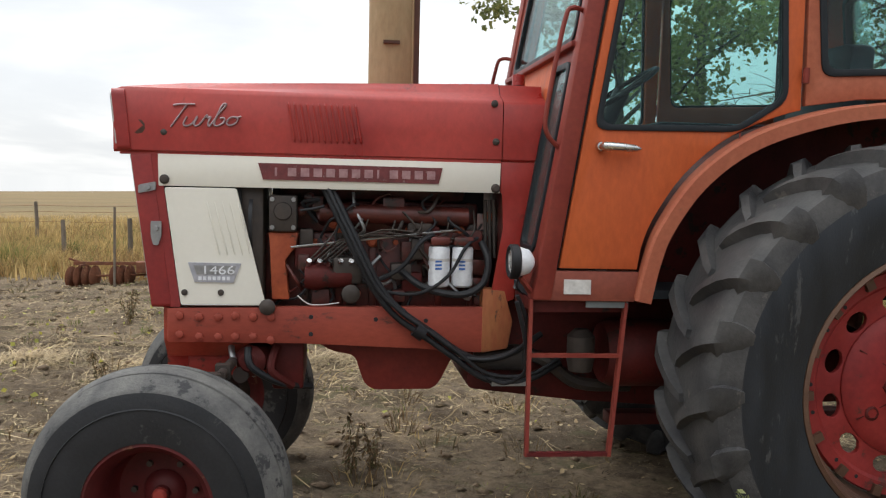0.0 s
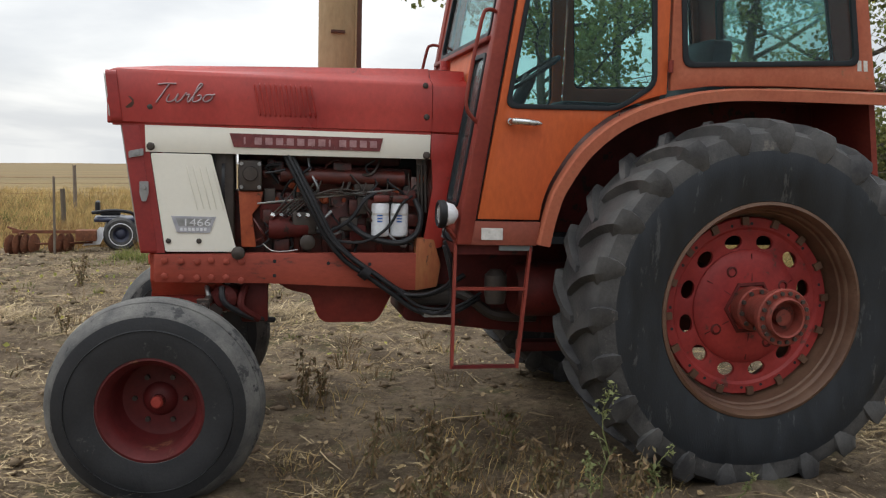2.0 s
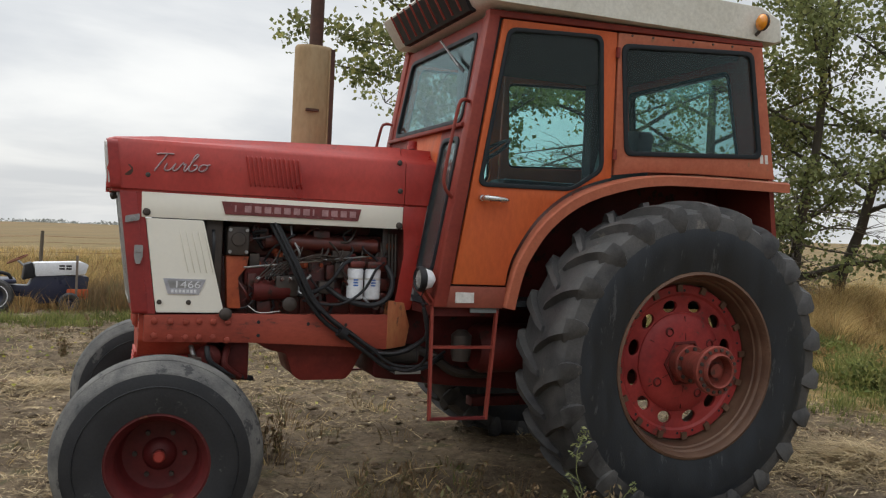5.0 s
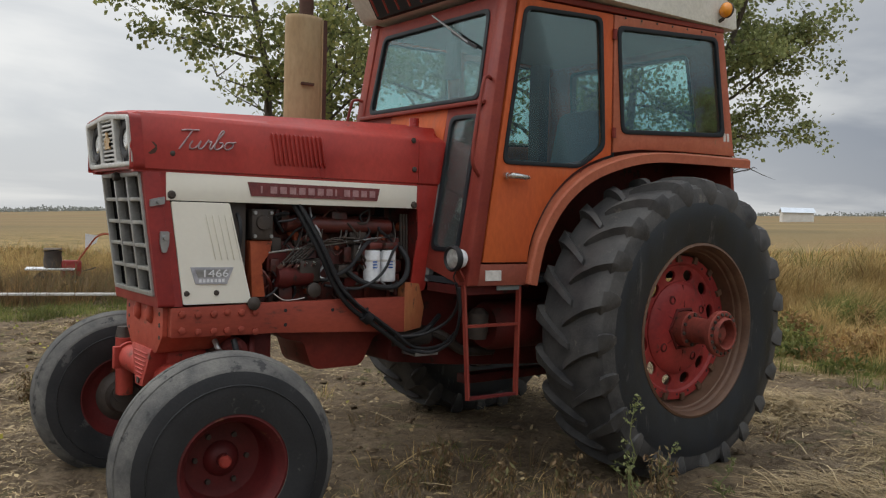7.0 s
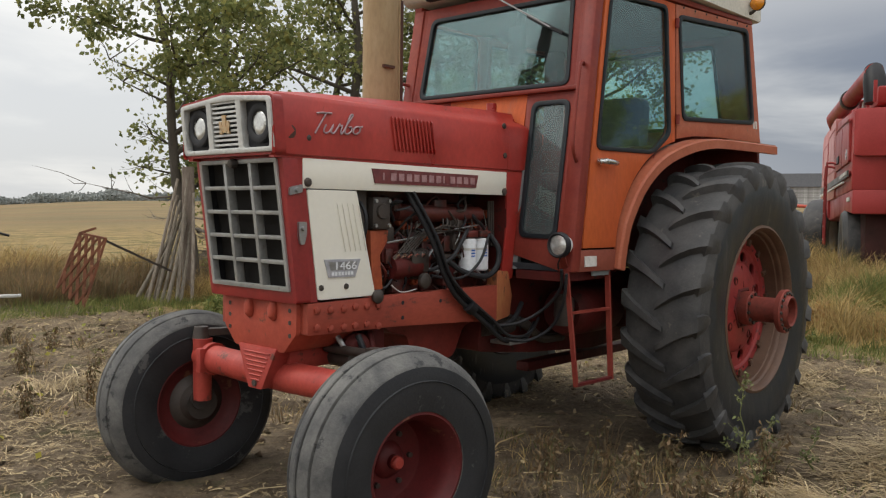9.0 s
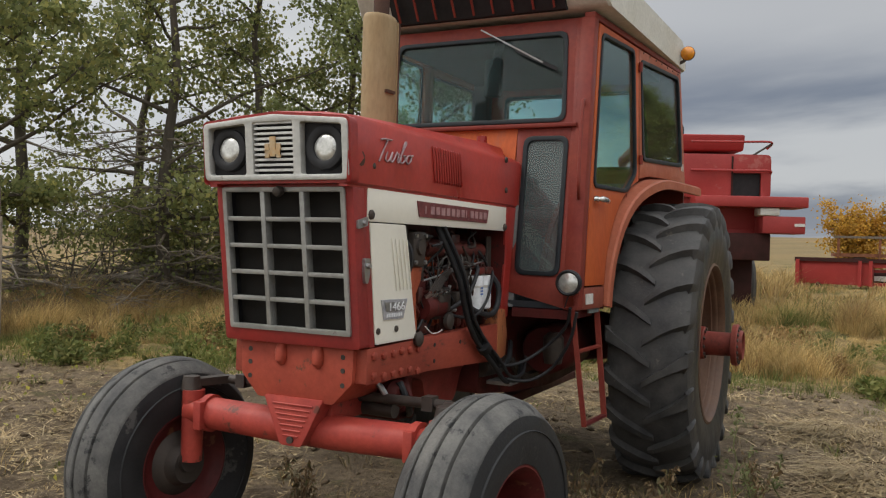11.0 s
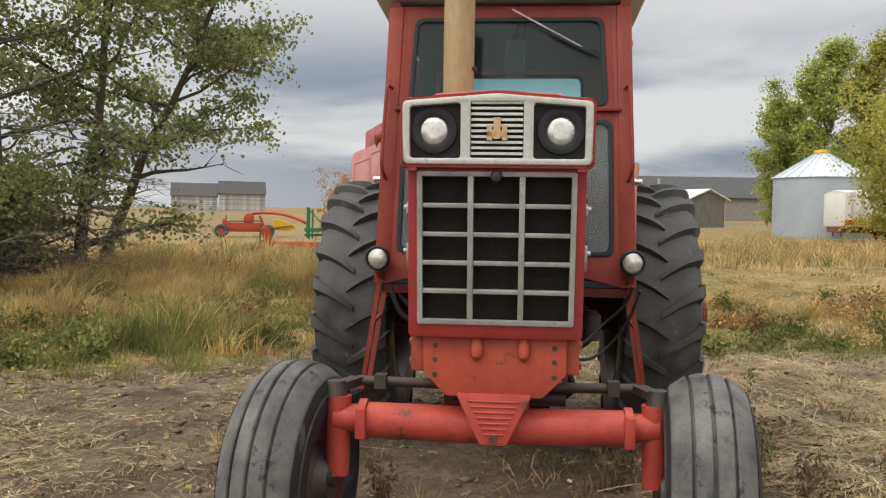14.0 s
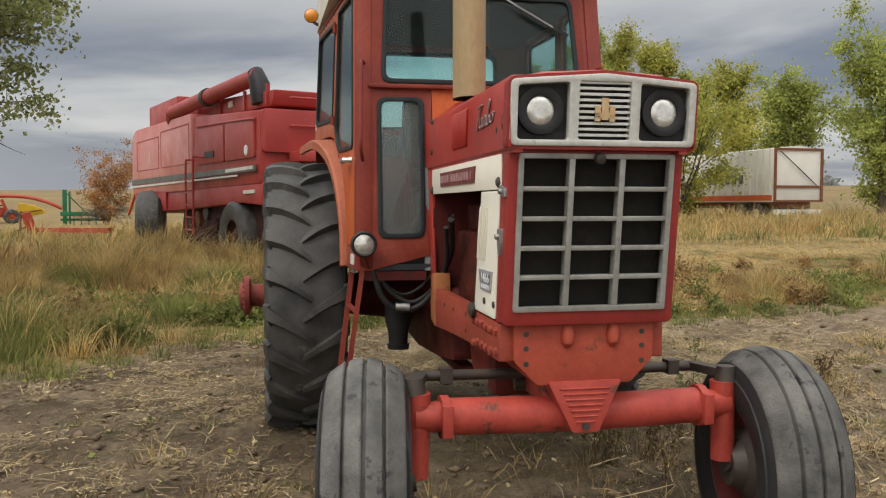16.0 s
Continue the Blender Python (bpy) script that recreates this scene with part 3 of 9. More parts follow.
# -- side panels --
def side_panels(s):
    stripe = part("stripe_panel", Geo().plate([(-2.885, 1.553), (-1.436, 1.552), (-1.434, 1.682), (-2.888, 1.686)], [], on_side(s, 0.336), -0.012, 0.004), WHITE, tractor, "cream white side stripe", bevel=0.002)
    nm = part("name_plate", Geo().plate([(-2.457, 1.588), (-1.708, 1.586), (-1.692, 1.655), (-2.478, 1.658)], [], on_side(s, 0.340), 0.001, 0.006), PLATE, stripe, "worn maroon name plate")
    for i in range(13):
        x = -2.408 + i * 0.0540
        part("bar", Geo().plate([(x, 1.604), (x + (0.009 if i in (0, 8) else 0.036), 1.604), (x + (0.009 if i in (0, 8) else 0.036), 1.640), (x, 1.640)], [], on_side(s, 0.346), 0.0005, 0.003), LETTER, nm)
    for x, z in ((-2.861, 1.580), (-1.455, 1.572)):
        part("bolt", Geo().lathe([(0, 0.021), (0.006, 0.020), (0.012, 0.012), (0.012, 0)], (x, s * 0.340, z), (0, s, 0), 10), IRON, stripe)
    panel = part("side_panel", Geo().plate(rounded([(-2.862, 1.548), (-2.568, 1.548), (-2.442, 1.050), (-2.795, 1.050)], 0.012), [], on_side(s, 0.334), -0.016, 0.004), WHITE, tractor, "cream white engine side panel with weather stains", bevel=0.003)
    for i in range(5):
        x = -2.690 + i * 0.032
        a, b = Vector((x, s * 0.339, 1.49)), Vector((x + 0.055, s * 0.339, 1.265))
        part("rib", Geo().tube([a, a.lerp(b, 0.05) + Vector((0, s * 0.002, 0)), a.lerp(b, 0.95) + Vector((0, s * 0.002, 0)), b], [0.001, 0.0035, 0.0035, 0.001], 6), WHITE, panel)
    bd = part("badge", Geo().plate([(-2.765, 1.233), (-2.545, 1.230), (-2.578, 1.148), (-2.738, 1.150)], [], on_side(s, 0.338), 0.001, 0.006), BADGE, panel, "silver model badge")
    part("badge_field", Geo().plate([(-2.742, 1.222), (-2.566, 1.220), (-2.578, 1.182), (-2.728, 1.182)], [], on_side(s, 0.344), 0.0005, 0.002), STEEL, bd)
    if s < 0:
        lettering("numerals", "1466", 0.052, FILTER, pose(-2.712, -0.3468, 1.184, 90, 0, 0), bd, width=0.125, depth=0.001)
    else:
        lettering("numerals", "1466", 0.052, FILTER, pose(-2.590, 0.3468, 1.184, 90, 0, 180), bd, width=0.125, depth=0.001)
    for i in range(7):
        x = -2.722 + i * 0.0195
        part("bar", Geo().plate([(x, 1.158), (x + 0.013, 1.158), (x + 0.013, 1.174), (x, 1.174)], [], on_side(s, 0.344), 0.0005, 0.002), FILTER, bd)
    for x, z in ((-2.780, 1.105), (-2.630, 1.105)):
        part("bolt", Geo().lathe([(0, 0.014), (0.006, 0.013), (0.008, 0.006), (0.008, 0)], (x, s * 0.338, z), (0, s, 0), 10), IRON, panel)
    # latch and bracket on the nose
    g = Geo().plate(rounded([(-2.965, 1.520), (-2.895, 1.535), (-2.895, 1.570), (-2.965, 1.555)], 0.006), [], on_side(s, 0.337), 0.0, 0.012)
    g.lathe([(0, 0.012), (0.012, 0.010), (0.012, 0)], (-2.925, s * 0.349, 1.545), (0, s, 0), 10)
    part("nose_bracket", g, STEEL, tractor, "zinc latch bracket")
    g = Geo().plate(rounded([(-2.915, 1.405), (-2.872, 1.405), (-2.872, 1.345), (-2.885, 1.305), (-2.905, 1.305), (-2.915, 1.345)], 0.006), [], on_side(s, 0.337), 0.0, 0.014)
    g.lathe([(0, 0.012), (0.014, 0.010), (0.014, 0)], (-2.893, s * 0.350, 1.375), (0, s, 0), 10)
    part("toggle_latch", g, STEEL, tractor, "zinc toggle latch")
    # cowl behind the engine bay
    part("cowl_side", Geo().plate([(-1.432, 1.688), (-1.245, 1.688), (-1.285, 1.56), (-1.30, 1.30), (-1.36, 1.08), (-1.47, 1.05), (-1.415, 1.40), (-1.425, 1.552), (-1.432, 1.552)], [], on_side(s, 0.333), -0.012, 0.002), RED, tractor, bevel=0.002)
    part("weather_strip", Geo().bar((-1.262, s * 0.345, 1.70), (-1.345, s * 0.350, 1.13), 0.03, 0.035), STRIPE, tractor, "grey rubber weather strip")


for s_ in (-1, 1):
    side_panels(s_)
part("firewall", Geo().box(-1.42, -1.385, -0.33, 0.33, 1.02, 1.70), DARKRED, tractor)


# -- muffler stack --
def stack():
    g = Geo()
    ring = lambda z, k: [(-1.875 + 0.122 * k * math.cos(a), 0.235 + 0.078 * k * math.sin(a), z) for a in (math.tau * i / 28 for i in range(28))]
    zs = [(2.015, 1.0), (2.645, 1.0), (2.665, 0.97), (2.672, 0.92), (2.676, 0.35)]
    for z, k in zs:
        g.v += ring(z, k)
    g.f += [(i * 28 + k, i * 28 + (k + 1) % 28, (i + 1) * 28 + (k + 1) % 28, (i + 1) * 28 + k) for i in range(len(zs) - 1) for k in range(28)]
    mf = part("muffler", g, MUFF, tractor, "tan oval muffler streaked with rust")
    part("bracket", Geo().box(-1.93, -1.85, 0.145, 0.165, 2.26, 2.275), PIPE, mf)
    part("seam", Geo().tube([(-1.785, 0.178, 2.02), (-1.785, 0.178, 2.66)], 0.006, 6), MUFF, mf)
    part("heat_shield", Geo().plate([(-1.782, 2.02), (-1.752, 2.02), (-1.752, 2.66), (-1.782, 2.66)], [], lambda u, v, w: (u, 0.235 + w, v), -0.055, 0.055), PIPE, mf)
    part("exhaust_pipe", Geo().tube([(-1.865, 0.235, 2.66), (-1.865, 0.235, 3.05)], 0.043, 18), PIPE, mf, "rusty dark exhaust pipe")
    part("air_intake_cap", Geo().lathe([(0, 0.0), (0, 0.030), (0.05, 0.030), (0.055, 0.0)], (-1.32, -0.13, 2.045), (0, 0, 1), 14), RED, tractor)


stack()


# -- chassis, bolster and front axle --
def front_end():
    for s in (-1, 1):
        rail = part("side_rail", Geo().plate(rounded([(-2.852, 0.893), (-2.30, 0.885), (-1.80, 0.862), (-1.50, 0.842), (-1.47, 1.02), (-1.50, 1.045), (-2.30, 1.042), (-2.852, 1.037)], 0.008), [], on_side(s, 0.30), -0.02, 0.033), RAIL, tractor, "faded red cast side rail, darkened as in shade and streaked with grease", bevel=0.005)
        for x, z in ((-2.80, 1.005), (-2.80, 0.925), (-2.72, 1.0), (-2.64, 1.0), (-2.57, 1.005), (-2.495, 1.0), (-2.42, 1.0), (-2.64, 0.915), (-2.57, 0.915), (-2.495, 0.915), (-2.42, 0.90), (-2.72, 0.915)):
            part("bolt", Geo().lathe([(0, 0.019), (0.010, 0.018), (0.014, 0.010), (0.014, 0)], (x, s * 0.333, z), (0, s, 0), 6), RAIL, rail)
        for x, z in ((-2.25, 1.0), (-2.25, 0.925), (-1.97, 0.99), (-1.75, 0.985)):
            part("hole", Geo().lathe([(0, 0.010), (0.0015, 0.010), (0.0015, 0)], (x, s * 0.333, z), (0, s, 0), 10), BLACK, rail)
        part("rubber_bumper", Geo().lathe([(0, 0.030), (0.02, 0.035), (0.03, 0.02), (0.03, 0)], (-2.435, s * 0.333, 1.045), (0, s, 0), 12), IRON, rail)
        part("rear_bracket", Geo().plate([(-1.50, 0.84), (-1.38, 0.86), (-1.36, 0.98), (-1.40, 1.12), (-1.50, 1.13)], [], on_side(s, 0.29), -0.04, 0.048), BRACKET, tractor, "cast bracket stained yellow brown", bevel=0.008)
    g = Geo()
    g.plate(rounded([(-0.284, 1.035), (-0.280, 0.895), (-0.190, 0.802), (0.190, 0.802), (0.280, 0.895), (0.284, 1.035)], 0.012), [], lambda u, v, w: (-2.875 + w, u, v), 0.0, 0.36)
    bol = part("front_bolster", g, CHASSIS, tractor, "faded orange-red cast front bolster", bevel=0.012)
    for y in (-0.115, 0.07):
        part("boss", Geo().tube([(-2.874, y, 1.035), (-2.878, y, 1.0), (-2.878, y, 0.965), (-2.874, y, 0.945)], [0.020, 0.028, 0.026, 0.010], 10), CHASSIS, bol)
    for y in (-0.235, 0.235):
        for z in (1.0, 0.945, 0.885):
            part("bolt_hole", Geo().lathe([(0, 0.011), (0.002, 0.011), (0.002, 0)], (-2.875, y, z), (-1, 0, 0), 10), IRON, bol)
    vn = part("axle_nose", Geo().plate(rounded([(-0.150, 0.815), (-0.052, 0.615), (0.052, 0.615), (0.150, 0.815)], 0.012), [], lambda u, v, w: (-2.945 + (0.82 - v) * -0.06 + w + 0.06, u, v), 0.0, 0.09), AXLE, tractor, "ribbed wedge-shaped axle nose casting", bevel=0.01)
    for i in range(7):
        z = 0.785 - i * 0.0215
        h = 0.100 - i * 0.0105
        part("rib", Geo().tube([(-2.886 - (0.82 - z) * 0.06 , -h, z), (-2.886 - (0.82 - z) * 0.06, h, z)], 0.0048, 6), AXLE, vn)
    part("nose_bolt", Geo().lathe([(0, 0.016), (0.008, 0.016), (0.008, 0)], (-2.897, 0, 0.640), (-1, 0, 0), 8), IRON, vn)
    part("pivot_housing", Geo().box(-2.80, -2.35, -0.14, 0.14, 0.70, 0.84), AXLE, tractor, bevel=0.02)
    ax = part("axle_beam", Geo().tube([(-2.775, -0.52, 0.672), (-2.775, -0.12, 0.665), (-2.775, 0.12, 0.665), (-2.775, 0.52, 0.672)], [0.072, 0.074, 0.074, 0.072], 20), AXLE, tractor, "tubular red front axle")
    for s in (-1, 1):
        part("axle_extension", Geo().tube([(-2.775, s * 0.50, 0.672), (-2.775, s * 0.655, 0.676)], 0.060, 18), AXLE, ax)
        part("clamp", Geo().tube([(-2.775, s * 0.520, 0.672), (-2.775, s * 0.552, 0.672)], 0.085, 18), AXLE, ax)
        part("clamp_lug", Geo().box(-2.87, -2.835, s * 0.515, s * 0.557, 0.61, 0.735), AXLE, ax, bevel=0.006)
        part("kingpin_housing", Geo().tube([(-2.775, s * 0.640, 0.77), (-2.775, s * 0.645, 0.44)], [0.052, 0.048], 16), AXLE, ax)
        part("kingpin_cap", Geo().tube([(-2.775, s * 0.655, 0.765), (-2.775, s * 0.655, 0.83)], [0.050, 0.038], 12), IRON, ax)
        part("steering_arm", Geo().bar((-2.775, s * 0.655, 0.80), (-2.60, s * 0.60, 0.80), 0.06, 0.035), IRON, ax)
        part("tie_rod", Geo().tube([(-2.60, s * 0.60, 0.80), (-2.58, s * 0.10, 0.79)], 0.022, 10), IRON, ax)
        part("tie_rod_clamp", Geo().bar((-2.60, s * 0.52, 0.80), (-2.60, s * 0.47, 0.80), 0.06, 0.06), IRON, ax)
        part("spindle", Geo().tube([(-2.775, s * 0.655, 0.44), (-2.775, s * 0.80, 0.415)], [0.055, 0.045], 14), IRON, ax)
    part("steering_cylinder", Geo().tube([(-2.55, -0.30, 0.74), (-2.52, 0.18, 0.74)], 0.035, 14), IRON, tractor)
    for pts, r, m in (([(-2.52, -0.30, 0.86), (-2.50, -0.33, 0.78), (-2.38, -0.28, 0.70), (-2.25, -0.18, 0.66)], 0.016, HOSE), ([(-2.40, -0.25, 0.86), (-2.42, -0.30, 0.76), (-2.33, -0.25, 0.68)], 0.02, DARKRED), ([(-2.60, -0.22, 0.88), (-2.58, -0.27, 0.80), (-2.50, -0.20, 0.72)], 0.014, STEEL)):
        part("oil_line", Geo().tube(spline(pts), r, 8), m, tractor)
    part("steering_pump", Geo().lathe([(0, 0), (0, 0.06), (0.14, 0.07), (0.17, 0.04), (0.17, 0)], (-2.47, -0.15, 0.80), (-0.3, -1, 0), 16), DARKRED, tractor)
    part("lower_bracket", Geo().box(-2.42, -2.28, -0.24, 0.24, 0.66, 0.88), DARKRED, tractor, bevel=0.015)


front_end()


# -- wheels --
def front_wheel(s):
    steer = Matrix.Translation((-2.775, s * 0.655, 0)) @ pose(0, 0, 0, 0, 0, -7.0) @ Matrix.Translation((2.775, -s * 0.655, 0))
    c = Vector((-2.762, s * 0.839, 0.412))
    out = (0, s, 0)
    R = 0.488
    prof = [(-0.150, 0.222), (-0.176, 0.245), (-0.190, 0.300), (-0.195, 0.345), (-0.188, 0.395), (-0.176, 0.425)]
    ribs = [-0.165, -0.094, -0.078, -0.009, 0.009, 0.078, 0.094, 0.165]
    for i, y in enumerate(ribs):
        r = R - 0.052 * (abs(y) / 0.165) ** 2.2
        prof += [(y, r)] if i in (0, 7) else ([(y - 0.006, r + 0.001), (y, r - 0.003), (y + 0.004, r - 0.020)] if i % 2 else [(y - 0.004, r - 0.020), (y, r - 0.003), (y + 0.006, r + 0.001)])
    prof += [(-a, r) for a, r in reversed(prof[:6])]
    prof = [(y * 0.83, r) for y, r in prof]
    g = Geo().lathe(prof, c, out, 72)
    sag = lambda p: (p[0], p[1], p[2] if p[2] > 0.0 else p[2] * 0.35)
    g.v = [sag(p) for p in g.v]
    rim = Geo().lathe([(0.120, 0.246), (0.141, 0.240), (0.144, 0.228), (0.134, 0.219), (0.116, 0.210), (0.104, 0.198), (0.050, 0.190), (-0.040, 0.184), (-0.062, 0.172), (-0.070, 0.14), (-0.064, 0.06)], c, out, 48)
    rim.lathe([(-0.120, 0.250), (-0.141, 0.245), (-0.144, 0.232), (-0.125, 0.213), (-0.112, 0.20), (-0.100, 0.18), (-0.080, 0.10)], c, out, 48)
    wheel = part("front_wheel", rim.turned(steer), FRONTRIM, tractor, "dark red deep-dished front wheel")
    part("tyre", g.turned(steer), RUBBERF, wheel, "worn ribbed black front tyre")
    for k in (-1, 1):
        part("sidewall", Geo().lathe([(k * 0.147, 0.240), (k * 0.160, 0.300), (k * 0.1645, 0.345), (k * 0.159, 0.392), (k * 0.150, 0.422)], c, out, 64).turned(steer), WALLF, wheel)
        part("bead_line", Geo().lathe([(k * 0.157, 0.362), (k * 0.1685, 0.366), (k * 0.157, 0.372)], c, out, 64).turned(steer), WALLF, wheel)
    part("hub", Geo().lathe([(-0.16, 0.0), (-0.16, 0.06), (-0.060, 0.080), (-0.046, 0.072), (-0.030, 0.050), (-0.025, 0.032), (-0.006, 0.031), (-0.004, 0.0)], c, out, 22).turned(steer), FRONTRIM, wheel)
    part("hub_cap", Geo().lathe([(-0.008, 0.029), (0.012, 0.028), (0.020, 0.020), (0.022, 0)], c, out, 16).turned(steer), AXLE, wheel, "small pale red hub cap")
    part("brake_drum", Geo().lathe([(-0.17, 0.0), (-0.17, 0.085), (-0.12, 0.105), (-0.095, 0.150), (-0.085, 0.155)], c, out, 24).turned(steer), IRON, wheel, "greasy dark inner hub")
    for i in range(6):
        a = math.tau * i / 6
        part("wheel_bolt", Geo().lathe([(0, 0.013), (0.016, 0.012), (0.016, 0)], c + Vector((math.cos(a) * 0.115, s * -0.067, math.sin(a) * 0.115)), out, 6).turned(steer), IRON, wheel)


def rear_wheel(s):
    c = Vector((0.034, s * 0.995, 0.867))
    out = (0, s, 0)
    crown = 0.884
    half = [(-0.205, 0.500), (-0.233, 0.545), (-0.250, 0.620), (-0.256, 0.690), (-0.253, 0.745), (-0.247, 0.800), (-0.232, 0.848), (-0.195, 0.872), (-0.12, 0.880), (0.0, crown)]
    prof = half + [(-a, r) for a, r in reversed(half[:-1])]
    sag = lambda p: (p[0], p[1] + (p[1] - c.y) * max(0.0, (0.10 - p[2])) * 0.8, p[2] if p[2] > 0.0 else p[2] * 0.3)
    g = Geo().lathe(prof, c, out, 96)
    g.v = [sag(p) for p in g.v]
    rim = Geo().lathe([(0.205, 0.532), (0.238, 0.527), (0.243, 0.512), (0.225, 0.500), (0.196, 0.494), (0.188, 0.484), (0.178, 0.481), (0.160, 0.479), (0.153, 0.471), (0.130, 0.468), (0.085, 0.460), (0.05, 0.447), (-0.05, 0.440), (-0.15, 0.455), (-0.21, 0.49), (-0.24, 0.52), (-0.21, 0.53)], c, out, 64)
    wheel = part("rear_wheel", rim, RIM, tractor, "rust-brown rear wheel rim")
    part("tyre", g, RUBBER, wheel, "huge cleated rear tyre")
    for k in (-1, 1):
        part("sidewall", Geo().lathe([(k * 0.236, 0.530), (k * 0.2525, 0.620), (k * 0.2585, 0.690), (k * 0.2545, 0.745), (k * 0.249, 0.776)], c, out, 96), WALL, wheel, "dark blue-black sidewall")
    # cleats: long bars from the middle of the tread over the shoulder
    N = 23
    lug = Geo()
    for half_side in (-1, 1):
        for i in range(N):
            base = math.tau * (i + (0.5 if half_side > 0 else 0.0)) / N
            rings = []
            for q, (u, top, wid) in enumerate(((-0.024, 0.902, 0.015), (0.02, 0.920, 0.019), (0.08, 0.925, 0.020), (0.15, 0.922, 0.025), (0.205, 0.912, 0.034), (0.241, 0.897, 0.040), (0.257, 0.862, 0.040), (0.2630, 0.812, 0.034), (0.2500, 0.742, 0.018))):
                # the bars sweep back towards the shoulder
                ang = base - 0.190 * (max(u + 0.02, 0.0) / 0.27) ** 0.85 * (1.0 if q < 6 else 1.02)
                ring = []
                fl = (0.026, 0.026, 0.028, 0.032, 0.044, 0.052, 0.048, 0.040, 0.022)[q]
                for da, low in ((-wid - 0.008, 1), (-wid, 0), (wid, 0), (wid + fl, 1)):
                    th = ang + da / 0.9
                    r = top if not low else (0.815 if q < 5 else top - 0.038)
                    y = u if (not low or q < 5) else u - 0.026
                    ring.append((c.x - math.sin(th) * r, c.y + s * half_side * y, c.z + math.cos(th) * r))
                rings.append([sag(p) for p in ring])
            fs = [(j * 4 + k, j * 4 + k + 1, j * 4 + k + 5, j * 4 + k + 4) for j in range(len(rings) - 1) for k in range(3)]
            fs += [(3, 2, 1, 0), tuple((len(rings) - 1) * 4 + k for k in range(4))]
            lug.add([p for ring in rings for p in ring], fs)
    tagged(part("tread", lug, RUBBER, wheel, "angled rubber cleats of the tread", smooth=38), kind="stuff")
    # bolted ring and cast centre
    flat = lambda u, v, w: (c.x + u, c.y + s * w, c.z + v)
    circ = lambda r, n=48, a0=0.0: [(r * math.cos(a0 + math.tau * i / n), r * math.sin(a0 + math.tau * i / n)) for i in range(n)]
    holes = []
    for i in range(12):
        a = math.tau * (i + 0.5) / 12
        e = Vector((math.cos(a), math.sin(a)))
        o = Vector((-e.y, e.x))
        holes.append([tuple(e * (0.328 + 0.034 * math.cos(b)) + o * 0.047 * math.sin(b)) for b in (math.tau * k / 12 for k in range(12))])
    disc = part("wheel_disc", Geo().plate(circ(0.446), [*holes, circ(0.25, 36)], flat, 0.055, 0.078), WHEELRED, wheel, "bright red pressed wheel disc", bevel=0.004)
    part("disc_flange", Geo().lathe([(0.078, 0.446), (0.090, 0.440), (0.090, 0.396), (0.078, 0.382), (0.070, 0.372)], c, out, 64), WHEELRED, wheel)
    for i in range(16):
        a = math.tau * (i + 0.25) / 16
        part("rim_lug", Geo().box(-0.020, 0.020, -0.012, 0.020, -0.017, 0.017, Matrix.Translation((c.x + math.cos(a) * 0.428, c.y + s * 0.094, c.z + math.sin(a) * 0.428)) @ Matrix.Rotation(-a, 4, "Y")), RIM, disc)
    for i in range(24):
        a = math.tau * i / 24
        part("rivet_hole", Geo().lathe([(0, 0.008), (0.002, 0.008), (0.002, 0)], c + Vector((math.cos(a) * 0.412, s * 0.0895, math.sin(a) * 0.412)), out, 8), BLACK, disc)
    core = part("wheel_centre", Geo().lathe([(0.05, 0.290), (0.085, 0.285), (0.098, 0.270), (0.112, 0.235), (0.120, 0.17), (0.122, 0.10)], c, out, 48), WHEELRED, wheel, "cast red wheel centre")
    for i in range(4):
        a = math.tau * (i + 0.35) / 4
        part("jack_bolt_recess", Geo().lathe([(0, 0.028), (0.006, 0.028), (0.010, 0.020), (0.002, 0.018), (0.002, 0)], c + Vector((math.cos(a) * 0.205, s * 0.112, math.sin(a) * 0.205)), out, 14), DARKRED, core)
    for i in range(6):
        a = math.tau * (i + 0.5) / 6
        part("spoke_seam", Geo().bar(c + Vector((math.cos(a) * 0.13, s * 0.122, math.sin(a) * 0.13)), c + Vector((math.cos(a) * 0.265, s * 0.105, math.sin(a) * 0.265)), 0.004, 0.006, (0, 1, 0)), DARKRED, core)
    # recess made dark by its colour as well as its depth
    part("hub_recess", Geo().lathe([(0.10, 0.150), (0.128, 0.140), (0.131, 0.128), (0.112, 0.112), (0.112, 0.0)], c, out, 6, spin=0.3), DARKRED, wheel, "dark six-sided hub recess")
    collar = part("hub_collar", Geo().lathe([(0.11, 0.108), (0.185, 0.108), (0.190, 0.102), (0.190, 0.070)], c, out, 28), HUBRUST, wheel, "rusty bolted hub collar")
    for i in range(10):
        a = math.tau * (i + 0.3) / 10
        part("collar_bolt", Geo().lathe([(0, 0.012), (0.012, 0.011), (0.012, 0)], c + Vector((math.cos(a) * 0.090, s * 0.189, math.sin(a) * 0.090)), out, 6), IRON, collar)
    part("axle_shaft", Geo().tube([(c.x, s * 1.10, 0.867), (c.x, s * 1.36, 0.867)], 0.078, 24), HUBRUST, wheel)
    fl = part("axle_flange", Geo().lathe([(0.355, 0.078), (0.365, 0.132), (0.395, 0.136), (0.402, 0.130), (0.402, 0.098), (0.424, 0.094), (0.430, 0.088), (0.424, 0.080), (0.352, 0.074), (0.350, 0.044), (0.395, 0.038), (0.398, 0)], c, out, 40), HUBRUST, wheel, "rusty bolted axle end flange")
    for i in range(18):
        a = math.tau * i / 18
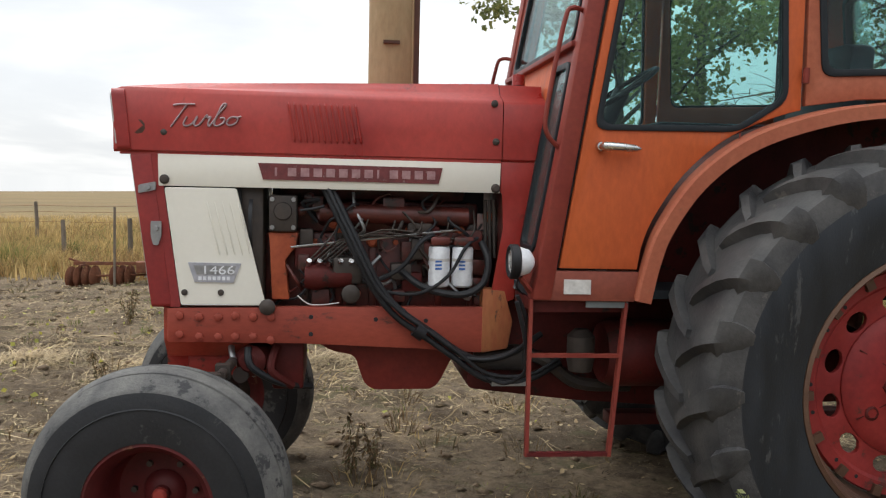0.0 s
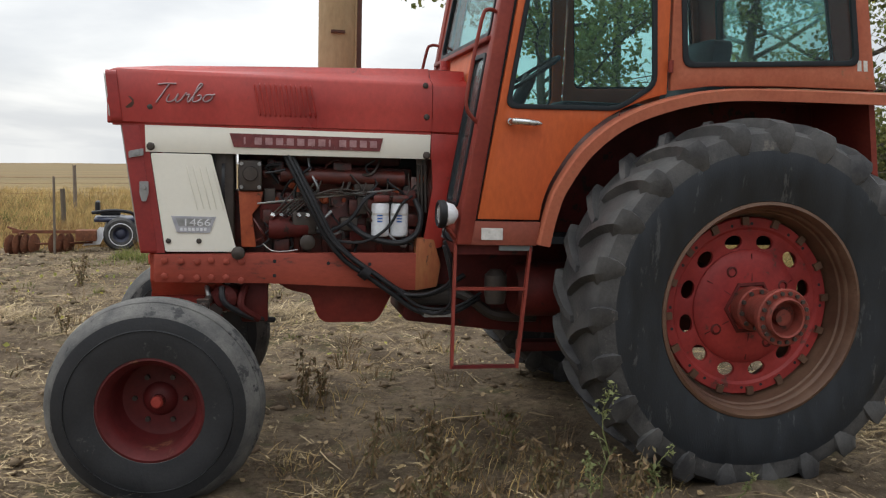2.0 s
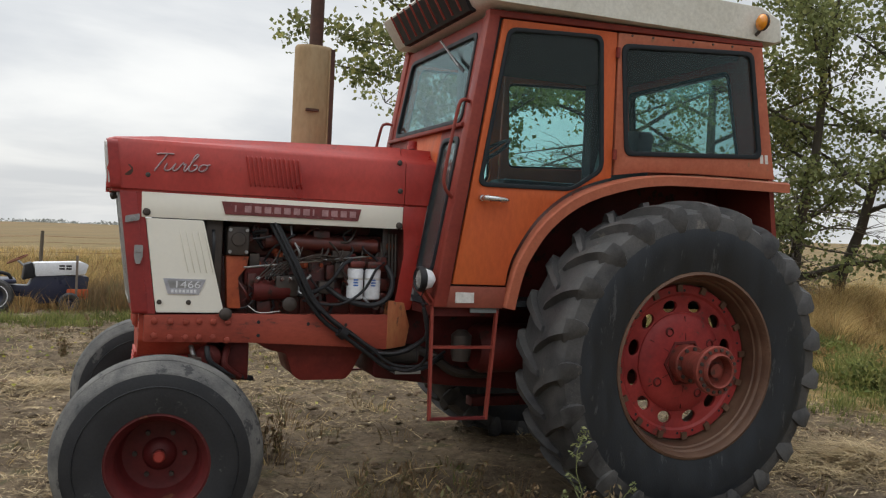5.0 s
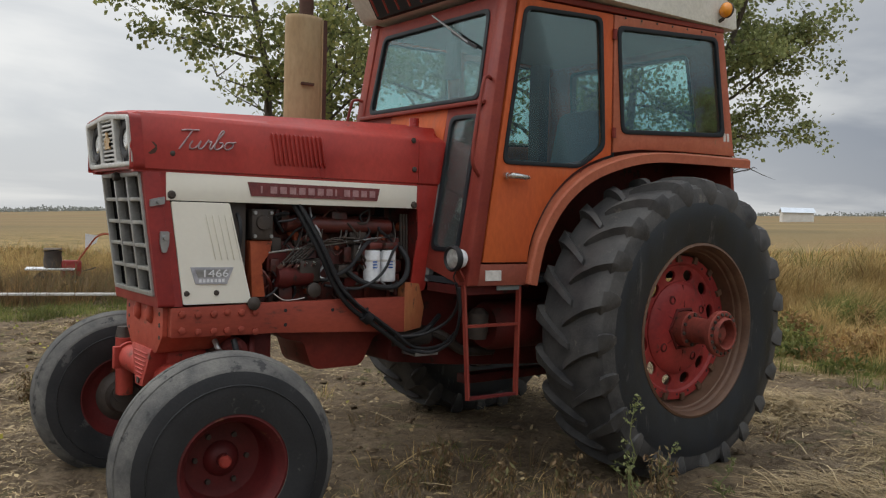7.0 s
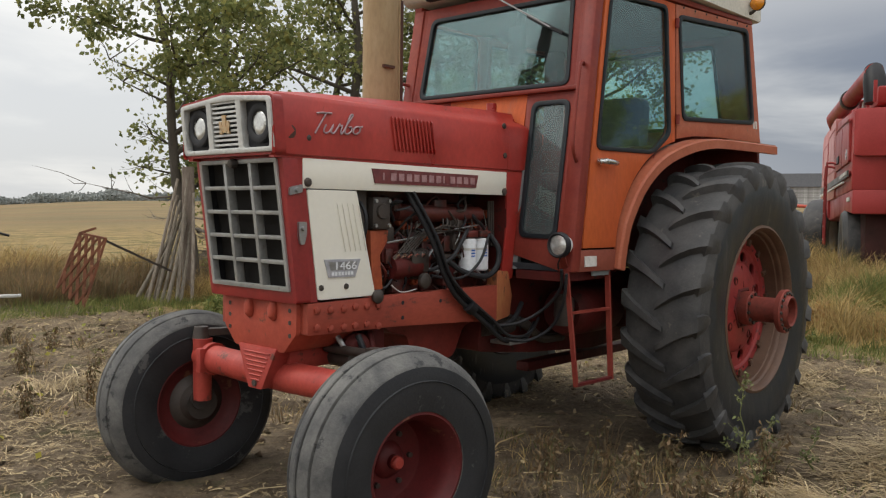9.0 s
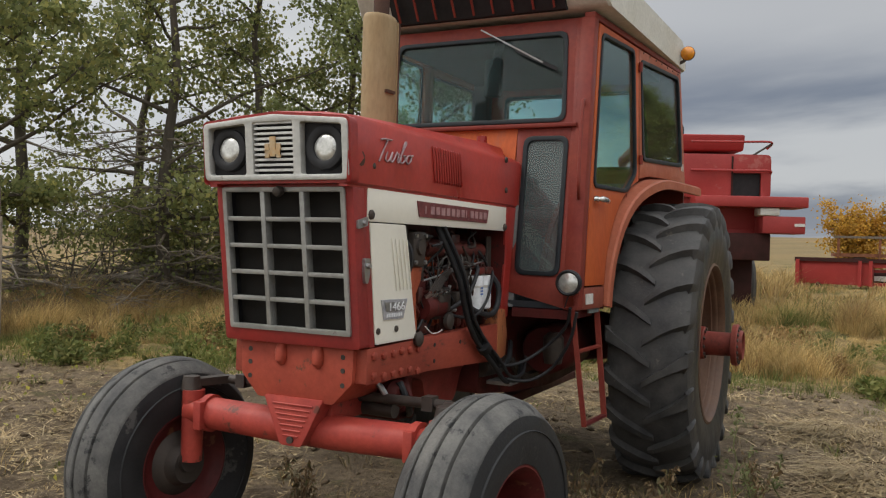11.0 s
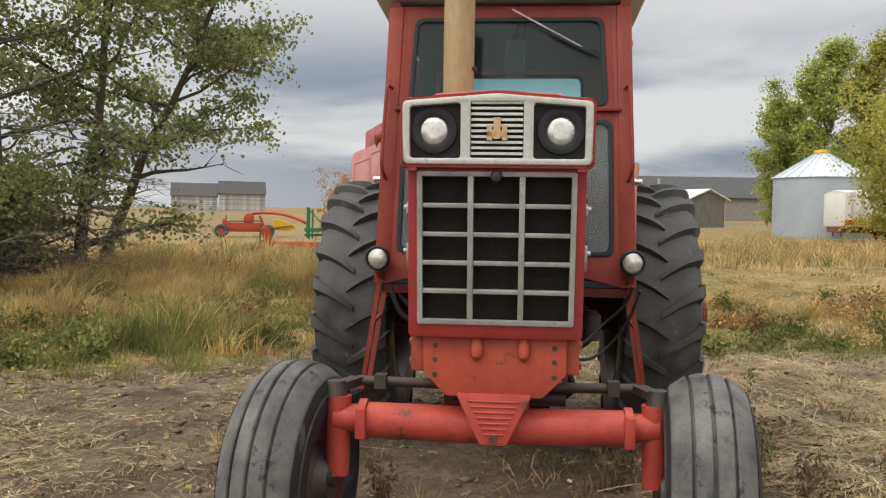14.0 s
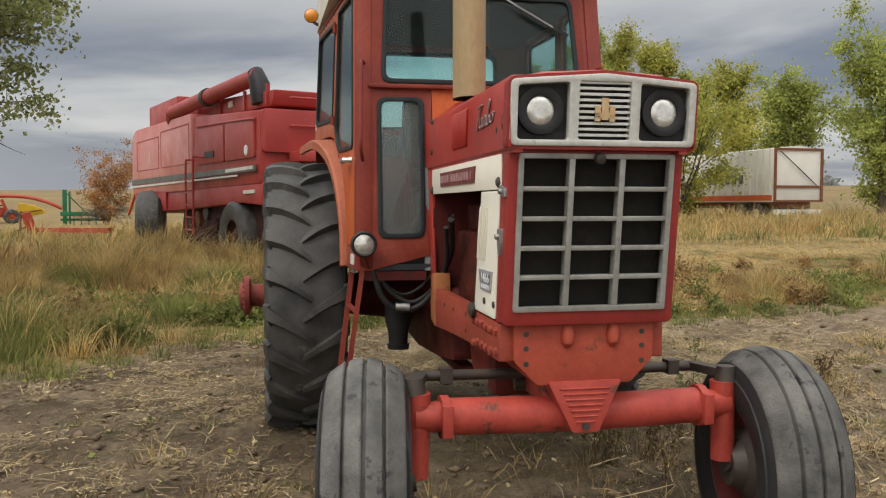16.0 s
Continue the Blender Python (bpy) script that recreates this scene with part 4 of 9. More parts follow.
        part("flange_bolt", Geo().lathe([(0, 0.011), (0.010, 0.010), (0.010, 0)], c + Vector((math.cos(a) * 0.115, s * 0.401, math.sin(a) * 0.115)), out, 6), IRON, fl)


for s_ in (-1, 1):
    front_wheel(s_)
    rear_wheel(s_)


# -- driveline --
def driveline():
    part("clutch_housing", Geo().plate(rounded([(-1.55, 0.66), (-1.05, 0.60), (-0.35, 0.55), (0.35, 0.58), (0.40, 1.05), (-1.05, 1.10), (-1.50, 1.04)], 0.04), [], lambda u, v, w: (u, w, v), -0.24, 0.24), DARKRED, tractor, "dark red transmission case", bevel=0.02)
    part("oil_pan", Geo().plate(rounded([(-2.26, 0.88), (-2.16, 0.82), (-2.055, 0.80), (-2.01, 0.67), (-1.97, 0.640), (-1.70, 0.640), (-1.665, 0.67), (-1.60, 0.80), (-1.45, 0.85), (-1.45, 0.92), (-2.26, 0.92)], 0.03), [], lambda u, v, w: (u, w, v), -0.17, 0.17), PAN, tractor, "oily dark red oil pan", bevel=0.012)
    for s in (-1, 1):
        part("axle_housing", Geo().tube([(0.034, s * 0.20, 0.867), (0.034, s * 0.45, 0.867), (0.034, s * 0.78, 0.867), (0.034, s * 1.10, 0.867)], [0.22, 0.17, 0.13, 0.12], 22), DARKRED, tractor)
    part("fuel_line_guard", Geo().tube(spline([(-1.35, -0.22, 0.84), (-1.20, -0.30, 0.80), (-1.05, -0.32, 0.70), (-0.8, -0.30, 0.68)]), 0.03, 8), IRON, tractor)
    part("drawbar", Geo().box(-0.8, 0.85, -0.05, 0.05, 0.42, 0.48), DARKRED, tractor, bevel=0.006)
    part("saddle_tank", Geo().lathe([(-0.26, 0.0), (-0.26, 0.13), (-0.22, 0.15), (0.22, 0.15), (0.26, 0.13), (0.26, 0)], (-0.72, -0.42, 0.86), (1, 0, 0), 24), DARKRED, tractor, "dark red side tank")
    part("starter_motor", Geo().tube([(-1.52, -0.24, 0.80), (-1.28, -0.26, 0.80)], 0.055, 14), IRON, tractor)
    part("mesh_step", Geo().box(-1.46, -1.30, -0.40, -0.26, 0.705, 0.725), STEEL, tractor)
    part("strainer", Geo().lathe([(0, 0.0), (0, 0.062), (0.03, 0.066), (0.032, 0.055), (0.10, 0.060), (0.16, 0.076), (0.26, 0.080), (0.28, 0.05), (0.28, 0)], (-1.02, 0.470, 0.645), (0, 0, 1), 20), BLACK, tractor, "black hanging strainer bowl")
    part("air_tank", Geo().lathe([(0, 0.0), (0, 0.05), (0.05, 0.060), (0.15, 0.060), (0.18, 0.03), (0.18, 0)], (-1.10, -0.52, 0.80), (0, 0, 1), 20), IRON, tractor)


driveline()


# -- engine --
def engine():
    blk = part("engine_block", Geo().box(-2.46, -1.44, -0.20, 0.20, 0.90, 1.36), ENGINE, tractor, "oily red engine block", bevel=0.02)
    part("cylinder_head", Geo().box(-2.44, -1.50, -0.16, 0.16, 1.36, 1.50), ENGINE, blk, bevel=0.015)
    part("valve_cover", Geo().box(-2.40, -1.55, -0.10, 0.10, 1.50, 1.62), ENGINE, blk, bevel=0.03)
    part("manifold", Geo().tube([(-2.22, -0.235, 1.452), (-1.56, -0.235, 1.44)], 0.044, 14), ENGINE, blk, "rusty intake manifold")
    for i in range(5):
        x = -2.20 + i * 0.15
        part("port", Geo().tube([(x, -0.15, 1.42), (x, -0.235, 1.445)], 0.035, 10), ENGINE, blk)
    rnd = random.Random(11)
    for i in range(16):
        x = -2.36 + (i % 8) * 0.12
        z = 1.02 if i < 8 else 1.32
        part("block_bolt", Geo().lathe([(0, 0.014), (0.014, 0.013), (0.014, 0)], (x, -0.20, z), (0, -1, 0), 6), ENGINE_OR, blk)
    for i in range(6):
        x = -2.30 + i * 0.15
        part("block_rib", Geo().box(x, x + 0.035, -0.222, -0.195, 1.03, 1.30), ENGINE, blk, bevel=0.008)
    part("fan_shroud", Geo().box(-2.625, -2.545, -0.30, 0.30, 1.05, 1.66), BLACK, tractor, "dark radiator fan shroud", bevel=0.02)
    part("fan_belt_guard", Geo().box(-2.56, -2.455, -0.295, 0.20, 1.0, 1.66), IRON, blk, bevel=0.02)
    # fan, belt and compressor behind the white panel
    part("fan_pulley", Geo().lathe([(-0.03, 0.0), (-0.03, 0.13), (0, 0.11), (0.03, 0.13), (0.03, 0)], (-2.535, -0.12, 1.42), (1, 0, 0), 28), IRON, blk)
    part("belt", Geo().lathe([(-0.008, 0.128), (0.008, 0.128), (0.008, 0.118), (-0.008, 0.118)], (-2.51, -0.22, 1.40), (1, 0, 0), 30, closed=True), HOSE, blk)
    cp = part("compressor", Geo().box(-2.435, -2.315, -0.31, -0.19, 1.365, 1.525), IRON, tractor, "dark grey air-conditioning compressor", bevel=0.012)
    for dx in (-0.045, 0.045):
        for z in (1.385, 1.505):
            part("bolt", Geo().lathe([(0, 0.011), (0.01, 0.010), (0.01, 0)], (-2.375 + dx, -0.31, z), (0, -1, 0), 6), STEEL, cp)
    part("compressor_cap", Geo().lathe([(0, 0.04), (0.012, 0.036), (0.014, 0)], (-2.375, -0.31, 1.455), (0, -1, 0), 16), IRON, cp)
    part("compressor_bracket", Geo().plate([(-2.435, 1.362), (-2.310, 1.362), (-2.320, 1.30), (-2.365, 1.24), (-2.345, 1.07), (-2.420, 1.07), (-2.428, 1.24)], [], on_side(-1, 0.20), 0.0, 0.09), ENGINE_OR, tractor, "orange compressor bracket", bevel=0.006)
    # injection pump and its plumbing
    pump = part("injection_pump", Geo().lathe([(0, 0), (0, 0.055), (0.06, 0.062), (0.10, 0.05), (0.20, 0.05), (0.22, 0.035), (0.22, 0)], (-2.28, -0.265, 1.17), (1, 0, 0), 18), DARKRED, tractor, "grimy dark red injection pump")
    part("governor", Geo().box(-2.16, -2.03, -0.31, -0.23, 1.14, 1.26), IRON, pump, bevel=0.015)
    part("pump_cover", Geo().lathe([(0, 0.040), (0.02, 0.040), (0.026, 0.030), (0.028, 0)], (-2.08, -0.31, 1.10), (0, -1, 0), 18), IRON, pump)
    for i in range(5):
        a = rnd.uniform(0, 6)
        part("fitting", Geo().tube([(-2.27 + i * 0.045, -0.29, 1.22), (-2.26 + i * 0.045, -0.32, 1.245)], 0.012, 8), CHROME, pump)
    for i in range(6):
        x1 = -2.15 + i * 0.115
        p = [(-2.26 + i * 0.02, -0.30, 1.245), (-2.20 + i * 0.05, -0.31, 1.31 + 0.014 * i), (x1, -0.29, 1.375 - 0.006 * i), (x1 + 0.04, -0.25, 1.47)]
        part("fuel_line", Geo().tube(spline(p), 0.004, 6), IRON, pump)
    part("linkage_rod", Geo().tube([(-2.34, -0.31, 1.30), (-1.60, -0.28, 1.385)], 0.005, 6), STEEL, pump)
    part("loose_wire", Geo().tube(spline([(-2.31, -0.31, 1.09), (-2.26, -0.32, 1.055), (-2.20, -0.32, 1.052), (-2.13, -0.31, 1.06)]), 0.003, 5), DECAL, tractor)
    for x in (-1.690, -1.585):
        f = part("filter_can", Geo().lathe([(0, 0), (0, 0.040), (0.008, 0.048), (0.170, 0.048), (0.180, 0.044), (0.185, 0.0)], (x, -0.275, 1.130), (0, 0, 1), 24), FILTER, tractor, "white spin-on filter")
        part("filter_head", Geo().box(x - 0.045, x + 0.045, -0.32, -0.20, 1.315, 1.355), ENGINE, f, bevel=0.01)
        part("print", Geo().lathe([(0.115, 0.0485), (0.128, 0.0485), (0.128, 0.0475)], (x, -0.275, 1.130), (0, 0, 1), 24), DECAL, f)
        for i in range(3):
            part("bar", Geo().box(x - 0.022, x + 0.006, -0.3245, -0.322, 1.21 + i * 0.016, 1.218 + i * 0.016), BLUE, f)
    part("filter_base", Geo().box(-1.76, -1.50, -0.24, -0.18, 1.30, 1.37), ENGINE, tractor, bevel=0.01)
    for i, p in enumerate(([(-1.72, -0.30, 1.36), (-1.78, -0.33, 1.33), (-1.86, -0.32, 1.22), (-1.98, -0.28, 1.15), (-2.06, -0.28, 1.16)], [(-1.50, -0.27, 1.33), (-1.475, -0.32, 1.25), (-1.50, -0.33, 1.15), (-1.60, -0.33, 1.10), (-1.76, -0.31, 1.13), (-1.86, -0.27, 1.20)], [(-1.52, -0.29, 1.35), (-1.58, -0.33, 1.31), (-1.66, -0.335, 1.18), (-1.80, -0.32, 1.10), (-2.0, -0.29, 1.12)], [(-2.30, -0.33, 1.46), (-2.24, -0.34, 1.47), (-2.20, -0.33, 1.48)])):
        part("fuel_hose", Geo().tube(spline(p), (0.011, 0.016, 0.008, 0.006)[i], 8), HOSE, tractor)
    for i in range(3):
        part("brass_pipe", Geo().tube([(-1.475 + i * 0.02, -0.25, 1.26), (-1.485 + i * 0.02, -0.25, 1.52)], 0.008, 6), IRON, tractor)
    # grimy clutter on the flank of the block
    for i in range(96):
        x, z = rnd.uniform(-2.30, -1.46), rnd.uniform(1.06, 1.52)
        k = rnd.random()
        if k < 0.45:
            pts = [(x, -0.21, z)]
            for q in range(4):
                pts.append((pts[-1][0] + rnd.uniform(-0.09, 0.09), -0.225 - rnd.random() * 0.07, min(1.54, max(1.0, pts[-1][2] + rnd.uniform(-0.09, 0.09)))))
            part("line", Geo().tube(spline(pts, 4), rnd.uniform(0.003, 0.009), 6), rnd.choice([HOSE, HOSE, IRON, ENGINE, STEEL]), tractor)
        elif k < 0.75:
            w, h = rnd.uniform(0.02, 0.06), rnd.uniform(0.02, 0.05)
            part("boss", Geo().box(x - w, x + w, -0.25 - rnd.random() * 0.03, -0.19, z - h, z + h), rnd.choice([ENGINE, DARKRED, IRON]), tractor, bevel=0.008)
        else:
            part("plug", Geo().lathe([(0, 0.026), (0.03, 0.024), (0.035, 0.012), (0.05, 0.012), (0.05, 0)], (x, -0.20, z), (0, -1, 0), 10), rnd.choice([IRON, ENGINE_OR, ENGINE]), tractor)
    part("heat_baffle", Geo().box(-2.44, -1.45, -0.02, 0.02, 1.45, 1.675), BLACK, tractor)
    # heavy hoses that sag out of the bay and back under the cab
    main = [(-2.205, -0.30, 1.565), (-2.087, -0.365, 1.328), (-1.988, -0.37, 1.134), (-1.888, -0.37, 1.011), (-1.763, -0.37, 0.924), (-1.636, -0.38, 0.836), (-1.483, -0.385, 0.734), (-1.30, -0.385, 0.728), (-1.14, -0.34, 0.80)]
    for i in range(3):
        p = [(x + (0, 0.030, 0.012)[i] * (1 if q < 6 else 0.2), y - (0, 0.0, 0.026)[i], z + (0, 0.018, 0.030)[i] * (0.3 if q < 3 else 1)) for q, (x, y, z) in enumerate(main)]
        if i == 1:
            p = p[:6] + [(-1.50, -0.36, 0.815), (-1.36, -0.35, 0.845), (-1.22, -0.30, 0.92)]
        part("hydraulic_hose", Geo().tube(spline(p), (0.014, 0.015, 0.009)[i], 10), HOSE, tractor, "thick black hose sagging along the rail")
    # the tails swing out and up to the lamp bracket
    for i, p in enumerate(([(-1.483, -0.39, 0.745), (-1.42, -0.50, 0.742), (-1.36, -0.61, 0.82), (-1.39, -0.71, 0.97), (-1.44, -0.76, 1.13)], [(-1.60, -0.39, 0.83), (-1.46, -0.46, 0.84), (-1.36, -0.56, 0.92), (-1.38, -0.68, 1.04), (-1.43, -0.72, 1.15)])):
        part("hydraulic_hose", Geo().tube(spline(p), 0.009, 10), HOSE, tractor, "black hose rising to the lamp bracket")
    # hoses looped under the cab on the other side
    for i, p in enumerate(([(-1.75, 0.30, 1.42), (-1.55, 0.255, 1.25), (-1.40, 0.29, 1.09), (-1.36, 0.38, 0.95), (-1.35, 0.50, 0.915), (-1.35, 0.60, 0.98), (-1.35, 0.655, 1.14)],
                           [(-1.72, 0.32, 1.38), (-1.52, 0.28, 1.17), (-1.38, 0.33, 1.03), (-1.34, 0.44, 0.955), (-1.33, 0.56, 1.02), (-1.34, 0.63, 1.13)],
                           [(-1.70, 0.28, 1.44), (-1.48, 0.25, 1.28), (-1.36, 0.31, 1.14), (-1.33, 0.40, 1.03), (-1.32, 0.50, 1.00), (-1.32, 0.60, 1.08), (-1.33, 0.64, 1.17)])):
        part("hydraulic_hose", Geo().tube(spline(p), (0.016, 0.013, 0.009)[i], 10), HOSE, tractor, "black hose looped under the cab")
    part("hose_fitting", Geo().tube([(-1.36, 0.455, 0.93), (-1.355, 0.53, 0.935)], 0.022, 10), STEEL, tractor)
    part("hose_tie", Geo().tube([(-1.80, -0.380, 0.960), (-1.762, -0.380, 0.932)], 0.036, 10), BLACK, tractor)
    part("zip_tie", Geo().bar((-1.32, -0.37, 0.865), (-1.32, -0.37, 0.77), 0.003, 0.003), BLACK, tractor)


engine()
# -- cab --
def cab_y(x, z):
    return 0.760 + 0.069 * (x + 1.12) - 0.030 * (z - 1.2)


def cab_side(s):
    return lambda u, v, w: (u, s * (cab_y(u, v) + w), v)


DOOR_WIN = [(-1.132, 1.822), (-0.562, 1.828), (-0.372, 1.955), (-0.402, 2.735), (-0.985, 2.712)]
REAR_WIN = [(-0.218, 2.060), (0.730, 2.108), (0.645, 2.750), (-0.258, 2.700)]
ARCH = [(-0.965, 1.140), (-0.930, 1.300), (-0.880, 1.440), (-0.750, 1.634), (-0.564, 1.787), (-0.332, 1.883), (-0.071, 1.938), (0.25, 1.950), (0.862, 1.952)]


def xf(z):
    """The cab's leaning front."""
    return -1.372 + 0.172 * (z - 1.13)


def cab(s):
    f = cab_side(s)
    curve = [tuple(p)[:2] for p in spline([(x, z, 0) for x, z in ARCH[1:]], 4)]
    # door: the arch cuts its rear lower corner
    low = [p for p in curve if p[0] < -0.318]
    outline = [(-1.268, 1.262), (-0.955, 1.262)] + [(x - 0.020, z + 0.018) for x, z in low[1:]] + [(-0.308, 1.912), (-0.300, 2.772), (-1.020, 2.765)]
    door = part("cab_door", Geo().plate(outline, [rounded(DOOR_WIN, 0.05)], f, -0.035, 0.0), ORANGE, tractor, "faded orange steel cab door, shut", bevel=0.004)
    part("gasket", Geo().plate(rounded(inset(DOOR_WIN, -0.010), 0.055), [rounded(inset(DOOR_WIN, 0.014), 0.045)], f, -0.012, 0.008), GASKET, door, bevel=0.003)
    pane = part("pane", Geo().plate(rounded(inset(DOOR_WIN, 0.008), 0.045), [], f, -0.012, -0.007), GLASS, door, "grey-green tinted glass")
    pane.visible_shadow = False
    hy = cab_y(-1.05, 1.745)
    part("door_handle", Geo().tube([(-1.125, s * (hy + 0.012), 1.748), (-1.115, s * (hy + 0.040), 1.748), (-1.06, s * (hy + 0.046), 1.746), (-0.985, s * (hy + 0.038), 1.742), (-0.965, s * (hy + 0.034), 1.741)], [0.010, 0.017, 0.017, 0.014, 0.006], 12), CHROME, door, "chrome lever handle")
    part("handle_rose", Geo().lathe([(0, 0.02), (0.02, 0.017), (0.022, 0)], (-1.12, s * hy, 1.748), (0, s, 0), 12), CHROME, door)
    part("door_seam", Geo().tube([(-0.555, s * (cab_y(-0.555, 1.8) + 0.002), 1.815), (-0.560, s * (cab_y(-0.56, 1.7) + 0.002), 1.72)], 0.003, 5), CABRED, door)
    for z in (2.62, 2.02):
        part("hinge", Geo().tube([(-0.298, s * (cab_y(-0.3, z) + 0.010), z), (-0.298, s * (cab_y(-0.3, z) + 0.010), z + 0.06)], 0.014, 8), CABRED, door)
    # frame: sill, pillars, quarter panel
    part("sill", Geo().plate([(-1.362, 1.132), (-0.962, 1.132), (-0.945, 1.252), (-1.335, 1.252)], [], f, -0.05, -0.004), SILLRED, tractor, "weathered brownish red cab sill", bevel=0.004)
    part("sill_plate", Geo().plate([(-1.248, 1.160), (-1.140, 1.160), (-1.140, 1.218), (-1.248, 1.218)], [], f, -0.004, 0.001), DECAL, tractor, "pale data plate")
    part("sill_rubber", Geo().plate([(-1.15, 1.105), (-0.98, 1.105), (-0.98, 1.130), (-1.15, 1.130)], [], f, -0.03, -0.02), STRIPE, tractor)
    part("front_pillar", Geo().plate([(-1.375, 1.132), (-1.296, 1.132), (-1.036, 2.790), (-1.108, 2.790)], [], f, -0.085, 0.004), CABRED, tractor, "weathered red front pillar", bevel=0.014)
    part("door_gap", Geo().plate([(-1.300, 1.262), (-1.266, 1.262), (-1.018, 2.770), (-1.044, 2.770)], [], f, -0.06, -0.024), BLACK, tractor)
    part("header_rail", Geo().plate([(-1.108, 2.772), (0.728, 2.800), (0.722, 2.830), (-1.108, 2.812)], [], f, -0.06, 0.002), CABRED, tractor, bevel=0.005)
    quarter = [(-0.290, 1.930), (-0.07, 1.962), (0.25, 1.974), (0.852, 1.976), (0.838, 2.018), (0.722, 2.798), (-0.290, 2.772)]
    qp = part("quarter_panel", Geo().plate(quarter, [rounded(REAR_WIN, 0.05)], f, -0.035, 0.0), FENDER, tractor, "sun-faded orange rear quarter panel", bevel=0.004)
    part("gasket", Geo().plate(rounded(inset(REAR_WIN, -0.012), 0.055), [rounded(inset(REAR_WIN, 0.016), 0.045)], f, -0.012, 0.008), GASKET, qp, bevel=0.003)
    pane = part("pane", Geo().plate(rounded(inset(REAR_WIN, 0.008), 0.045), [], f, -0.012, -0.007), GLASS, qp, "blue-green tinted glass")
    pane.visible_shadow = False
    for i in range(2):
        part("emblem_mark", Geo().plate([(0.735 + i * 0.035, 2.07), (0.757 + i * 0.035, 2.07), (0.752 + i * 0.035, 2.125), (0.730 + i * 0.035, 2.125)], [], f, 0.0, 0.002), DECAL, qp)
    for i in range(7):
        x = -0.2 + i * 0.14
        part("screw", Geo().lathe([(0, 0.008), (0.005, 0.007), (0.005, 0)], (x, s * cab_y(x, 2.78), 2.752 + 0.02 * i / 7 + 0.012), (0, s, 0), 6), IRON, qp)
    # fender: a wide flat arch with a rolled lip
    arc = [tuple(p)[:2] for p in spline([(x, z, 0) for x, z in ARCH], 5)]
    inner = []
    for i, (x, z) in enumerate(arc):
        a, b = Vector(arc[max(i - 1, 0)]), Vector(arc[min(i + 1, len(arc) - 1)])
        d = (b - a).normalized()
        inner.append((x + d.y * 0.062, z - d.x * 0.062))
    n = len(arc)
    wide = [0.030 + 0.085 * min(1.0, max(0.0, (x + 0.95) / 0.9)) for x, z in arc]
    g = Geo()
    for (x, z), (xi, zi), w in zip(arc, inner, wide):
        yb = cab_y(x, z)
        g.v += [(x, s * (yb - 0.02), z + 0.004), (x, s * (yb + w - 0.014), z), (xi * 0.15 + x * 0.85, s * (yb + w), zi * 0.15 + z * 0.85), (xi, s * (yb + w + 0.002), zi), (xi, s * (yb + w - 0.025), zi - 0.001), (x * 0.8 + xi * 0.2, s * (yb + w - 0.030), z * 0.8 + zi * 0.2 - 0.004), (x * 0.8 + xi * 0.2, s * (yb - 0.02), z * 0.8 + zi * 0.2 - 0.004)]
    g.f += [(i * 7 + k, i * 7 + (k + 1) % 7, (i + 1) * 7 + (k + 1) % 7, (i + 1) * 7 + k) for i in range(n - 1) for k in range(7)]
    g.f += [tuple(range(7)), tuple((n - 1) * 7 + k for k in reversed(range(7)))]
    part("fender", g, FENDER, tractor, "faded orange-red arched rear fender", smooth=30)
    tail = Geo()
    for (x, z), w in list(zip(arc, wide))[-7:]:
        yb = cab_y(x, z)
        tail.v += [(x, s * (yb + 0.006), z + 0.007), (x, s * (yb + w - 0.016), z + 0.004), (x, s * (yb + w - 0.016), z + 0.001), (x, s * (yb + 0.006), z + 0.003)]
    tail.f += [(i * 4 + k, i * 4 + (k + 1) % 4, (i + 1) * 4 + (k + 1) % 4, (i + 1) * 4 + k) for i in range(6) for k in range(4)]
    part("fender_top", tail, BEIGE, tractor, "fender top worn to beige primer", smooth=30)
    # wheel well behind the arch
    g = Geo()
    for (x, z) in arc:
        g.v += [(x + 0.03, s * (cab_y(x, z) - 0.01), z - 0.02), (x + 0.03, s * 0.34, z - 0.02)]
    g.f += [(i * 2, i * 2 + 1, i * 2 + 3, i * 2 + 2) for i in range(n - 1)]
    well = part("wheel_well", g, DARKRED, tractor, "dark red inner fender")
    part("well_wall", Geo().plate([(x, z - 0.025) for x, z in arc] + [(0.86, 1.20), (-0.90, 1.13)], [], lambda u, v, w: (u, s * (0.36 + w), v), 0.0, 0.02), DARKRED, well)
    # steps
    st = part("step_ladder", Geo().bar((-1.372, s * 0.715, 1.135), (-1.395, s * 0.805, 0.520), 0.026, 0.014, (1, 0, 0)), CABRED, tractor, "dark red welded step ladder")
    part("rear_upright", Geo().bar((-0.985, s * 0.735, 1.135), (-1.065, s * 0.820, 0.520), 0.030, 0.014, (1, 0, 0)), CABRED, st)
    for k, z in ((0.36, 0), (0.985, 0)):
        a = Vector((-1.372, s * 0.715, 1.135)).lerp(Vector((-1.395, s * 0.805, 0.520)), k)
        b = Vector((-0.985, s * 0.735, 1.135)).lerp(Vector((-1.065, s * 0.820, 0.520)), k)
        part("tread", Geo().bar(a, b, 0.014, 0.028, (0, 1, 0)), CABRED if k < 0.5 else FRONTRIM, st)
    part("cab_mount", Geo().box(-1.36, -0.96, min(s * 0.36, s * 0.70), max(s * 0.36, s * 0.70), 1.08, 1.13), DARKRED, tractor)
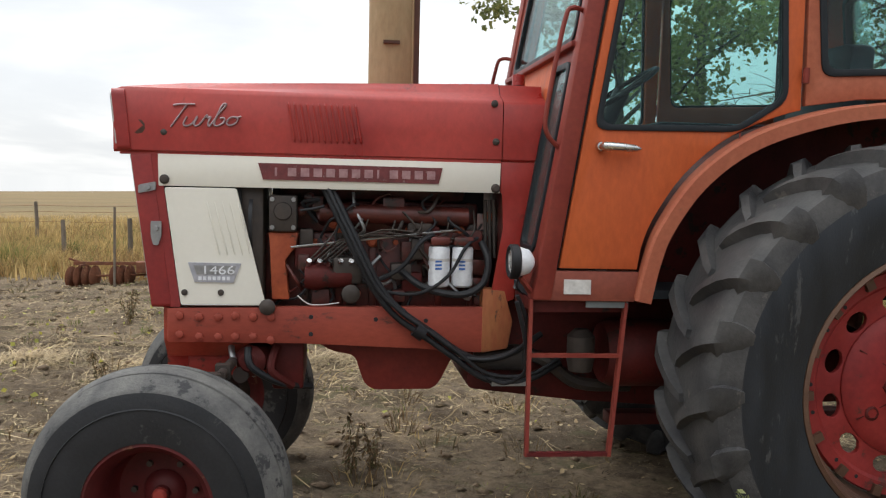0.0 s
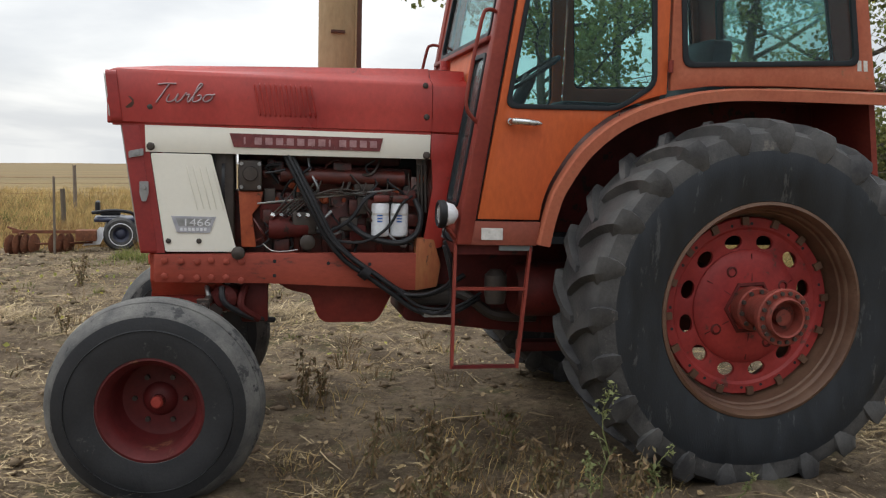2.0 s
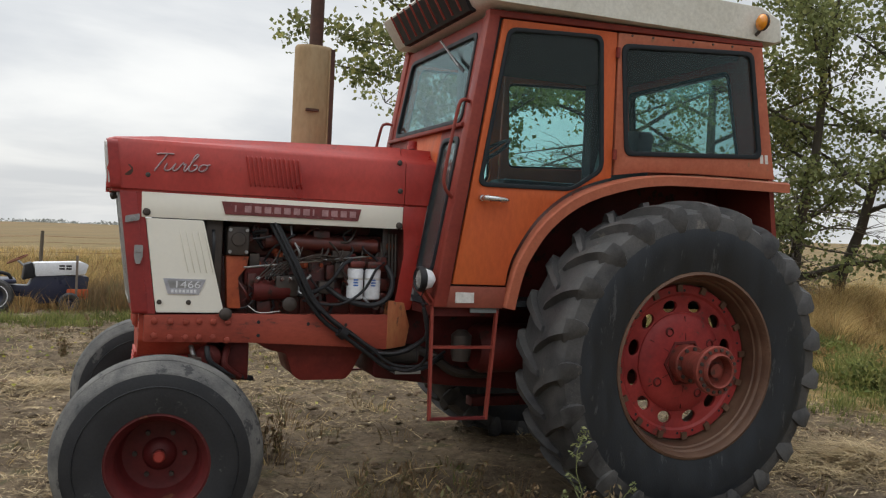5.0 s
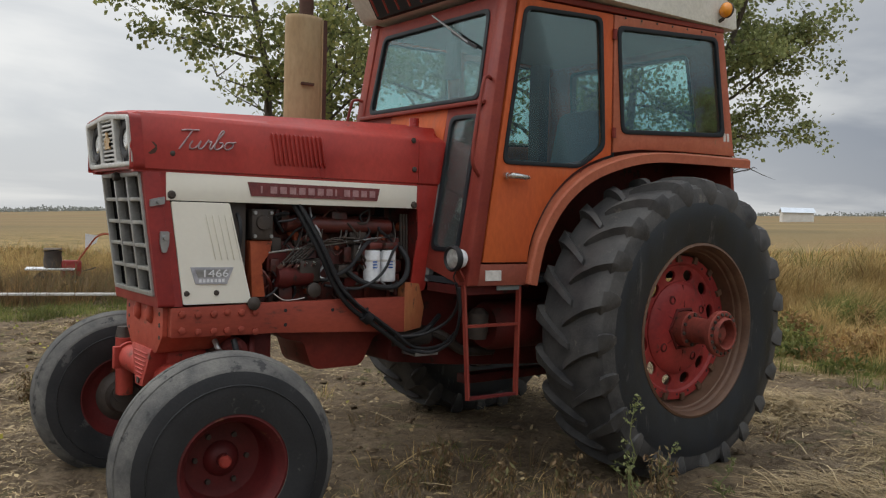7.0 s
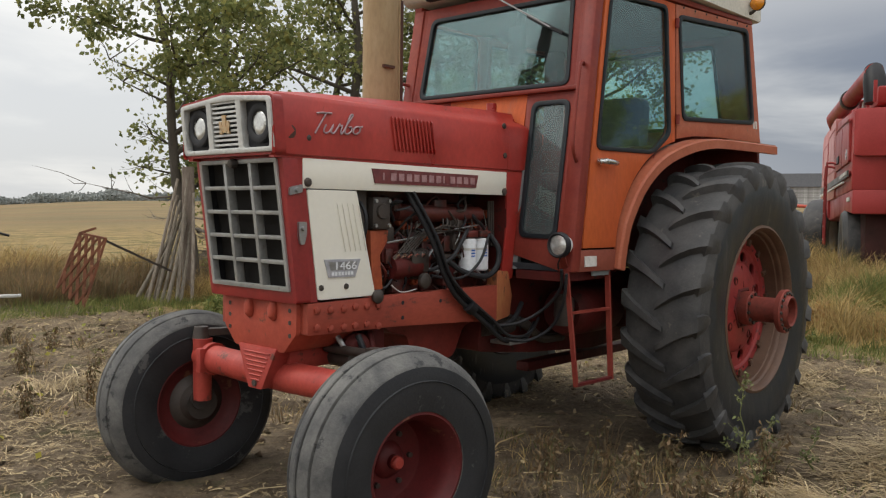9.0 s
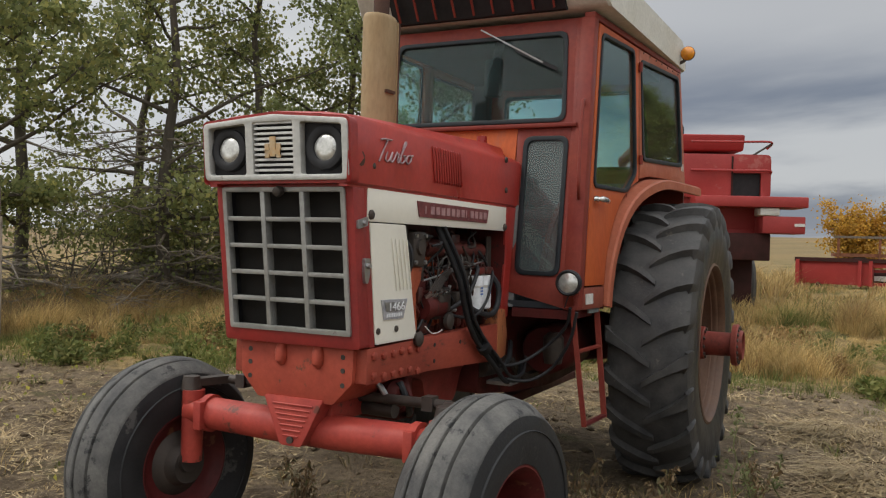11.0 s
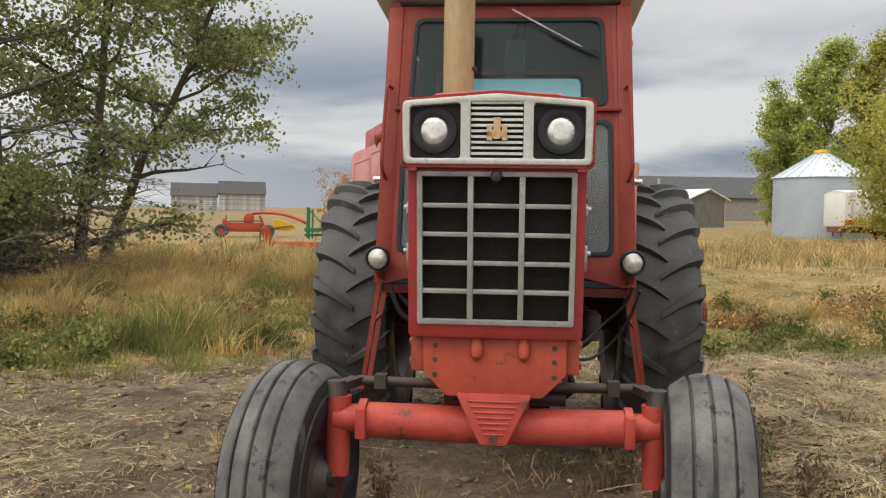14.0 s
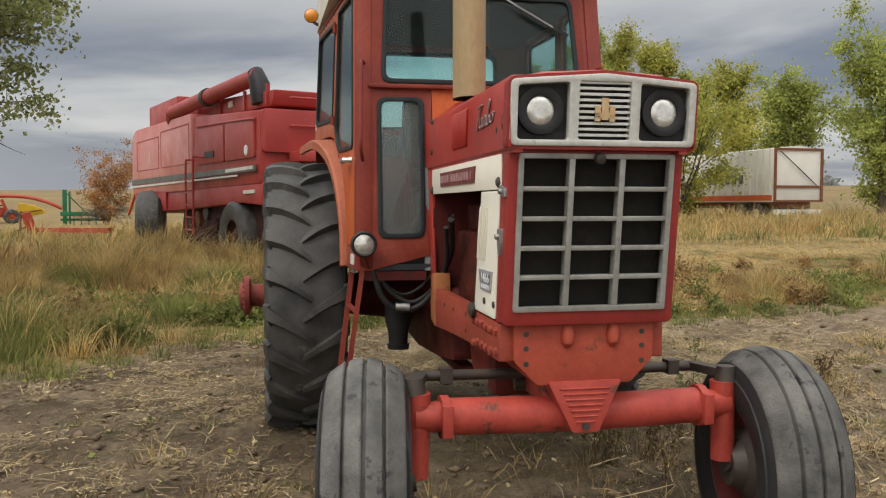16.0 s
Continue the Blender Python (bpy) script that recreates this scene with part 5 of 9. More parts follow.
    # work lamp on its bracket
    lm = part("work_lamp", Geo().lathe([(-0.085, 0.0), (-0.080, 0.020), (-0.060, 0.048), (-0.015, 0.062), (0.0, 0.062)], (-1.445, s * 0.714, 1.284), (-1, 0, 0), 24), FILTER, tractor, "round work lamp with pale housing")
    part("rubber_ring", Geo().lathe([(-0.02, 0.060), (-0.012, 0.070), (0.015, 0.070), (0.022, 0.062), (0.016, 0.054), (0.0, 0.052)], (-1.445, s * 0.714, 1.284), (-1, 0, 0), 28), BLACK, lm)
    part("lens", Geo().lathe([(0.022, 0.0), (0.020, 0.030), (0.010, 0.057)], (-1.445, s * 0.714, 1.284), (-1, 0, 0), 24), LENS, lm)
    part("bracket", Geo().bar((-1.42, s * 0.714, 1.222), (-1.36, s * 0.70, 1.150), 0.04, 0.012), CABRED, lm)
    part("wire", Geo().tube(spline([(-1.40, s * 0.714, 1.25), (-1.43, s * 0.70, 1.19), (-1.40, s * 0.68, 1.15)]), 0.004, 5), BLACK, lm)
    # narrow glass beside the hood
    lean = lambda u, v, w: (xf(v) + w, s * u, v)
    win = [(0.372, 1.325), (0.612, 1.322), (0.602, 2.088), (0.358, 2.090)]
    outer = [(0.335, 1.215), (0.690, 1.132), (0.680, 2.160), (0.300, 2.160)]
    fp = part("front_panel", Geo().plate(outer, [rounded(win, 0.05)], lean, 0.0, 0.03), CABRED, tractor, "red lower front panel of the cab", bevel=0.003)
    part("gasket", Geo().plate(rounded(inset(win, -0.012), 0.055), [rounded(inset(win, 0.014), 0.045)], lean, -0.010, 0.012), GASKET, fp, bevel=0.003)
    pane = part("pane", Geo().plate(rounded(inset(win, 0.008), 0.045), [], lean, 0.004, 0.009), GLASSD, fp, "tall narrow dusty glass, its pale film partly a painted reflection")
    pane.visible_shadow = False
    part("corner_post", Geo().plate([(0.655, 1.132), (0.745, 1.132), (0.690, 2.790), (0.600, 2.790)], [], lean, -0.004, 0.05), CABRED, tractor, bevel=0.012)
    # bent grab rail in front of the door
    part("grab_rail", Geo().tube(spline([(-1.185, s * 0.68, 2.285), (-1.235, s * 0.700, 2.290), (-1.268, s * 0.705, 2.235), (-1.330, s * 0.715, 1.90), (-1.330, s * 0.715, 1.80), (-1.275, s * 0.70, 1.740)], 6), 0.010, 8), CABRED, tractor)
    # mirror bracket and amber marker
    part("marker_bracket", Geo().tube(spline([(0.66, s * 0.80, 2.86), (0.66, s * 0.87, 2.88), (0.66, s * 0.90, 2.93)]), 0.012, 6), IRON, tractor)
    am = part("marker_lamp", Geo().lathe([(-0.035, 0.0), (-0.030, 0.030), (-0.012, 0.050), (0.012, 0.050), (0.030, 0.034), (0.036, 0)], (0.66, s * 0.90, 2.935), (1, 0, 0), 20), AMBER, tractor, "round amber marker lamp")
    part("ring", Geo().lathe([(-0.008, 0.053), (0.008, 0.053), (0.008, 0.048), (-0.008, 0.048)], (0.66, s * 0.90, 2.935), (1, 0, 0), 20, closed=True), IRON, am)


for s_ in (-1, 1):
    cab(s_)


def cab_shell():
    lean = lambda u, v, w: (xf(v) + w, u, v)
    part("scuttle", Geo().plate([(-0.300, 1.60), (0.300, 1.60), (0.300, 2.160), (-0.300, 2.160)], [], lean, 0.002, 0.03), ORANGE, tractor, "orange scuttle behind the hood")
    ws = [(-0.575, 2.192), (0.575, 2.192), (0.548, 2.705), (-0.548, 2.705)]
    fr = part("windscreen_frame", Geo().plate([(-0.676, 2.150), (0.676, 2.150), (0.640, 2.790), (-0.640, 2.790)], [rounded(ws, 0.05)], lean, 0.0, 0.04), CABRED, tractor, "red windscreen frame", bevel=0.004)
    part("gasket", Geo().plate(rounded(inset(ws, -0.012), 0.055), [rounded(inset(ws, 0.014), 0.045)], lean, -0.008, 0.012), GASKET, fr, bevel=0.003)
    pane = part("pane", Geo().plate(rounded(inset(ws, 0.008), 0.045), [], lean, 0.006, 0.011), GLASSF, fr, "tinted flat windscreen")
    pane.visible_shadow = False
    part("wiper_arm", Geo().bar((xf(2.74) - 0.03, -0.02, 2.76), (xf(2.55) - 0.035, -0.43, 2.53), 0.010, 0.008), STEEL, fr)
    part("wiper_blade", Geo().bar((xf(2.60) - 0.025, -0.25, 2.62), (xf(2.47) - 0.025, -0.52, 2.485), 0.008, 0.020), BLACK, fr)
    part("scuttle_lip", Geo().box(xf(2.16) - 0.03, xf(2.16) + 0.02, -0.66, 0.66, 2.148, 2.172), CABRED, tractor, bevel=0.005)
    # rear wall with its window
    rear = lambda u, v, w: (0.838 - 0.148 * (v - 2.018) + w, u, v)
    rw = [(-0.60, 2.10), (0.60, 2.10), (0.56, 2.68), (-0.56, 2.68)]
    rp = part("rear_wall", Geo().plate([(-0.865, 1.30), (0.865, 1.30), (0.865, 2.018), (0.815, 2.80), (-0.815, 2.80), (-0.865, 2.018)], [rounded(rw, 0.05)], rear, -0.04, -0.005), CABRED, tractor)
    part("gasket", Geo().plate(rounded(inset(rw, -0.012), 0.055), [rounded(inset(rw, 0.014), 0.045)], rear, -0.045, 0.0), GASKET, rp)
    pane = part("pane", Geo().plate(rounded(inset(rw, 0.008), 0.045), [], rear, -0.02, -0.015), GLASS, rp)
    pane.visible_shadow = False
    part("cab_floor", Geo().box(-1.36, 0.95, -0.70, 0.70, 1.135, 1.17), LINER, tractor)
    # roof: white cap over a dark visor
    prof = [(-1.115, 2.832), (0.84, 2.832), (0.885, 2.850), (0.87, 2.985), (0.72, 3.050), (-1.10, 3.060), (-1.245, 3.040), (-1.262, 3.018), (-1.150, 2.850)]
    g = Geo()
    ys = [(-0.805, 0.94), (-0.790, 0.985), (-0.740, 1.0), (0.740, 1.0), (0.790, 0.985), (0.805, 0.94)]
    m = len(prof)
    for y, k in ys:
        g.v += [(-0.30 + (x + 0.30) * (0.5 + 0.5 * k), y * (1 + 0.055 * max(0, min(1, (x + 1.0) / 1.7))), 2.90 + (z - 2.90) * k) for x, z in prof]
    g.f += [(i * m + j, i * m + (j + 1) % m, (i + 1) * m + (j + 1) % m, (i + 1) * m + j) for i in range(len(ys) - 1) for j in range(m)]
    g.f += [tuple(range(m)), tuple((len(ys) - 1) * m + j for j in reversed(range(m)))]
    part("roof", g, ROOFW, tractor, "weathered white cab roof", smooth=30)
    vz = part("visor", Geo().plate([(-1.246, 3.000), (-1.140, 2.828), (-1.10, 2.828), (-1.20, 3.000)], [], lambda u, v, w: (u, w, v), -0.56, 0.56), BLACK, tractor, "dark air intake screen under the roof edge")
    vz.location.x = -0.022
    for i in range(9):
        part("visor_bar", Geo().bar((-1.272, -0.50 + i * 0.125, 2.998), (-1.170, -0.50 + i * 0.125, 2.832), 0.012, 0.010), CABRED, vz)
    part("headliner", Geo().box(-1.02, 0.66, -0.70, 0.70, 2.735, 2.79), LINER, tractor)
    # seat, wheel and console
    st = part("seat_cushion", Geo().box(-0.35, 0.20, -0.27, 0.27, 1.60, 1.74), SEAT, tractor, "dark vinyl operator seat", bevel=0.05)
    part("seat_back", Geo().plate(rounded([(-0.27, 1.72), (0.27, 1.72), (0.24, 2.30), (-0.24, 2.30)], 0.08), [], lambda u, v, w: (0.16 + 0.18 * (v - 1.72) + w, u, v), 0.0, 0.12), SEAT, st, bevel=0.03)
    part("seat_base", Geo().box(-0.25, 0.15, -0.2, 0.2, 1.17, 1.60), LINER, st)
    col = part("steering_column", Geo().tube([(-1.00, 0, 1.60), (-0.78, 0, 2.05)], 0.04, 12), BLACK, tractor)
    ring = []
    for i in range(33):
        a = math.tau * i / 32
        ring.append(Vector((-0.78, 0, 2.06)) + Vector((0.16, 0, 0.11)).normalized() * 0.19 * math.cos(a) + Vector((0, 1, 0)) * 0.19 * math.sin(a))
    part("steering_wheel", Geo().tube(ring, 0.012, 8, caps=False), BLACK, col)
    for i in range(3):
        part("wheel_spoke", Geo().bar((-0.78, 0, 2.055), ring[int(i * 32 / 3)], 0.018, 0.008), BLACK, col)
    part("dash", Geo().box(-1.20, -0.95, -0.25, 0.25, 1.17, 1.98), LINER, tractor, bevel=0.03)
    part("console", Geo().box(-0.45, 0.35, 0.36, 0.62, 1.17, 1.95), LINER, tractor, bevel=0.03)
    part("inner_mirror", Geo().box(-0.99, -0.94, -0.10, 0.02, 2.38, 2.62), BLACK, tractor, bevel=0.02)
    part("mirror_stem", Geo().tube([(-0.96, -0.05, 2.60), (-0.95, -0.08, 2.75)], 0.03, 8), BLACK, tractor)
    part("rear_post", Geo().box(0.40, 0.50, 0.60, 0.72, 1.9, 2.75), LINER, tractor)


cab_shell()


# ---- ground ----
def smooth01(a, b, v):
    t = min(1.0, max(0.0, (v - a) / (b - a)))
    return t * t * (3 - 2 * t)


EDGE = [(-40, 9.0), (-12, 6.0), (-6, 4.4), (-4, 3.9), (-2, 4.0), (0, 4.0), (2, 3.2), (3.2, 1.7), (5.5, 1.1), (8.7, 0.75), (11.4, 0.3), (12.4, -0.6), (13.2, -3.0), (14.0, -30.0), (60, -60.0)]


def grass_edge(y):
    for (y0, x0), (y1, x1) in zip(EDGE, EDGE[1:]):
        if y0 <= y <= y1:
            return x0 + (x1 - x0) * (y - y0) / (y1 - y0)
    return EDGE[0][1] if y < EDGE[0][0] else EDGE[-1][1]


def ground_z(x, y):
    r = math.hypot(x, y)
    far = smooth01(4.5, 14.0, r)
    z = far * (0.019 * x - 0.0096 * y)
    if r < 60:
        lump = noise.noise((x * 0.6, y * 0.6, 3.1)) * 0.035 + noise.noise((x * 2.3, y * 2.3, 7.7)) * 0.018
        if r < 14:
            lump += (0.35 - abs(noise.noise((x * 2.9, y * 2.9, 21.0)))) * 0.045 + noise.noise((x * 6.5, y * 6.5, 2.2)) * 0.030 + max(0.0, noise.noise((x * 11, y * 11, 4.4))) * 0.034 + noise.noise((x * 19, y * 19, 8.4)) * 0.010
            # tyre ruts that run past the tractor
            rut = math.sin(x * 2.0 * math.pi / 0.24 + 3.0 * noise.noise((x * 0.5, y * 0.5, 8.0)))
            for yc in (-2.55, -4.15):
                lump += (0.012 * rut - 0.02) * max(0.0, 1 - abs(y - yc - 0.15 * math.sin(x * 0.6)) / 0.26) * smooth01(-2.5, 1.0, x) * (1 - smooth01(4, 6, x))
            # wheel tracks that cross behind the rear axle, with lug prints
            for xc in (1.35, 2.75):
                w = max(0.0, 1 - abs(x - xc - 0.2 * math.sin(y * 0.5)) / 0.30) * smooth01(-1.2, -2.0, y)
                if w > 0:
                    lump += w * (0.030 * max(-0.5, math.sin((y + 0.6 * abs(x - xc)) * math.tau / 0.25)) - 0.035)
            # ridges smeared by rain, longest across the tractor's line
            lump += 0.034 * noise.noise((x * 5.2, y * 1.3, 41.0)) * smooth01(-0.9, -1.6, y) + 0.022 * noise.noise((x * 3.4, y * 2.0, 43.0))
            lump += 0.075 * math.exp(-((x - 0.03) / 0.42) ** 2 - ((abs(y) - 1.29) / 0.10) ** 2)
            row = math.sin((y * 0.94 + x * 0.34) * 2.0 * math.pi / 0.42 + 2.0 * noise.noise((x * 0.7, y * 0.7, 5.0)))
            lump += 0.022 * row * smooth01(-1.6, -2.6, y) * smooth01(-4.6, -3.4, x) * (0.5 + noise.noise((x * 0.9, y * 0.9, 9.0)))
        z += lump * (1.0 - smooth01(20, 60, r)) * (0.5 + 0.5 * smooth01(1.0, 6.0, r))
    # shallow dip of the field round the hay machine
    z -= 0.80 * math.exp(-((x - 60.0) ** 2 + (y - 21.8) ** 2) / 450.0)
    # tussocky relief under the grass
    g = smooth01(0.3, 1.5, x - grass_edge(y)) * (1 - smooth01(14, 26, r))
    if g > 0:
        z += g * (noise.noise((x * 0.95, y * 0.95, 11.0)) * 0.10 + noise.noise((x * 2.6, y * 2.6, 12.0)) * 0.05)
    # low swells far out
    z += noise.noise((x * 0.004, y * 0.004, 1.3)) * 3.0 * smooth01(60, 400, r)
    if r > 60:
        z += 0.008 * r * smooth01(60, 600, r) * math.exp(-((math.degrees(math.atan2(x, y)) - 27.0) / 9.0) ** 2)
    return z


def ground_material():
    m = bpy.data.materials.new("prairie_ground")
    m.use_nodes = True
    t = m.node_tree
    b = t.nodes["Principled BSDF"]
    co = t.nodes.new("ShaderNodeTexCoord")

    def noi(sc, det=6.0, ro=0.6, src=None):
        n = t.nodes.new("ShaderNodeTexNoise")
        n.inputs["Scale"].default_value, n.inputs["Detail"].default_value, n.inputs["Roughness"].default_value = sc, det, ro
        t.links.new(src or co.outputs["Object"], n.inputs["Vector"])
        return n.outputs[0]

    def rng(v, a, c, lo=0.0, hi=1.0):
        n = t.nodes.new("ShaderNodeMapRange")
        t.links.new(v, n.inputs[0])
        for i, k in enumerate((a, c, lo, hi)):
            n.inputs[i + 1].default_value = k
        return n.outputs[0]

    def mix(f, a, c):
        n = t.nodes.new("ShaderNodeMix")
        n.data_type = "RGBA"
        for i, v in ((0, f), (6, a), (7, c)):
            if isinstance(v, (int, float)):
                n.inputs[i].default_value = v
            elif isinstance(v, tuple):
                n.inputs[i].default_value = (*v, 1)
            else:
                t.links.new(v, n.inputs[i])
        return n.outputs[2]

    soil = mix(rng(noi(1.3), 0.38, 0.62), (0.128, 0.095, 0.063), (0.275, 0.210, 0.142))
    soil = mix(rng(noi(4.5, 6, 0.65), 0.52, 0.64, 0, 0.65), soil, (0.068, 0.049, 0.033))
    soil = mix(rng(noi(16, 8, 0.75), 0.44, 0.66, 0, 0.65), soil, (0.072, 0.052, 0.034))
    soil = mix(rng(noi(42, 5, 0.75), 0.58, 0.66, 0, 0.65), soil, (0.36, 0.27, 0.16))
    clay = mix(rng(noi(7, 7, 0.7), 0.40, 0.62), (0.185, 0.140, 0.098), (0.37, 0.295, 0.215))
    weeds = mix(rng(noi(3.0), 0.56, 0.66, 0, 0.55), soil, (0.10, 0.105, 0.045))
    turf = mix(rng(noi(0.35), 0.35, 0.65), (0.38, 0.27, 0.12), (0.24, 0.175, 0.075))
    turf = mix(rng(noi(0.9, 7), 0.52, 0.62, 0, 0.85), turf, (0.095, 0.098, 0.036))
    turf = mix(rng(noi(9, 6, 0.7), 0.46, 0.64, 0, 0.75), turf, (0.085, 0.062, 0.032))
    field = mix(rng(noi(0.03, 6), 0.38, 0.62), (0.225, 0.163, 0.080), (0.16, 0.125, 0.066))
    mp = t.nodes.new("ShaderNodeMapping")
    mp.inputs["Scale"].default_value = (0.006, 0.035, 0.02)
    t.links.new(co.outputs["Object"], mp.inputs[0])
    field = mix(rng(noi(1.0, 4, 0.5, mp.outputs[0]), 0.50, 0.60, 0, 0.8), field, (0.21, 0.135, 0.070))
    at = t.nodes.new("ShaderNodeAttribute")
    at.attribute_name = "cover"
    sp = t.nodes.new("ShaderNodeSeparateColor")
    t.links.new(at.outputs["Color"], sp.inputs[0])
    dry = t.nodes.new("ShaderNodeMath")
    dry.operation = "MULTIPLY"
    t.links.new(sp.outputs[2], dry.inputs[0])
    t.links.new(rng(noi(1.7, 5), 0.36, 0.60, 0.15, 0.85), dry.inputs[1])
    weeds = mix(dry.outputs[0], weeds, clay)
    col = mix(sp.outputs[0], weeds, turf)
    col = mix(sp.outputs[1], col, field)
    t.links.new(col, b.inputs["Base Color"])
    b.inputs["Roughness"].default_value = 0.95
    b.inputs["Specular IOR Level"].default_value = 0.15
    bn = t.nodes.new("ShaderNodeBump")
    bn.inputs["Strength"].default_value, bn.inputs["Distance"].default_value = 1.0, 0.045
    t.links.new(noi(20, 9, 0.8), bn.inputs["Height"])
    t.links.new(bn.outputs[0], b.inputs["Normal"])
    return m


def build_ground():
    radii = [0.0]
    r = 0.35
    while r < 3200:
        radii.append(r)
        r *= 1.0 if r < 9 else (1.02 if r < 22 else 1.08)
        r += 0.042 if r < 9 else 0.0
    n = 620
    cx, cy = -2.5, 0.5
    vs, cover = [], []
    for r in radii[1:]:
        for k in range(n):
            a = math.tau * k / n
            x, y = cx + r * math.cos(a), cy + r * math.sin(a)
            vs.append((x, y, ground_z(x, y)))
            wob = noise.noise((x * 0.5, y * 0.5, 0.0)) * 0.9
            d = x + wob - grass_edge(y)
            cover.append((smooth01(-0.5, 0.7, d), smooth01(34, 85, math.hypot(x, y)), smooth01(-1.3, -2.3, y + 0.6 * wob) * smooth01(-4.5, -2.0, x), 1))
    rings = len(radii) - 1
    fs = [(i * n + k, (i + 1) * n + k, (i + 1) * n + (k + 1) % n, i * n + (k + 1) % n) for i in range(rings - 1) for k in range(n)]
    vs.append((cx, cy, ground_z(cx, cy)))
    cover.append((0, 0, 0, 1))
    fs += [(k, (k + 1) % n, len(vs) - 1) for k in range(n)]
    me = bpy.data.meshes.new("ground")
    me.from_pydata(vs, [], fs)
    attr = me.color_attributes.new("cover", "FLOAT_COLOR", "POINT")
    attr.data.foreach_set("color", [c for q in cover for c in q])
    me.materials.append(ground_material())
    me.shade_smooth()
    ob = new("ground", me)
    return tagged(ob, "bare soil strewn with straw, running into dry golden prairie", "ground", kind="structure")


build_ground()


# ---- vegetation ----
def foliage(name, cols, rough=0.7, trans=0.25, var=0.35, patch=1.1):
    m = bpy.data.materials.new(name)
    m.use_nodes = True
    t = m.node_tree
    b = t.nodes["Principled BSDF"]
    out = t.nodes["Material Output"]
    rnd = t.nodes.new("ShaderNodeNewGeometry").outputs["Random Per Island"]
    ramp = t.nodes.new("ShaderNodeValToRGB")
    while len(ramp.color_ramp.elements) < len(cols):
        ramp.color_ramp.elements.new(0.5)
    for i, c in enumerate(cols):
        ramp.color_ramp.elements[i].position = i / max(1, len(cols) - 1)
        ramp.color_ramp.elements[i].color = (*c, 1)
    t.links.new(rnd, ramp.inputs[0])
    co = t.nodes.new("ShaderNodeTexCoord")
    nz = t.nodes.new("ShaderNodeTexNoise")
    nz.inputs["Scale"].default_value, nz.inputs["Detail"].default_value = patch, 4.0
    t.links.new(co.outputs["Object"], nz.inputs["Vector"])
    mr = t.nodes.new("ShaderNodeMapRange")
    t.links.new(nz.outputs[0], mr.inputs[0])
    for i, k in enumerate((0.3, 0.7, 1 - var, 1 + var)):
        mr.inputs[i + 1].default_value = k
    hs = t.nodes.new("ShaderNodeHueSaturation")
    t.links.new(mr.outputs[0], hs.inputs["Value"])
    t.links.new(ramp.outputs[0], hs.inputs["Color"])
    t.links.new(hs.outputs[0], b.inputs["Base Color"])
    b.inputs["Roughness"].default_value = rough
    b.inputs["Specular IOR Level"].default_value = 0.25
    if trans:
        tr = t.nodes.new("ShaderNodeBsdfTranslucent")
        t.links.new(hs.outputs[0], tr.inputs[0])
        mx = t.nodes.new("ShaderNodeMixShader")
        mx.inputs[0].default_value = trans
        t.links.new(b.outputs[0], mx.inputs[1])
        t.links.new(tr.outputs[0], mx.inputs[2])
        t.links.new(mx.outputs[0], out.inputs[0])
    return m


def flat_mesh(name, v, f, mat):
    """A big mesh straight from arrays of corners and faces of one size."""
    me = bpy.data.meshes.new(name)
    v, f = np.asarray(v, np.float32), np.asarray(f, np.int32)
    k = f.shape[1]
    me.vertices.add(len(v))
    me.vertices.foreach_set("co", v.ravel())
    me.loops.add(f.size)
    me.loops.foreach_set("vertex_index", f.ravel())
    me.polygons.add(len(f))
    me.polygons.foreach_set("loop_start", np.arange(0, f.size, k, dtype=np.int32))
    me.update(calc_edges=True)
    me.validate()
    me.materials.append(mat)
    return me


def leaf_quads(rng, centres, size, name, mat, droop=0.3, broad=0.42):
    n = len(centres)
    a = rng.normal(size=(n, 3))
    a[:, 2] -= droop
    a /= np.linalg.norm(a, axis=1, keepdims=True)
    b = np.cross(a, rng.normal(size=(n, 3)))
    b /= np.linalg.norm(b, axis=1, keepdims=True)
    s = size * rng.uniform(0.65, 1.25, (n, 1))
    c = np.asarray(centres)
    fold = np.cross(a, b) * s * 0.12
    v = np.stack([c, c + a * s * 0.5 + b * s * broad + fold, c + a * s, c + a * s * 0.5 - b * s * broad + fold], 1).reshape(-1, 3)
    f = np.arange(4 * n).reshape(-1, 4)
    return flat_mesh(name, v, f, mat)


BARK = surf("grey_cottonwood_bark", (0.070, 0.060, 0.048), (0.125, 0.108, 0.088), 0.9, scale=6, fine=30, bump=0.9, stretch=(1, 1, 0.25))
TWIG = surf("bare_grey_twigs", (0.22, 0.19, 0.155), (0.13, 0.11, 0.09), 0.9, scale=6, bump=0.3)
LEAF = foliage("cottonwood_leaves", [(0.13, 0.158, 0.060), (0.19, 0.215, 0.082), (0.28, 0.295, 0.118), (0.155, 0.18, 0.07), (0.37, 0.35, 0.12), (0.24, 0.265, 0.11)], trans=0.5, var=0.4)
LEAFP = foliage("pale_cottonwood_leaves", [(0.22, 0.255, 0.11), (0.31, 0.345, 0.15), (0.17, 0.20, 0.08), (0.40, 0.41, 0.17)], trans=0.5)
LEAFY = foliage("yellowing_leaves", [(0.38, 0.37, 0.085), (0.29, 0.31, 0.08), (0.50, 0.44, 0.09), (0.23, 0.265, 0.075)], trans=0.5)
LEAFG = foliage("green_far_leaves", [(0.30, 0.35, 0.105), (0.40, 0.44, 0.125), (0.24, 0.29, 0.09), (0.50, 0.50, 0.13)], trans=0.5)
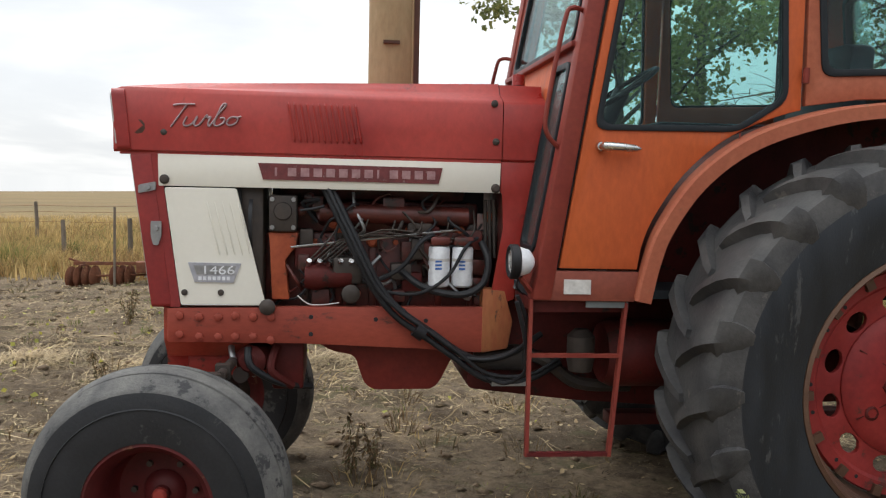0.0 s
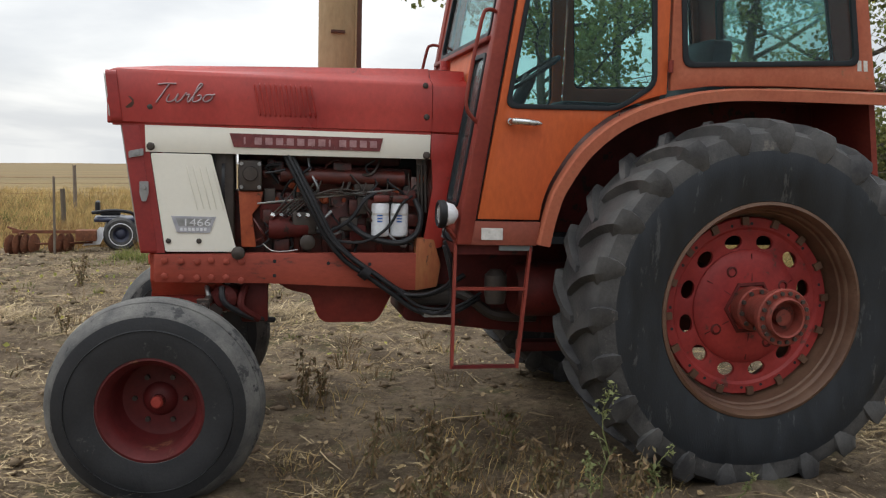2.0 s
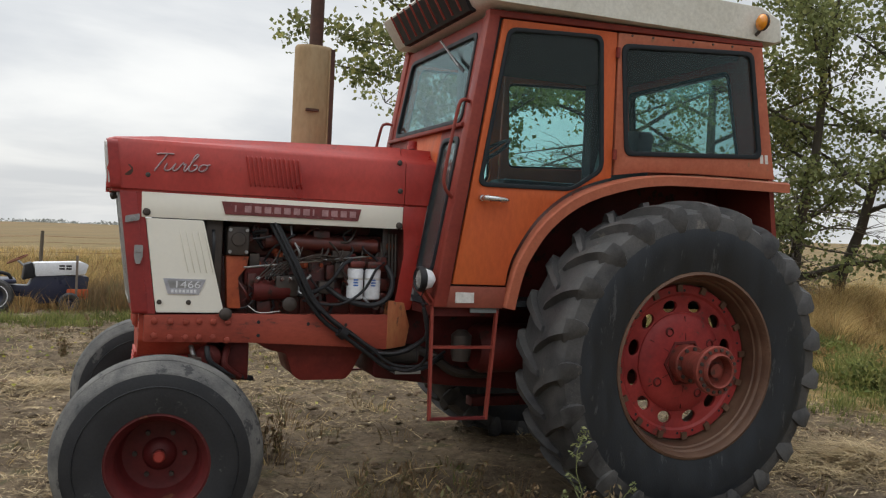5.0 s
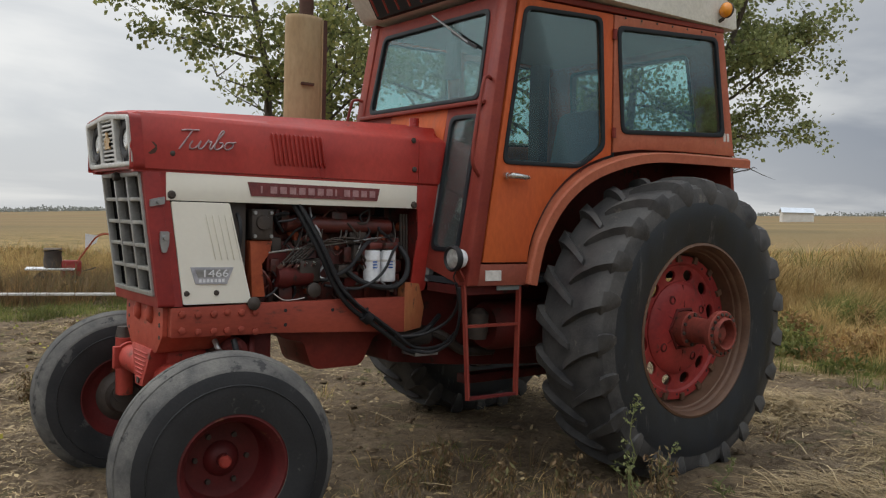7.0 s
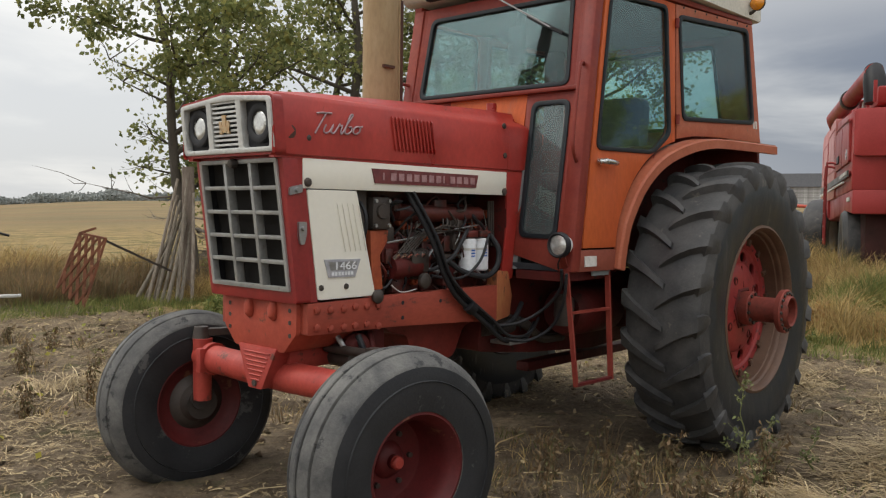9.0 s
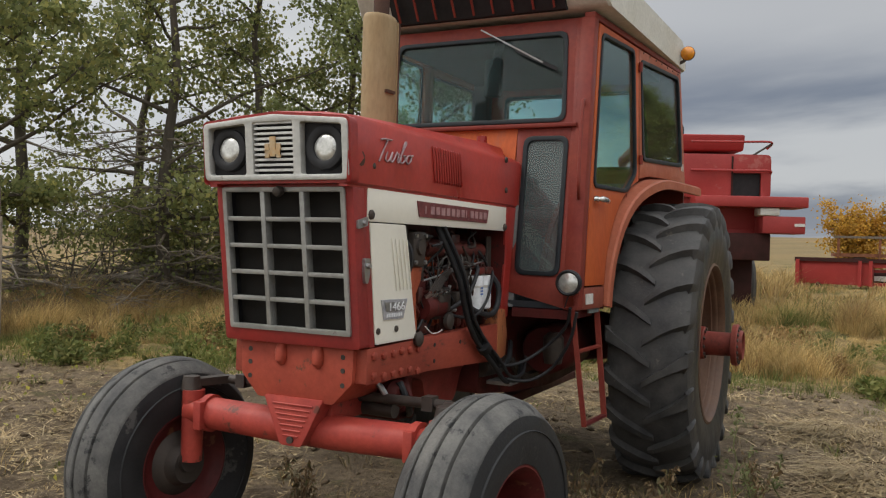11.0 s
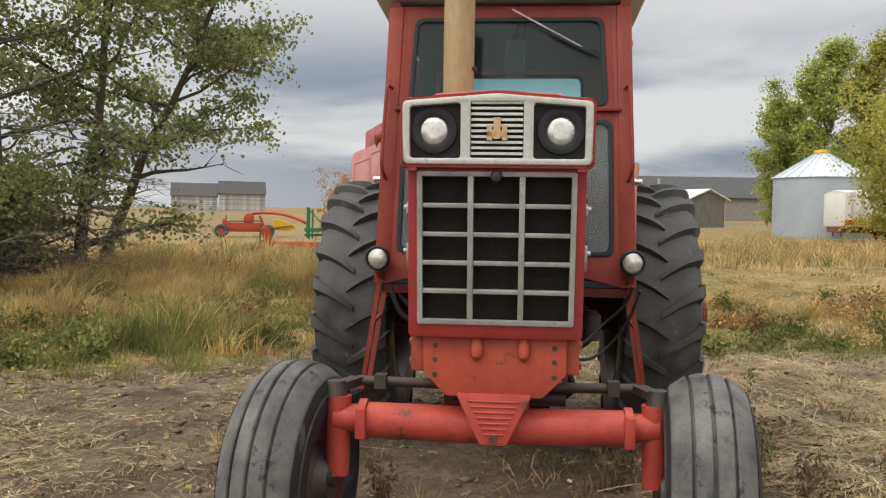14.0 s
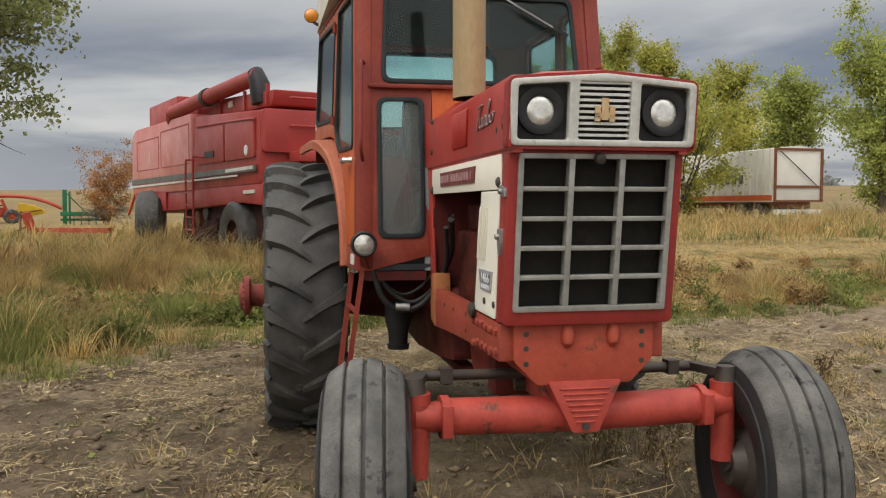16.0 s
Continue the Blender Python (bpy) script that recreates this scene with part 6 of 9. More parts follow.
LEAFO = foliage("orange_autumn_leaves", [(0.46, 0.25, 0.045), (0.54, 0.33, 0.055), (0.36, 0.20, 0.045)], trans=0.4)
LEAFR = foliage("russet_leaves", [(0.34, 0.15, 0.055), (0.42, 0.23, 0.09), (0.24, 0.11, 0.045)])


def tree(name, base, height, spread, leaves, size, mat, seed, label, trunk_r=0.16, lean=(0, 0), low=0.22, limbs=11, stems=1, twigs=0, clump=0.42, group="", upright=0.45, fan=2.0, clear=0.15):
    rnd = random.Random(seed)
    rng = np.random.default_rng(seed)
    base = Vector(base)
    top = thing(name, label, "tree" if height > 4 else "bush", group=group)
    wood = Geo()
    tips = []
    per = max(3, limbs // stems)
    for st in range(stems):
        a0 = rnd.uniform(0, 6.28)
        off = Vector((math.cos(a0), math.sin(a0), 0)) * (0.0 if stems == 1 else rnd.uniform(0.1, 0.35) * spread * 0.3)
        h = height * rnd.uniform(0.82, 1.0)
        tl = Vector((lean[0], lean[1], 0)) + off * fan
        pts = []
        for i in range(9):
            k = i / 8
            pts.append(base + off * 0.4 + tl * k ** 1.3 + Vector((rnd.uniform(-1, 1), rnd.uniform(-1, 1), 0)) * 0.035 * height * k * (1 - 0.3 * k) + Vector((0, 0, -0.15 + h * 0.93 * k)))
        rads = [trunk_r / stems ** 0.4 * (1.25 if i == 0 else 1 - 0.86 * (i / 8)) for i in range(9)]
        wood.tube(pts, rads, 9)
        for j in range(per):
            k = low + (0.97 - low) * (j + rnd.random() * 0.7) / per
            p = pts[int(k * 8)].lerp(pts[min(int(k * 8) + 1, 8)], k * 8 - int(k * 8))
            a = rnd.uniform(0, 6.28) + j * 2.4
            reach = spread * (1.0 - 0.72 * max(0, k - 0.35)) * rnd.uniform(0.55, 1.0) * (0.75 if k < 0.3 else 1.0)
            d = Vector((math.cos(a), math.sin(a), upright * rnd.uniform(0.3, 1.6) - (0.25 if k < 0.3 else 0.0)))
            limb = [p]
            for q in range(1, 6):
                limb.append(limb[-1] + (d + Vector((rnd.uniform(-1, 1), rnd.uniform(-1, 1), rnd.uniform(-0.6, 0.7))) * 0.28) * reach / 5)
            r0 = rads[int(k * 8)] * 0.52
            wood.tube(limb, [r0 * (1 - 0.17 * q) for q in range(6)], 6)
            for q in range(2, 6):
                for tw in range(3):
                    a2 = rnd.uniform(0, 6.28)
                    e = limb[q] + Vector((math.cos(a2), math.sin(a2), rnd.uniform(-0.5, 0.8))) * reach * rnd.uniform(0.12, 0.36)
                    mid = limb[q].lerp(e, 0.5) + Vector((0, 0, rnd.uniform(-0.05, 0.08)))
                    wood.tube([limb[q], mid, e], [r0 * 0.24, r0 * 0.16, r0 * 0.05], 4, caps=False)
                    tips.append((e, rnd.uniform(0.5, 1.3)))
                    tips.append((mid, rnd.uniform(0.3, 0.8)))
            tips.append((limb[-1], 1.2))
        tips.append((pts[-1], 1.4))
    part("trunk", wood, BARK, top, "grey bark trunk and limbs", smooth=60)
    if twigs:
        g = Geo()
        for i in range(twigs):
            a = rnd.uniform(0, 6.28)
            r = rnd.uniform(0.1, 0.5) * spread
            p = base + Vector((math.cos(a) * 0.1, math.sin(a) * 0.1, rnd.uniform(0.4, height * 0.32)))
            d = Vector((math.cos(a), math.sin(a), rnd.uniform(-0.32, 0.25) * min(1.0, p.z)))
            q = [p]
            for k in range(5):
                q.append(q[-1] + (d + Vector((rnd.uniform(-1, 1), rnd.uniform(-1, 1), rnd.uniform(-0.8, 0.6))) * 0.35) * spread * rnd.uniform(0.08, 0.22))
            g.tube(q, [0.030, 0.024, 0.018, 0.013, 0.008, 0.003], 5, caps=False)
            for k in (1, 2, 3, 4, 5):
                for z in range(3):
                    e = q[k] + (d + Vector((rnd.uniform(-1, 1), rnd.uniform(-1, 1), rnd.uniform(-0.6, 0.7)))) * rnd.uniform(0.2, 0.5)
                    mid = q[k].lerp(e, 0.5) + Vector((rnd.uniform(-1, 1), rnd.uniform(-1, 1), rnd.uniform(-1, 1))) * 0.06
                    g.tube([q[k], mid, e], [0.008, 0.006, 0.002], 3, caps=False)
        tagged(part("dead_brush", g, TWIG, top, "bare grey lower branches", smooth=60), kind="stuff")
    w = np.array([t[1] for t in tips])
    pick = rng.choice(len(tips), leaves, p=w / w.sum())
    cen = np.array([tuple(t[0]) for t in tips])[pick] + rng.normal(size=(leaves, 3)) * clump * np.array([1, 1, 0.75]) * rng.uniform(0.3, 1.0, (leaves, 1))
    cen = cen[cen[:, 2] > base[2] + clear + 0.35 * np.sin(cen[:, 1] * 2.1) * min(1.0, clear)]
    ob = new("crown", leaf_quads(rng, cen, size, "crown", mat))
    ob.parent = top
    return top


def blades(name, label, pts, hts, mat, seed, lean=0.35, width=0.010, category="grass", per=1):
    """Single bent blades, two quads' worth each, over the given feet."""
    rng = np.random.default_rng(seed)
    p = np.asarray(pts, float)
    h = np.asarray(hts, float)[:, None]
    n = len(p)
    a = rng.uniform(0, math.tau, n)
    side = np.stack([np.cos(a), np.sin(a), np.zeros(n)], 1)
    b = rng.uniform(0, math.tau, n)
    bend = np.stack([np.cos(b), np.sin(b), np.zeros(n)], 1) * lean * rng.uniform(0.2, 1.0, (n, 1))
    wv = width * rng.uniform(0.6, 1.4, (n, 1))
    upv = np.array([0, 0, 1.0])
    mid = p + upv * h * 0.55 + bend * h * 0.35
    tip = p + upv * h * 0.95 + bend * h
    v = np.stack([p - side * wv, p + side * wv, mid + side * wv * 0.7, mid - side * wv * 0.7, tip], 1).reshape(-1, 3)
    i = np.arange(n)[:, None] * 5
    f = np.concatenate([i + np.array([[0, 1, 2]]), i + np.array([[0, 2, 3]]), i + np.array([[3, 2, 4]])])
    ob = new(name, flat_mesh(name, v, f, mat))
    return tagged(ob, label, category, kind="stuff")


GOLD = foliage("dry_gold_grass", [(0.47, 0.33, 0.135), (0.56, 0.41, 0.185), (0.36, 0.24, 0.095), (0.46, 0.34, 0.15), (0.23, 0.175, 0.065)], trans=0.35, var=0.5, patch=1.8)
BROWNG = foliage("russet_seed_grass", [(0.29, 0.170, 0.070), (0.39, 0.25, 0.105), (0.20, 0.115, 0.050), (0.36, 0.26, 0.115)], trans=0.3, var=0.55, patch=1.6)
GREENG = foliage("green_grass", [(0.105, 0.135, 0.036), (0.16, 0.18, 0.052), (0.25, 0.235, 0.080), (0.075, 0.10, 0.03)], trans=0.35, var=0.5, patch=1.6)
STRAW = foliage("pale_straw", [(0.36, 0.265, 0.135), (0.28, 0.20, 0.10), (0.20, 0.14, 0.072), (0.52, 0.41, 0.235), (0.12, 0.083, 0.048)], trans=0.0, var=0.4, patch=2.5)
WEED = foliage("brown_dried_weeds", [(0.17, 0.105, 0.055), (0.24, 0.165, 0.085), (0.12, 0.085, 0.05), (0.15, 0.14, 0.06)], trans=0.1)
# near-black blade colour that stands in for shade under the tractor
SHADELITTER = foliage("shade_dark_litter", [(0.055, 0.038, 0.024), (0.085, 0.058, 0.034), (0.040, 0.030, 0.020)], trans=0.0)
CLODM = surf("dry_soil_clods", (0.125, 0.090, 0.058), (0.18, 0.132, 0.085), 0.95, scale=9, bump=0.6, per_island=0.3)


def scatter(seed, n, box, keep):
    rng = np.random.default_rng(seed)
    out = []
    while len(out) < n:
        x, y = rng.uniform(box[0], box[1]), rng.uniform(box[2], box[3])
        if keep(x, y, rng.random()):
            out.append((x, y, ground_z(x, y)))
    return out


def clustered(seed, heads, per, radius, box, keep):
    rng = np.random.default_rng(seed)
    hs = scatter(seed, heads, box, keep)
    pts, idx = [], []
    for i, h in enumerate(hs):
        for _ in range(per):
            x, y = h[0] + rng.normal() * radius, h[1] + rng.normal() * radius
            pts.append((x, y, ground_z(x, y)))
            idx.append(i)
    return pts, idx


def tussocks(name, label, heads, per, radius, tall, mat, seed, width=0.006, category="grass", lean=1.15):
    """Blades that fan out from the heart of each clump."""
    rng = np.random.default_rng(seed)
    p, h, out = [], [], []
    for (x, y, z), t in zip(heads, tall):
        k = max(4, int(per * rng.uniform(0.5, 1.4)))
        a = rng.uniform(0, math.tau, k)
        q = np.sqrt(rng.random(k))
        rr = radius * rng.uniform(0.7, 1.5)
        p.append(np.stack([x + np.cos(a) * q * rr, y + np.sin(a) * q * rr, np.full(k, z - 0.02)], 1))
        out.append(np.stack([np.cos(a) * q, np.sin(a) * q, np.zeros(k)], 1))
        h.append(t * (1.0 - 0.45 * q * q) * rng.uniform(0.55, 1.1, k))
    p, h, out = np.concatenate(p), np.concatenate(h)[:, None], np.concatenate(out)
    n = len(p)
    a = rng.uniform(0, math.tau, n)
    side = np.stack([np.cos(a), np.sin(a), np.zeros(n)], 1)
    wind = np.array([0.12, -0.10, 0.0])
    bend = (out * 0.75 + wind + rng.normal(size=(n, 3)) * [0.35, 0.35, 0.0]) * lean
    wv = width * rng.uniform(0.6, 1.4, (n, 1))
    upv = np.array([0, 0, 1.0])
    mid = p + upv * h * 0.6 + bend * h * 0.35
    tip = p + upv * h * 0.95 + bend * h
    v = np.stack([p - side * wv, p + side * wv, mid + side * wv * 0.7, mid - side * wv * 0.7, tip], 1).reshape(-1, 3)
    i = np.arange(n)[:, None] * 5
    f = np.concatenate([i + np.array([[0, 1, 2]]), i + np.array([[0, 2, 3]]), i + np.array([[3, 2, 4]])])
    return tagged(new(name, flat_mesh(name, v, f, mat)), label, category, kind="stuff")


def grassland():
    rng = np.random.default_rng(5)
    hue = lambda x, y: noise.noise((x * 0.55, y * 0.55, 9.0)) + 0.6 * noise.noise((x * 1.6, y * 1.6, 2.0))
    patch = lambda x, y: noise.noise((x * 0.8, y * 0.8, 5.5)) + 0.55 * noise.noise((x * 2.0, y * 2.0, 6.5))
    # a pale mown lane runs across the right-hand side
    lane = lambda x, y: smooth01(-2.5, -4.5, y) * smooth01(7.5, 9.0, x) * (1 - smooth01(15.0, 17.0, x))

    def tall(x, y):
        d = x - grass_edge(y)
        h = 0.08 + 0.50 * max(0.0, 0.10 + 1.8 * patch(x, y)) * smooth01(-0.2, 1.8, d) + 0.12 * smooth01(4.5, 8.0, d)
        h += 0.40 * smooth01(16.5, 18.5, x) * smooth01(-5, -8, y) + 0.42 * smooth01(7.5, 10.5, x) * smooth01(-2, 1, y) * smooth01(12, 8, y) * 0.6
        return max(0.07, h * (1 - 0.72 * lane(x, y)))

    def sow(seed, n, box, keep, per, radius, width, tag):
        heads = scatter(seed, n, box, keep)
        sets = {"gold": [], "brown": [], "green": []}
        for hd in heads:
            v = hue(hd[0], hd[1]) + rng.normal() * 0.06
            v += 0.30 * lane(hd[0], hd[1])
            v -= 0.22 * (1 - smooth01(0.4, 2.0, hd[0] - grass_edge(hd[1])))
            v += 0.10 * smooth01(0.7, 1.3, hd[0] - grass_edge(hd[1])) * smooth01(3.0, 4.5, hd[1]) * (1 - smooth01(8.0, 10.0, hd[0]))
            sets["green" if v < -0.22 else ("brown" if 0.04 < v < 0.16 else "gold")].append(hd)
        for kind, mat, lab in (("gold", GOLD, "tall dry golden grass in tufts"), ("brown", BROWNG, "russet brown seed grass in tufts"), ("green", GREENG, "patches of olive green grass")):
            if sets[kind]:
                tussocks({"gold": "dry_grass", "brown": "brown_grass", "green": "green_grass"}[kind], lab + tag, sets[kind], per, radius,
                         [tall(hd[0], hd[1]) * (0.85 if kind == "green" else 1.0) for hd in sets[kind]], mat, seed + len(kind), width)

    near = lambda x, y, q: x > grass_edge(y) + 0.2 and q < 0.45 + 0.55 * smooth01(0.2, 1.5, x - grass_edge(y))
    sow(21, 5600, (-1, 12, -11, 12.5), lambda x, y, q: near(x, y, q) and q < 0.42 + 0.9 * max(0.0, 0.35 + 1.3 * patch(x, y)), 38, 0.13, 0.0046, "")
    far = lambda x, y, q: (x > 12 or y < -11) and x > grass_edge(y) + 0.5
    sow(41, 2800, (4, 30, -26, 16), far, 16, 0.30, 0.012, " further off")
    side = lambda x, y, q: x > grass_edge(y) + 0.2 and (x < -1 or y > 12.5) and q < 1.0 - 0.75 * smooth01(14, 24, y)
    sow(61, 2600, (-16, 4, 9.2, 26), side, 22, 0.22, 0.008, " beside the poles")
    # green fringe between soil and grass
    keep = lambda x, y, q: abs(x - grass_edge(y) - 0.35) < 0.8 and q < 0.35 + 0.9 * max(0.0, noise.noise((x * 0.6, y * 0.6, 3.0)) + 0.3)
    heads = scatter(22, 900, (-3, 9, -14, 12.5), keep)
    tussocks("green_grass", "low green grass along the edge of the bare soil", heads, 22, 0.12, rng.uniform(0.06, 0.22, len(heads)), GREENG, 33, 0.005, lean=0.8)
    # stubble field beyond the yard
    keep = lambda x, y, q: y > 11.5 and x < 1.0 and q < 1.0 - 0.8 * smooth01(14, 40, y)
    pts, idx = clustered(23, 4200, 12, 0.22, (-26, 14, 11.5, 46), keep)
    blades("dry_grass", "dry prairie grass in the field beyond the fence", pts, rng.uniform(0.12, 0.42, len(pts)), GOLD, 34, 0.6, 0.012)
    # weeds standing on the bare soil
    keep = lambda x, y, q: x < grass_edge(y) - 0.2 and not (-3.4 < x < -2.3 and abs(y) < 1.15) and not (-0.5 < x < 0.5 and abs(y) < 1.3) and q < 0.15 + 0.85 * smooth01(0.0, 0.35, noise.noise((x * 0.7, y * 0.7, 2.0)))
    heads = scatter(24, 330, (-9, 4, -5.5, 12), keep)
    tussocks("dry_weeds", "brown dried weeds in clumps on the soil", heads, 24, 0.10, rng.uniform(0.05, 0.24, len(heads)) * rng.uniform(0.5, 1.0, len(heads)), WEED, 35, 0.0035, "weeds", 1.0)
    heads = scatter(25, 230, (-9, 4, -5.5, 12), keep)
    tussocks("green_weeds", "small green weeds on the soil", heads, 20, 0.09, rng.uniform(0.03, 0.12, len(heads)), GREENG, 36, 0.0045, "weeds", 1.3)
    side = lambda x, y, q: -3.6 < x < 2.5 and y < -1.9 and x < grass_edge(y) and q < 0.25 + 0.75 * smooth01(-0.05, 0.3, noise.noise((x * 0.9, y * 0.9, 31.0)))
    heads = scatter(26, 150, (-3.6, 2.5, -6.5, -1.9), side)
    tussocks("dry_weeds", "tangled straw-coloured weeds along the wheel track", heads, 34, 0.15, rng.uniform(0.05, 0.20, len(heads)), GOLD, 39, 0.0035, "weeds", 1.3)
    heads = scatter(27, 110, (-3.6, 2.5, -6.5, -1.9), side)
    tussocks("green_weeds", "green weeds along the wheel track", heads, 26, 0.13, rng.uniform(0.04, 0.15, len(heads)), GREENG, 40, 0.004, "weeds", 1.2)
    # stout clumps of dead weeds near the left wheels and out in the yard
    spots = [(-1.36, -0.90), (-1.13, -0.72), (-1.55, -0.45), (-0.95, -1.02), (-1.80, -0.70), (-1.25, -1.15), (-0.75, -0.62), (-2.0, 0.43), (-1.68, 1.55), (-1.43, -0.61), (-1.71, 1.30), (-0.9, 1.9),
             (-2.87, 2.68), (-2.44, 2.73), (-1.73, 6.0), (-1.57, 5.35), (-2.3, 4.2), (-0.41, -2.72), (0.46, -3.41), (-0.9, -2.4), (-0.1, -3.1), (-1.2, -3.0)]
    heads = [(x, y, ground_z(x, y)) for x, y in spots]
    tussocks("dry_weeds", "stout clumps of dead brown weeds", heads, 26, 0.09, rng.uniform(0.12, 0.30, len(heads)), WEED, 47, 0.0034, "weeds", 0.8)
    heads = [(x + 0.12, y - 0.08, ground_z(x + 0.12, y - 0.08)) for x, y in spots]
    tussocks("dry_grass", "pale dry grass among the dead weeds", heads, 18, 0.15, rng.uniform(0.08, 0.22, len(heads)), GOLD, 48, 0.003, "grass", 1.2)
    # the weedy strip in front of the near wheels
    strip = [(x, y) for x, y in zip(rng.uniform(-2.3, -0.45, 420), rng.normal(-1.05, 0.45, 420)) if noise.noise((x * 2.1, y * 2.1, 15.0)) > 0.06]
    heads = [(x, y, ground_z(x, y)) for x, y in strip[:48]]
    tussocks("dry_weeds", "tangled brown weeds beside the tractor", heads, 20, 0.11, rng.uniform(0.04, 0.13, len(heads)), WEED, 37, 0.0036, "weeds", 1.9)
    heads = [(x, y, ground_z(x, y)) for x, y in strip[60:100]]
    tussocks("dry_grass", "pale dry grass stems beside the tractor", heads, 14, 0.12, rng.uniform(0.05, 0.16, len(heads)), GOLD, 38, 0.0028, "grass", 1.8)
    brush = lambda x, y, q: y > 9.3 + 0.25 * abs(x - 1.0) and q < 0.35 + 0.65 * smooth01(-0.2, 0.2, noise.noise((x * 0.8, y * 0.8, 91.0)))
    heads = scatter(91, 620, (-3.5, 4.6, 9.2, 13.0), brush)
    tussocks("brown_weeds", "tall dense brown weeds behind the stacked poles", heads, 34, 0.16, rng.uniform(0.35, 0.85, len(heads)), WEED, 92, 0.005, "weeds", 0.7)
    heads = scatter(93, 520, (-7.0, 4.6, 9.8, 15.0), brush)
    tussocks("brown_grass", "russet grass between the yard and the field", heads, 30, 0.18, rng.uniform(0.25, 0.70, len(heads)), BROWNG, 94, 0.005, "grass", 0.8)
    out = lambda x, y, q: y > 12.5 and q < 0.3 + 0.7 * smooth01(-0.2, 0.2, noise.noise((x * 0.3, y * 0.3, 97.0)))
    heads = scatter(97, 2000, (-18, 4, 12.5, 32), out)
    tussocks("brown_grass", "russet grass at the near edge of the field", heads, 16, 0.30, rng.uniform(0.20, 0.55, len(heads)), BROWNG, 98, 0.011, "grass", 0.9)
    heads = scatter(99, 1700, (-18, 4, 12.5, 32), out)
    tussocks("green_grass", "olive grass at the near edge of the field", heads, 16, 0.30, rng.uniform(0.15, 0.45, len(heads)), GREENG, 100, 0.011, "grass", 0.9)
    fringe = lambda x, y, q: abs(y - 8.7 + 0.25 * noise.noise((x, 0.0, 3.0))) < 0.75 and q < 0.8
    heads = scatter(95, 520, (-4.5, 3.2, 7.8, 9.6), fringe)
    tussocks("green_grass", "lush green grass along the foot of the poles", heads, 26, 0.13, rng.uniform(0.08, 0.26, len(heads)), GREENG, 96, 0.005, "grass", 0.9)
    # leafy weeds in mounds along the edge of the grass
    def mounds(seed, n, keep, mat, label, size):
        cen = []
        for x, y, z in scatter(seed, n, (-1, 9, -11, 7.5), keep):
            r, h, k = rng.uniform(0.12, 0.34), rng.uniform(0.12, 0.42), int(rng.uniform(90, 240))
            p = rng.normal(size=(k, 3))
            p /= np.linalg.norm(p, axis=1, keepdims=True)
            p *= rng.uniform(0.35, 1.0, (k, 1))
            cen.append(np.stack([x + p[:, 0] * r, y + p[:, 1] * r, z + 0.02 + np.abs(p[:, 2]) * h], 1))
        tagged(new("leafy_weeds", leaf_quads(rng, np.concatenate(cen), size, "leafy_weeds", mat, droop=-0.5, broad=0.2)), label, "weeds", kind="stuff")

    verge = lambda x, y, q: -0.1 < x - grass_edge(y) < 4.5 and (y > 0 or q < 0.12) and q < (1.0 - 0.16 * (x - grass_edge(y))) * smooth01(-0.05, 0.25, noise.noise((x * 0.7, y * 0.7, 61.0)))
    mounds(81, 170, verge, GREENG, "olive green leafy weeds in low mounds", 0.08)
    verge2 = lambda x, y, q: 0.4 < x - grass_edge(y) < 6.0 and q < smooth01(0.0, 0.3, noise.noise((x * 0.6, y * 0.6, 67.0)))
    mounds(82, 120, verge2, BROWNG, "russet dried leafy weeds in mounds", 0.075)
    # dark blades added below the tractor to deepen its shade
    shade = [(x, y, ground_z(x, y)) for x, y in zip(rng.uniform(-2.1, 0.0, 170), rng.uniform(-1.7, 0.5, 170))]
    tussocks("shade_litter", "near-black weed litter matted under the tractor, standing in for its shade", shade, 20, 0.15, rng.uniform(0.015, 0.04, len(shade)), SHADELITTER, 76, 0.004, "weeds", 4.0)
    # trampled tangles of dead stems all over the yard
    bare = lambda x, y, q: x < grass_edge(y) + 0.2 and not (-3.3 < x < -2.3 and abs(y) < 1.1) and not (-0.8 < x < 0.9 and abs(y) < 1.3) and q < 0.12 + 0.88 * smooth01(-0.02, 0.3, noise.noise((x * 0.8, y * 0.8, 52.0)))
    heads = scatter(71, 620, (-9, 4.5, -6.5, 11), bare)
    tussocks("dry_weeds", "flattened tangles of brown dead stems", heads, 22, 0.13, rng.uniform(0.02, 0.075, len(heads)), WEED, 72, 0.0028, "weeds", 3.2)
    bare2 = lambda x, y, q: bare(x, y, 0.0) and q < 0.10 + 0.90 * smooth01(0.0, 0.3, noise.noise((x * 0.9, y * 0.9, 57.0)))
    heads = scatter(73, 560, (-9, 4.5, -6.5, 11), bare2)
    tussocks("dry_grass", "flattened tufts of pale straw on the soil", heads, 22, 0.13, rng.uniform(0.02, 0.07, len(heads)), GOLD, 74, 0.0024, "grass", 3.6)


grassland()


